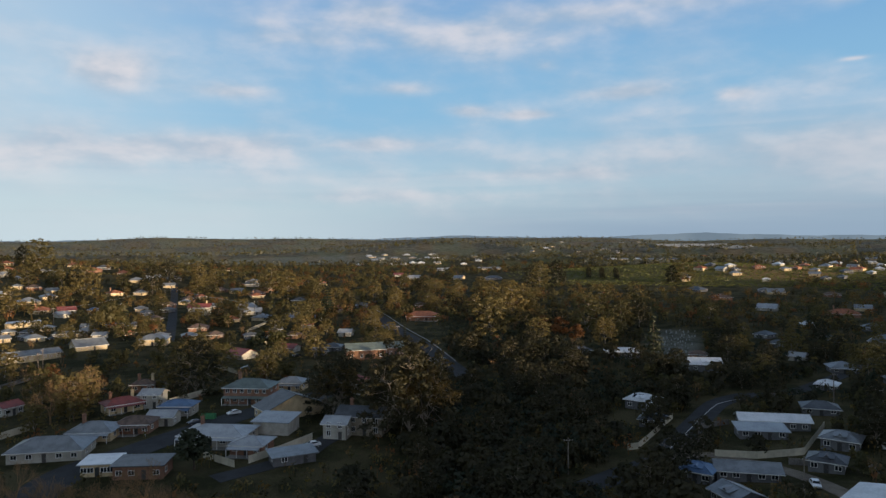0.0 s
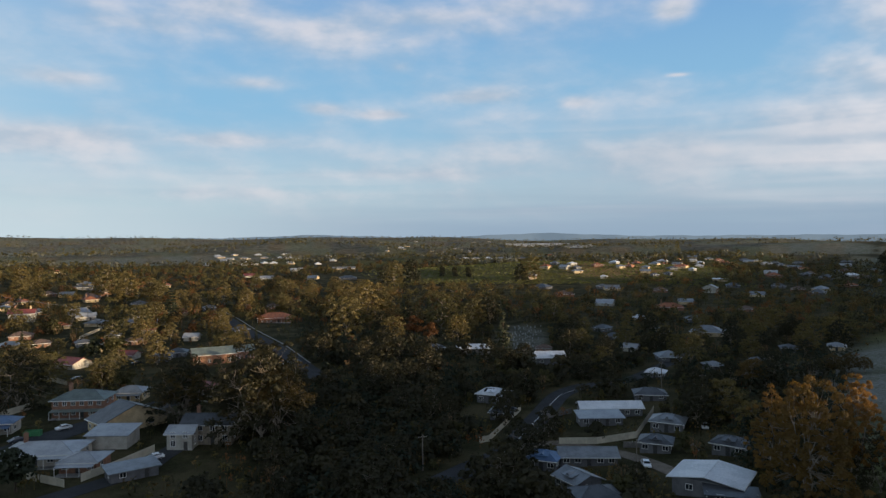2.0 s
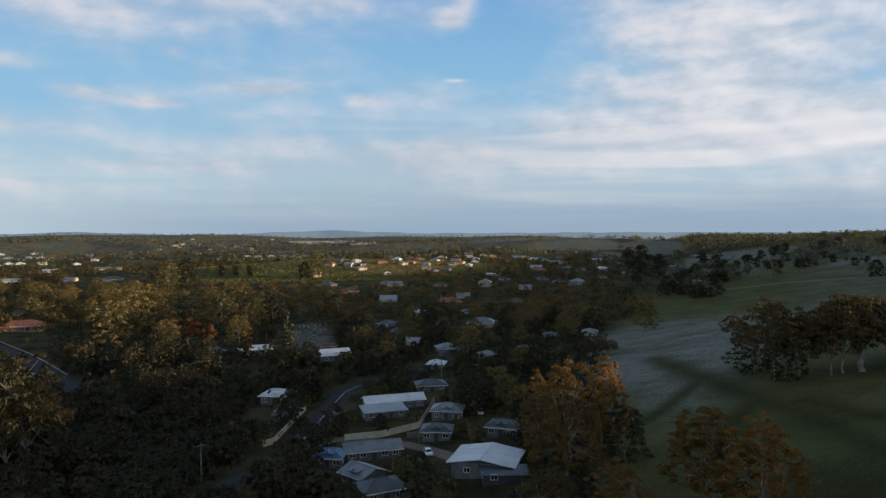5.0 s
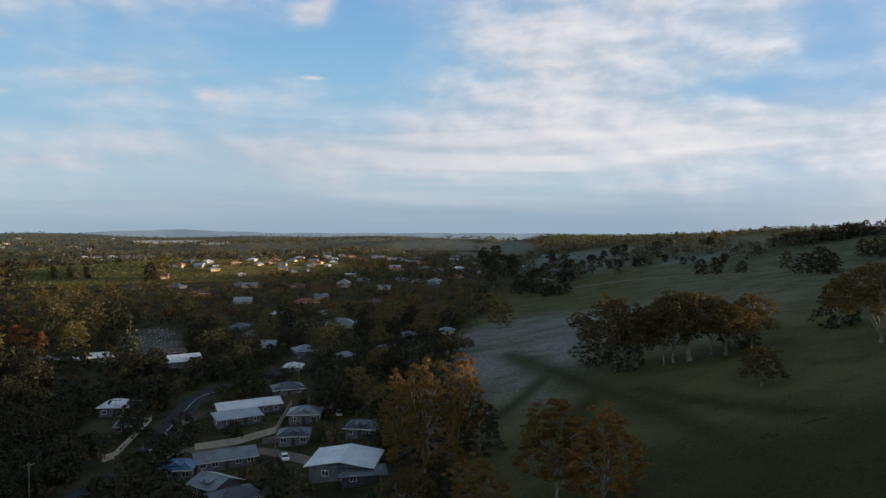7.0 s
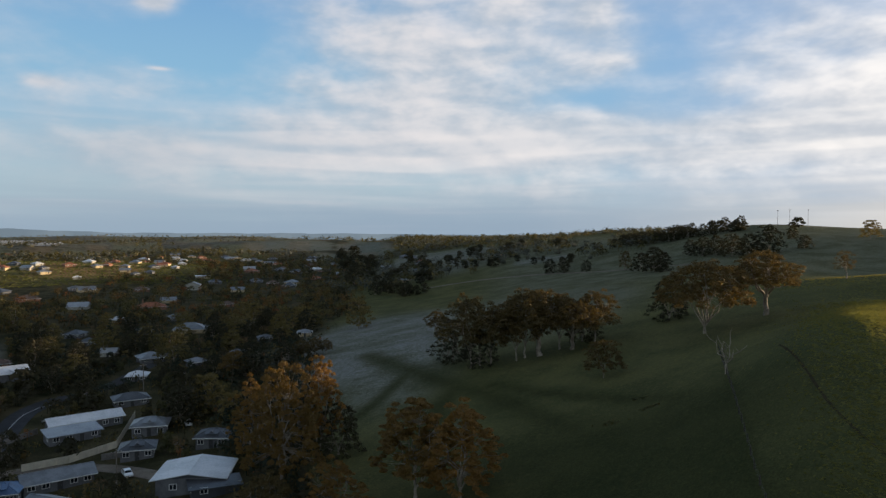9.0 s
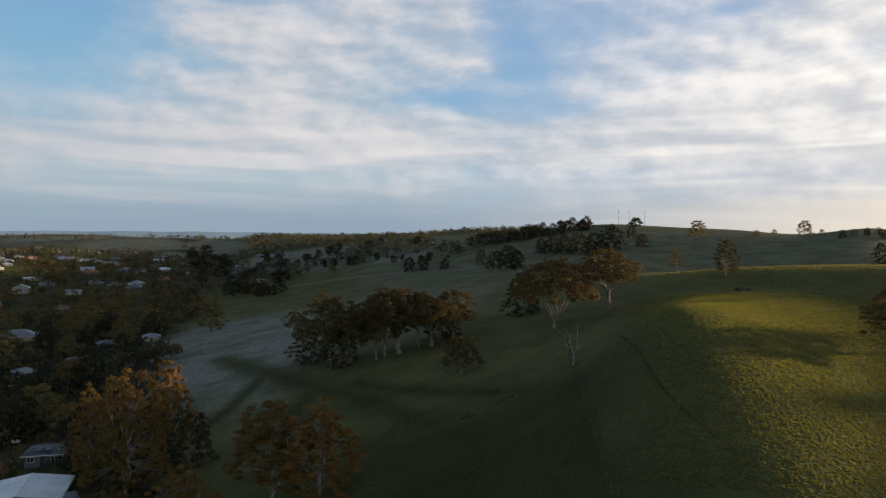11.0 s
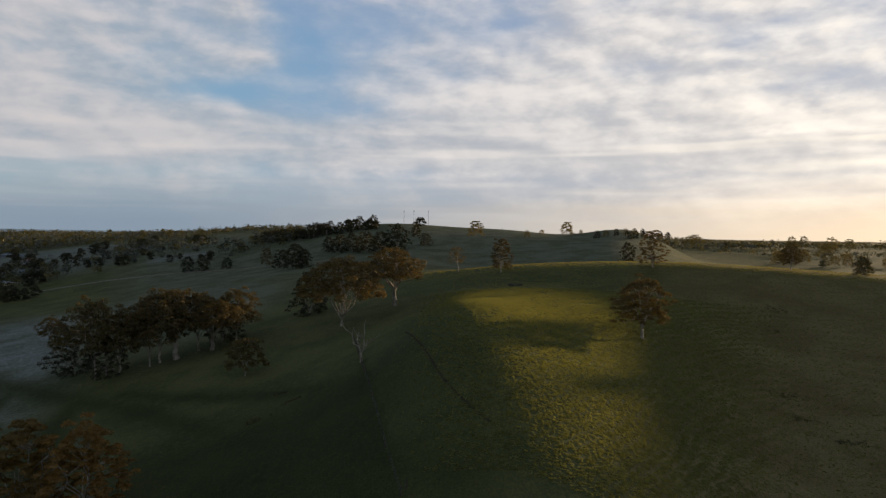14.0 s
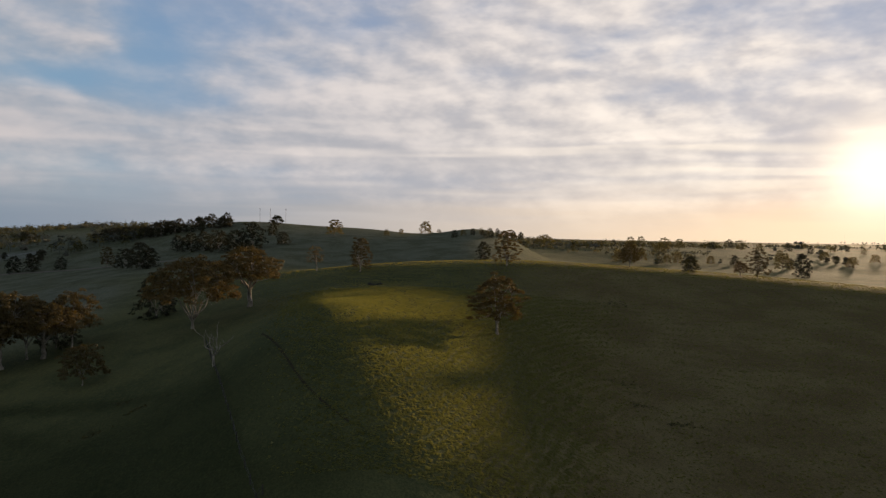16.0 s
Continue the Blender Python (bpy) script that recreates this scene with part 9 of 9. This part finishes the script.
plant("distant_gum_tree", TOWN_TREES[1][1], 9.3, 832, "eucalypt among the houses", 1.78)
plant("distant_gum_tree", TOWN_TREES[0][1], 19.1, 819, "eucalypt among the houses", 1.81)
plant("distant_gum_tree", TOWN_TREES[1][1], 18.2, 817, "eucalypt among the houses", 1.26)
plant("distant_gum_tree", TOWN_TREES[0][1], 12.6, 506, "eucalypt among the houses", 1.41)
plant("distant_gum_tree", TOWN_TREES[0][1], 14.4, 428, "eucalypt among the houses", 1.14)
plant("distant_gum_tree", TOWN_TREES[0][1], 11.7, 413, "eucalypt among the houses", 1.45)
plant("distant_gum_tree", TOWN_TREES[1][1], 15.7, 442, "eucalypt among the houses", 1.17)
plant("distant_gum_tree", TOWN_TREES[1][1], 2.1, 313, "eucalypt among the houses", 0.87)
plant("distant_gum_tree", TOWN_TREES[1][1], -21.5, 784, "eucalypt among the houses", 1.58)
plant("distant_gum_tree", TOWN_TREES[0][1], -19.4, 798, "eucalypt among the houses", 1.43)
plant("distant_gum_tree", TOWN_TREES[0][1], -18.2, 750, "eucalypt among the houses", 1.24)
plant("distant_gum_tree", TOWN_TREES[0][1], -13.9, 694, "eucalypt among the houses", 1.83)
plant("distant_gum_tree", TOWN_TREES[0][1], -12.6, 632, "eucalypt among the houses", 1.68)
plant("distant_gum_tree", TOWN_TREES[0][1], -11.0, 636, "eucalypt among the houses", 1.36)
plant("distant_gum_tree", TOWN_TREES[0][1], -30.1, 878, "eucalypt among the houses", 2.26)
plant("distant_gum_tree", TOWN_TREES[1][1], -31.1, 936, "eucalypt among the houses", 1.52)
plant("distant_gum_tree", TOWN_TREES[0][1], -31.9, 563, "eucalypt among the houses", 1.30)
plant("distant_gum_tree", TOWN_TREES[0][1], -27.3, 661, "eucalypt among the houses", 1.92)
plant("distant_gum_tree", TOWN_TREES[1][1], -28.0, 697, "eucalypt among the houses", 1.34)
plant("distant_gum_tree", TOWN_TREES[1][1], -22.7, 696, "eucalypt among the houses", 1.75)
plant("distant_gum_tree", TOWN_TREES[1][1], -18.3, 336, "eucalypt among the houses", 0.71)
plant("pine_tree", PINES[0], -9.5, 492, "dark conifer among the houses", 1.42)
plant("pine_tree", PINES[1], -3.2, 363, "dark conifer among the houses", 0.75)
plant("pine_tree", PINES[0], 16.8, 313, "dark conifer among the houses", 1.33)
plant("pine_tree", PINES[1], -24.5, 501, "dark conifer among the houses", 0.94)
plant("shrub", BUSH[0], -19.9, 177, "dense dark rounded tree beside the shop", 1.18)
plant("shrub", BUSH[1], -14.0, 285, "rounded green garden tree", 1.05)
plant("shrub", BUSH[3], -25.4, 474, "broad garden tree with yellow-green leaves", 1.98)
plant("shrub", BUSH[4], -26.3, 456, "small golden autumn tree", 1.01)
plant("shrub", BUSH[2], -18.0, 480, "rust-red rounded autumn tree", 1.41)
plant("shrub", BUSH[1], -13.5, 348, "broad green hedge-like tree", 1.48)
plant("shrub", BUSH[0], -14.8, 353, "broad green hedge-like tree", 1.35)
plant("shrub", BUSH[2], -2.4, 220, "rust-leaved tree in front of the dark eucalypts", 0.95)
plant("shrub", BUSH[2], 9.5, 383, "rust-red rounded autumn tree", 1.49)
plant("shrub", BUSH[2], 10.8, 367, "rust-red rounded autumn tree", 1.23)
plant("shrub", BUSH[2], 8.1, 409, "rust-red rounded autumn tree", 1.26)

# ---------------------------------------------------------------- trees between the houses
def road_gap(x, y):
    return min(((x - p.x) ** 2 + (y - p.y) ** 2) ** 0.5 for r in ROADS for p in r[::2])


def scatter(count, seed, b0, b1, d0, d1, choice, smin, smax, spare=0.75, power=1.0):
    """Trees at random over a stretch of town, off the roads and roofs and thinned along the camera's sightlines to the
    houses.
    """
    rng = np.random.default_rng(seed)
    made, tries = 0, 0
    while made < count and tries < count * 12:
        tries += 1
        b = rng.uniform(b0, b1)
        d = math.sqrt(rng.uniform(0, 1) ** power * (d1 ** 2 - d0 ** 2) + d0 ** 2)
        x, y, z = at(b, d)
        if x - y > -34 + 0.10 * max(0, y - 250) and d < 900 and b > 36:
            continue
        if math.hypot((b - 21) / 14.0, (d - 935) / 140.0) < 1.0 or (15.8 < b < 20.6 and 300 < d < 440):
            continue
        k = int(rng.choice(choice))
        name, meshes, label = TOWN_TREES[k]
        sc = rng.uniform(smin, smax)
        high = (15, 15, 15, 8, 8, 7, 9, 13, 10, 10)[k] * sc
        if road_gap(x, y) < 6 + 0.12 * high:
            continue
        ok = True
        for hx, hy, hr, hb, hd in FOOTPRINTS:
            gap = math.hypot(x - hx, y - hy)
            if gap < hr + 2.2:
                ok = False
                break
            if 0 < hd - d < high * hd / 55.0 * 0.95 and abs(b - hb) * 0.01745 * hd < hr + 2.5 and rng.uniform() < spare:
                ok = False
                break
        if not ok:
            continue
        plant(name, meshes, b, d, label, sc, rng.uniform(0, 6.28), category="tree", wide=sc * rng.uniform(0.85, 1.2))
        made += 1


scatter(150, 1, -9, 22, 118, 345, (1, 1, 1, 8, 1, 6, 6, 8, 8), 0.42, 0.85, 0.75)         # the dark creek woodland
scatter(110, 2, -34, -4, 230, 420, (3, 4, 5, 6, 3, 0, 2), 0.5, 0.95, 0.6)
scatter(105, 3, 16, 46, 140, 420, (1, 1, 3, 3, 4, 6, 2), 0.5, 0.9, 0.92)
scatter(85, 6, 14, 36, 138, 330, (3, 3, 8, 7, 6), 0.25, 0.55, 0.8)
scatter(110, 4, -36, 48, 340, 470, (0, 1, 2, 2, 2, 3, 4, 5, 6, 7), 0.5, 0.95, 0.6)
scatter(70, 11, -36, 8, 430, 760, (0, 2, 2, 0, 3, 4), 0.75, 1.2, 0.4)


def woods(name, label, n, most, d0, d1, blades, size, seed, town, lobes, b0=-44, b1=134, least=None, grow=1.0, leaves=None):
    """Far woodland, street trees and hedgerows, too many to count."""
    rng = np.random.default_rng(seed)
    b = rng.uniform(b0, min(b1, 60) if town else b1, n)
    d = d0 * (d1 / d0) ** rng.uniform(0, 1, n)
    x, y = d * np.sin(np.radians(b)), d * np.cos(np.radians(b))
    wild = np.sin(x / 210.0 + 1.3 * np.sin(y / 340.0)) * np.sin(y / 190.0 + 1.1 * np.sin(x / 400.0)) + 0.5 * np.sin(x / 71.0) * np.sin(y / 83.0)
    if town:
        keep = wild > -0.75
        for r in ROADS:
            for p in r[::2]:
                keep &= np.hypot(x - p.x, y - p.y) > 7
        keep &= (np.hypot((b - 21) / 13.0, (d - 935) / 135.0) > 1.0) & ((x - y < -60) | (b < 44) | (wild > 0.25))
        for hx, hy, hr, hb, hd in FOOTPRINTS:
            keep &= np.hypot(x - hx, y - hy) > hr + 3
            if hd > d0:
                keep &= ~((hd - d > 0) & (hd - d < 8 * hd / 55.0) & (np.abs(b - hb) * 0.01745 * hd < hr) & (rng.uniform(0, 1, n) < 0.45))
    else:
        keep = wild > 0.05 + 0.55 * sstep(98, 104, b) - 0.3 * sstep(46, 50, b) * sstep(72, 68, b) - 0.7 * sstep(2400, 3400, d) * sstep(105, 90, b)
        keep &= (np.hypot((b - 81) / 9.0, (d - 1000) / 450.0) > 1.0)
        close = np.min([np.abs(d - 20 - ridge_line(b, k)) for k in range(len(RIDGES))], axis=0)
        north = b < 48
        keep = np.where(north, (close < 130) & (wild > -0.9) | (d > 4100) | (wild > 0.55), keep)
    if least is not None:
        keep = wild > least
    keep &= ~((b > 15.8) & (b < 20.6) & (d > 305) & (d < 440))
    keep &= ~((b > 43) & (b < 64) & (d < np.interp(b, [43, 49, 53, 60], [310, 440, 540, 600])))   # the open frosty paddock
    if leaves:
        keep &= ~((b > 13) & (b < 35) & (d > 120) & (d < 245))
    for fb, fd, wb, wd in FIELDS:
        keep &= np.maximum(np.abs((b - fb) / wb), np.abs((d - fd) / wd)) > 1.05
        keep &= ~((np.abs(b - fb) < wb) & (d < fd - wd) & (d > fd - wd - 130))
    fields = np.minimum(np.hypot((b + 10) / 9.0, (d - 1900) / 330.0), np.hypot((b + 17) / 14.0, (d - 2900) / 300.0))
    keep &= fields > 1.0
    x, y = x[keep][:most], y[keep][:most]
    z = ground(x, y)
    tones = ((OLIVE, "olive-green"), (GUM_DARK, "dark grey-green"), (GUM, "brown-green"), (GARDEN, "deep green"), (RUST if town else OLIVE, "rust and olive"))
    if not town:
        # far woods take the pale leaves that stand in for haze
        tones = ((HAZE_GUM, "blue-grey"), (HAZE_GREYGUM, "grey-green"), (GARDEN, "deep green"), (OLIVE, "olive-green"), (GUM_DARK, "dark grey-green"))
    tones = leaves or tones
    share = (0, 1, 2, 0, 1, 2, 3, 1, 2, 4, 0, 3) if not leaves else (0, 1) * 6
    for k, (leaf, tone) in enumerate(tones):
        s = Shape()
        for i in range(len(x)):
            if share[i % 12] != k:
                continue
            r, h = rng.uniform(2.2, 4.6), rng.uniform(5, 11.5)
            r, h = r * grow, h * grow
            if not town:
                r, h = r * 1.35, h * 1.1
            s.tube((x[i], y[i], z[i] - 1), (x[i], y[i], z[i] + h * 0.6), 0.3 * grow, 0.15 * grow, 3)
            for q in range(lobes):
                ox, oy, oz = (rng.normal(size=3) * (0.5 * r, 0.5 * r, 0.12 * h)) if lobes > 1 else (0, 0, 0)
                rr = r * (0.75 if lobes > 1 else 1.0)
                spray(s, rng, (x[i] + ox, y[i] + oy, z[i] + h * 0.48 + oz), rr, blades, size, min(1.5, h * 0.50 / r))
        tagged(new(name, s.mesh(name, leaf)), f"{tone} {label}", "woodland", kind="stuff")


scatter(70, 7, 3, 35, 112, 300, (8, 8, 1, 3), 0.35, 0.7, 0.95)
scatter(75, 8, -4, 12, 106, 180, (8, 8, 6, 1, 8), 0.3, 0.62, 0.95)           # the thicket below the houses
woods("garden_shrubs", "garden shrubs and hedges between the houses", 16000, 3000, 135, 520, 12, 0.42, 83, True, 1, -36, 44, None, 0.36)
# near-black leaves carry the shade of this quarter in their colour
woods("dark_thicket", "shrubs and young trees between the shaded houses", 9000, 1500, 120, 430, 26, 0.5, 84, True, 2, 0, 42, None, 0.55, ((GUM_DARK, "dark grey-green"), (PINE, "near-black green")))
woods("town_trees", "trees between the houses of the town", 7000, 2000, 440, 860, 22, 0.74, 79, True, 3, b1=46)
woods("town_trees", "trees between the far houses", 9000, 3600, 800, 1600, 26, 1.15, 78, True, 1, b1=47)
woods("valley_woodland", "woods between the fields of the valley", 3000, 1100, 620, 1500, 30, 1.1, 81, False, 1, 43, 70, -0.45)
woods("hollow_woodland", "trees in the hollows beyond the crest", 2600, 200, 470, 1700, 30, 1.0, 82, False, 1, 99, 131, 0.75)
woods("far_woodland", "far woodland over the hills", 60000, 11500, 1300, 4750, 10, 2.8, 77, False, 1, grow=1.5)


def pasture_grass(seed, n, b0, b1, d0, d1, wide, high, label):
    """Tussocks standing out of the pasture, thicker along the sheep tracks that follow the slope."""
    rng = np.random.default_rng(seed)
    b = np.radians(rng.uniform(b0, b1, n))
    d = np.sqrt(rng.uniform(d0 ** 2, d1 ** 2, n))
    x, y = d * np.sin(b), d * np.cos(b)
    z = ground(x, y)
    track = np.sin(z * 9.0 + 1.6 * np.sin(x / 4.1) + 1.2 * np.sin(y / 3.3))
    clump = np.sin(x * 1.9 + 2 * np.sin(y * 0.7)) * np.sin(y * 2.3 + 2 * np.sin(x * 0.6))
    deg = np.degrees(b)
    edge = sstep(b0, b0 + 0.25 * (b1 - b0), deg + rng.normal(scale=1.0, size=n)) * sstep(b1, b1 - 0.25 * (b1 - b0), deg + rng.normal(scale=1.0, size=n))
    keep = (0.5 * track + 0.6 * clump + rng.uniform(-0.9, 0.9, n) > -0.1) & (rng.uniform(0, 1, n) < edge)
    x, y, z = x[keep], y[keep], z[keep]
    n = len(x)
    w = np.arctan2(-x, y) + rng.normal(scale=0.6, size=n)   # drawn out along the slope
    half = wide * rng.uniform(0.3, 0.75, n)
    tall = high * rng.uniform(0.5, 1.3, n)
    ax, ay = np.cos(w) * half, np.sin(w) * half
    lx, ly = rng.normal(scale=0.4, size=(2, n)) * tall
    base = z - 0.05
    quad = np.stack([np.stack([x - ax, y - ay, base], -1), np.stack([x + ax, y + ay, base], -1),
                     np.stack([x + 0.7 * ax + lx, y + 0.7 * ay + ly, z + tall * 0.85], -1),
                     np.stack([x - 0.5 * ax + lx, y - 0.5 * ay + ly, z + tall], -1)], 1)
    me = bpy.data.meshes.new("pasture_grass")
    me.from_pydata(quad.reshape(-1, 3).tolist(), [], (np.arange(n)[:, None] * 4 + np.arange(4)).tolist())
    me.materials.append(BLADES)
    me.update()
    tagged(new("pasture_grass", me), label, "grass", kind="stuff")


# blades brighter than the ground, laid thickest where the slope should look sunlit
pasture_grass(91, 230000, 79, 109, 86, 235, 0.42, 0.13, "tussocks of green-gold grass on the sunlit brow of the pasture")
pasture_grass(92, 130000, 76, 140, 92, 292, 0.45, 0.13, "tussocks of green grass over the pasture slope")
pasture_grass(93, 34000, 66, 141, 282, 326, 0.45, 0.10, "tussocks of grass along the crest")
# tufts added so that the mound catches more of the low sun
pasture_grass(94, 26000, 5, 38, 790, 1080, 2.4, 0.8, "tall green grass on the sunlit mound beyond the town")
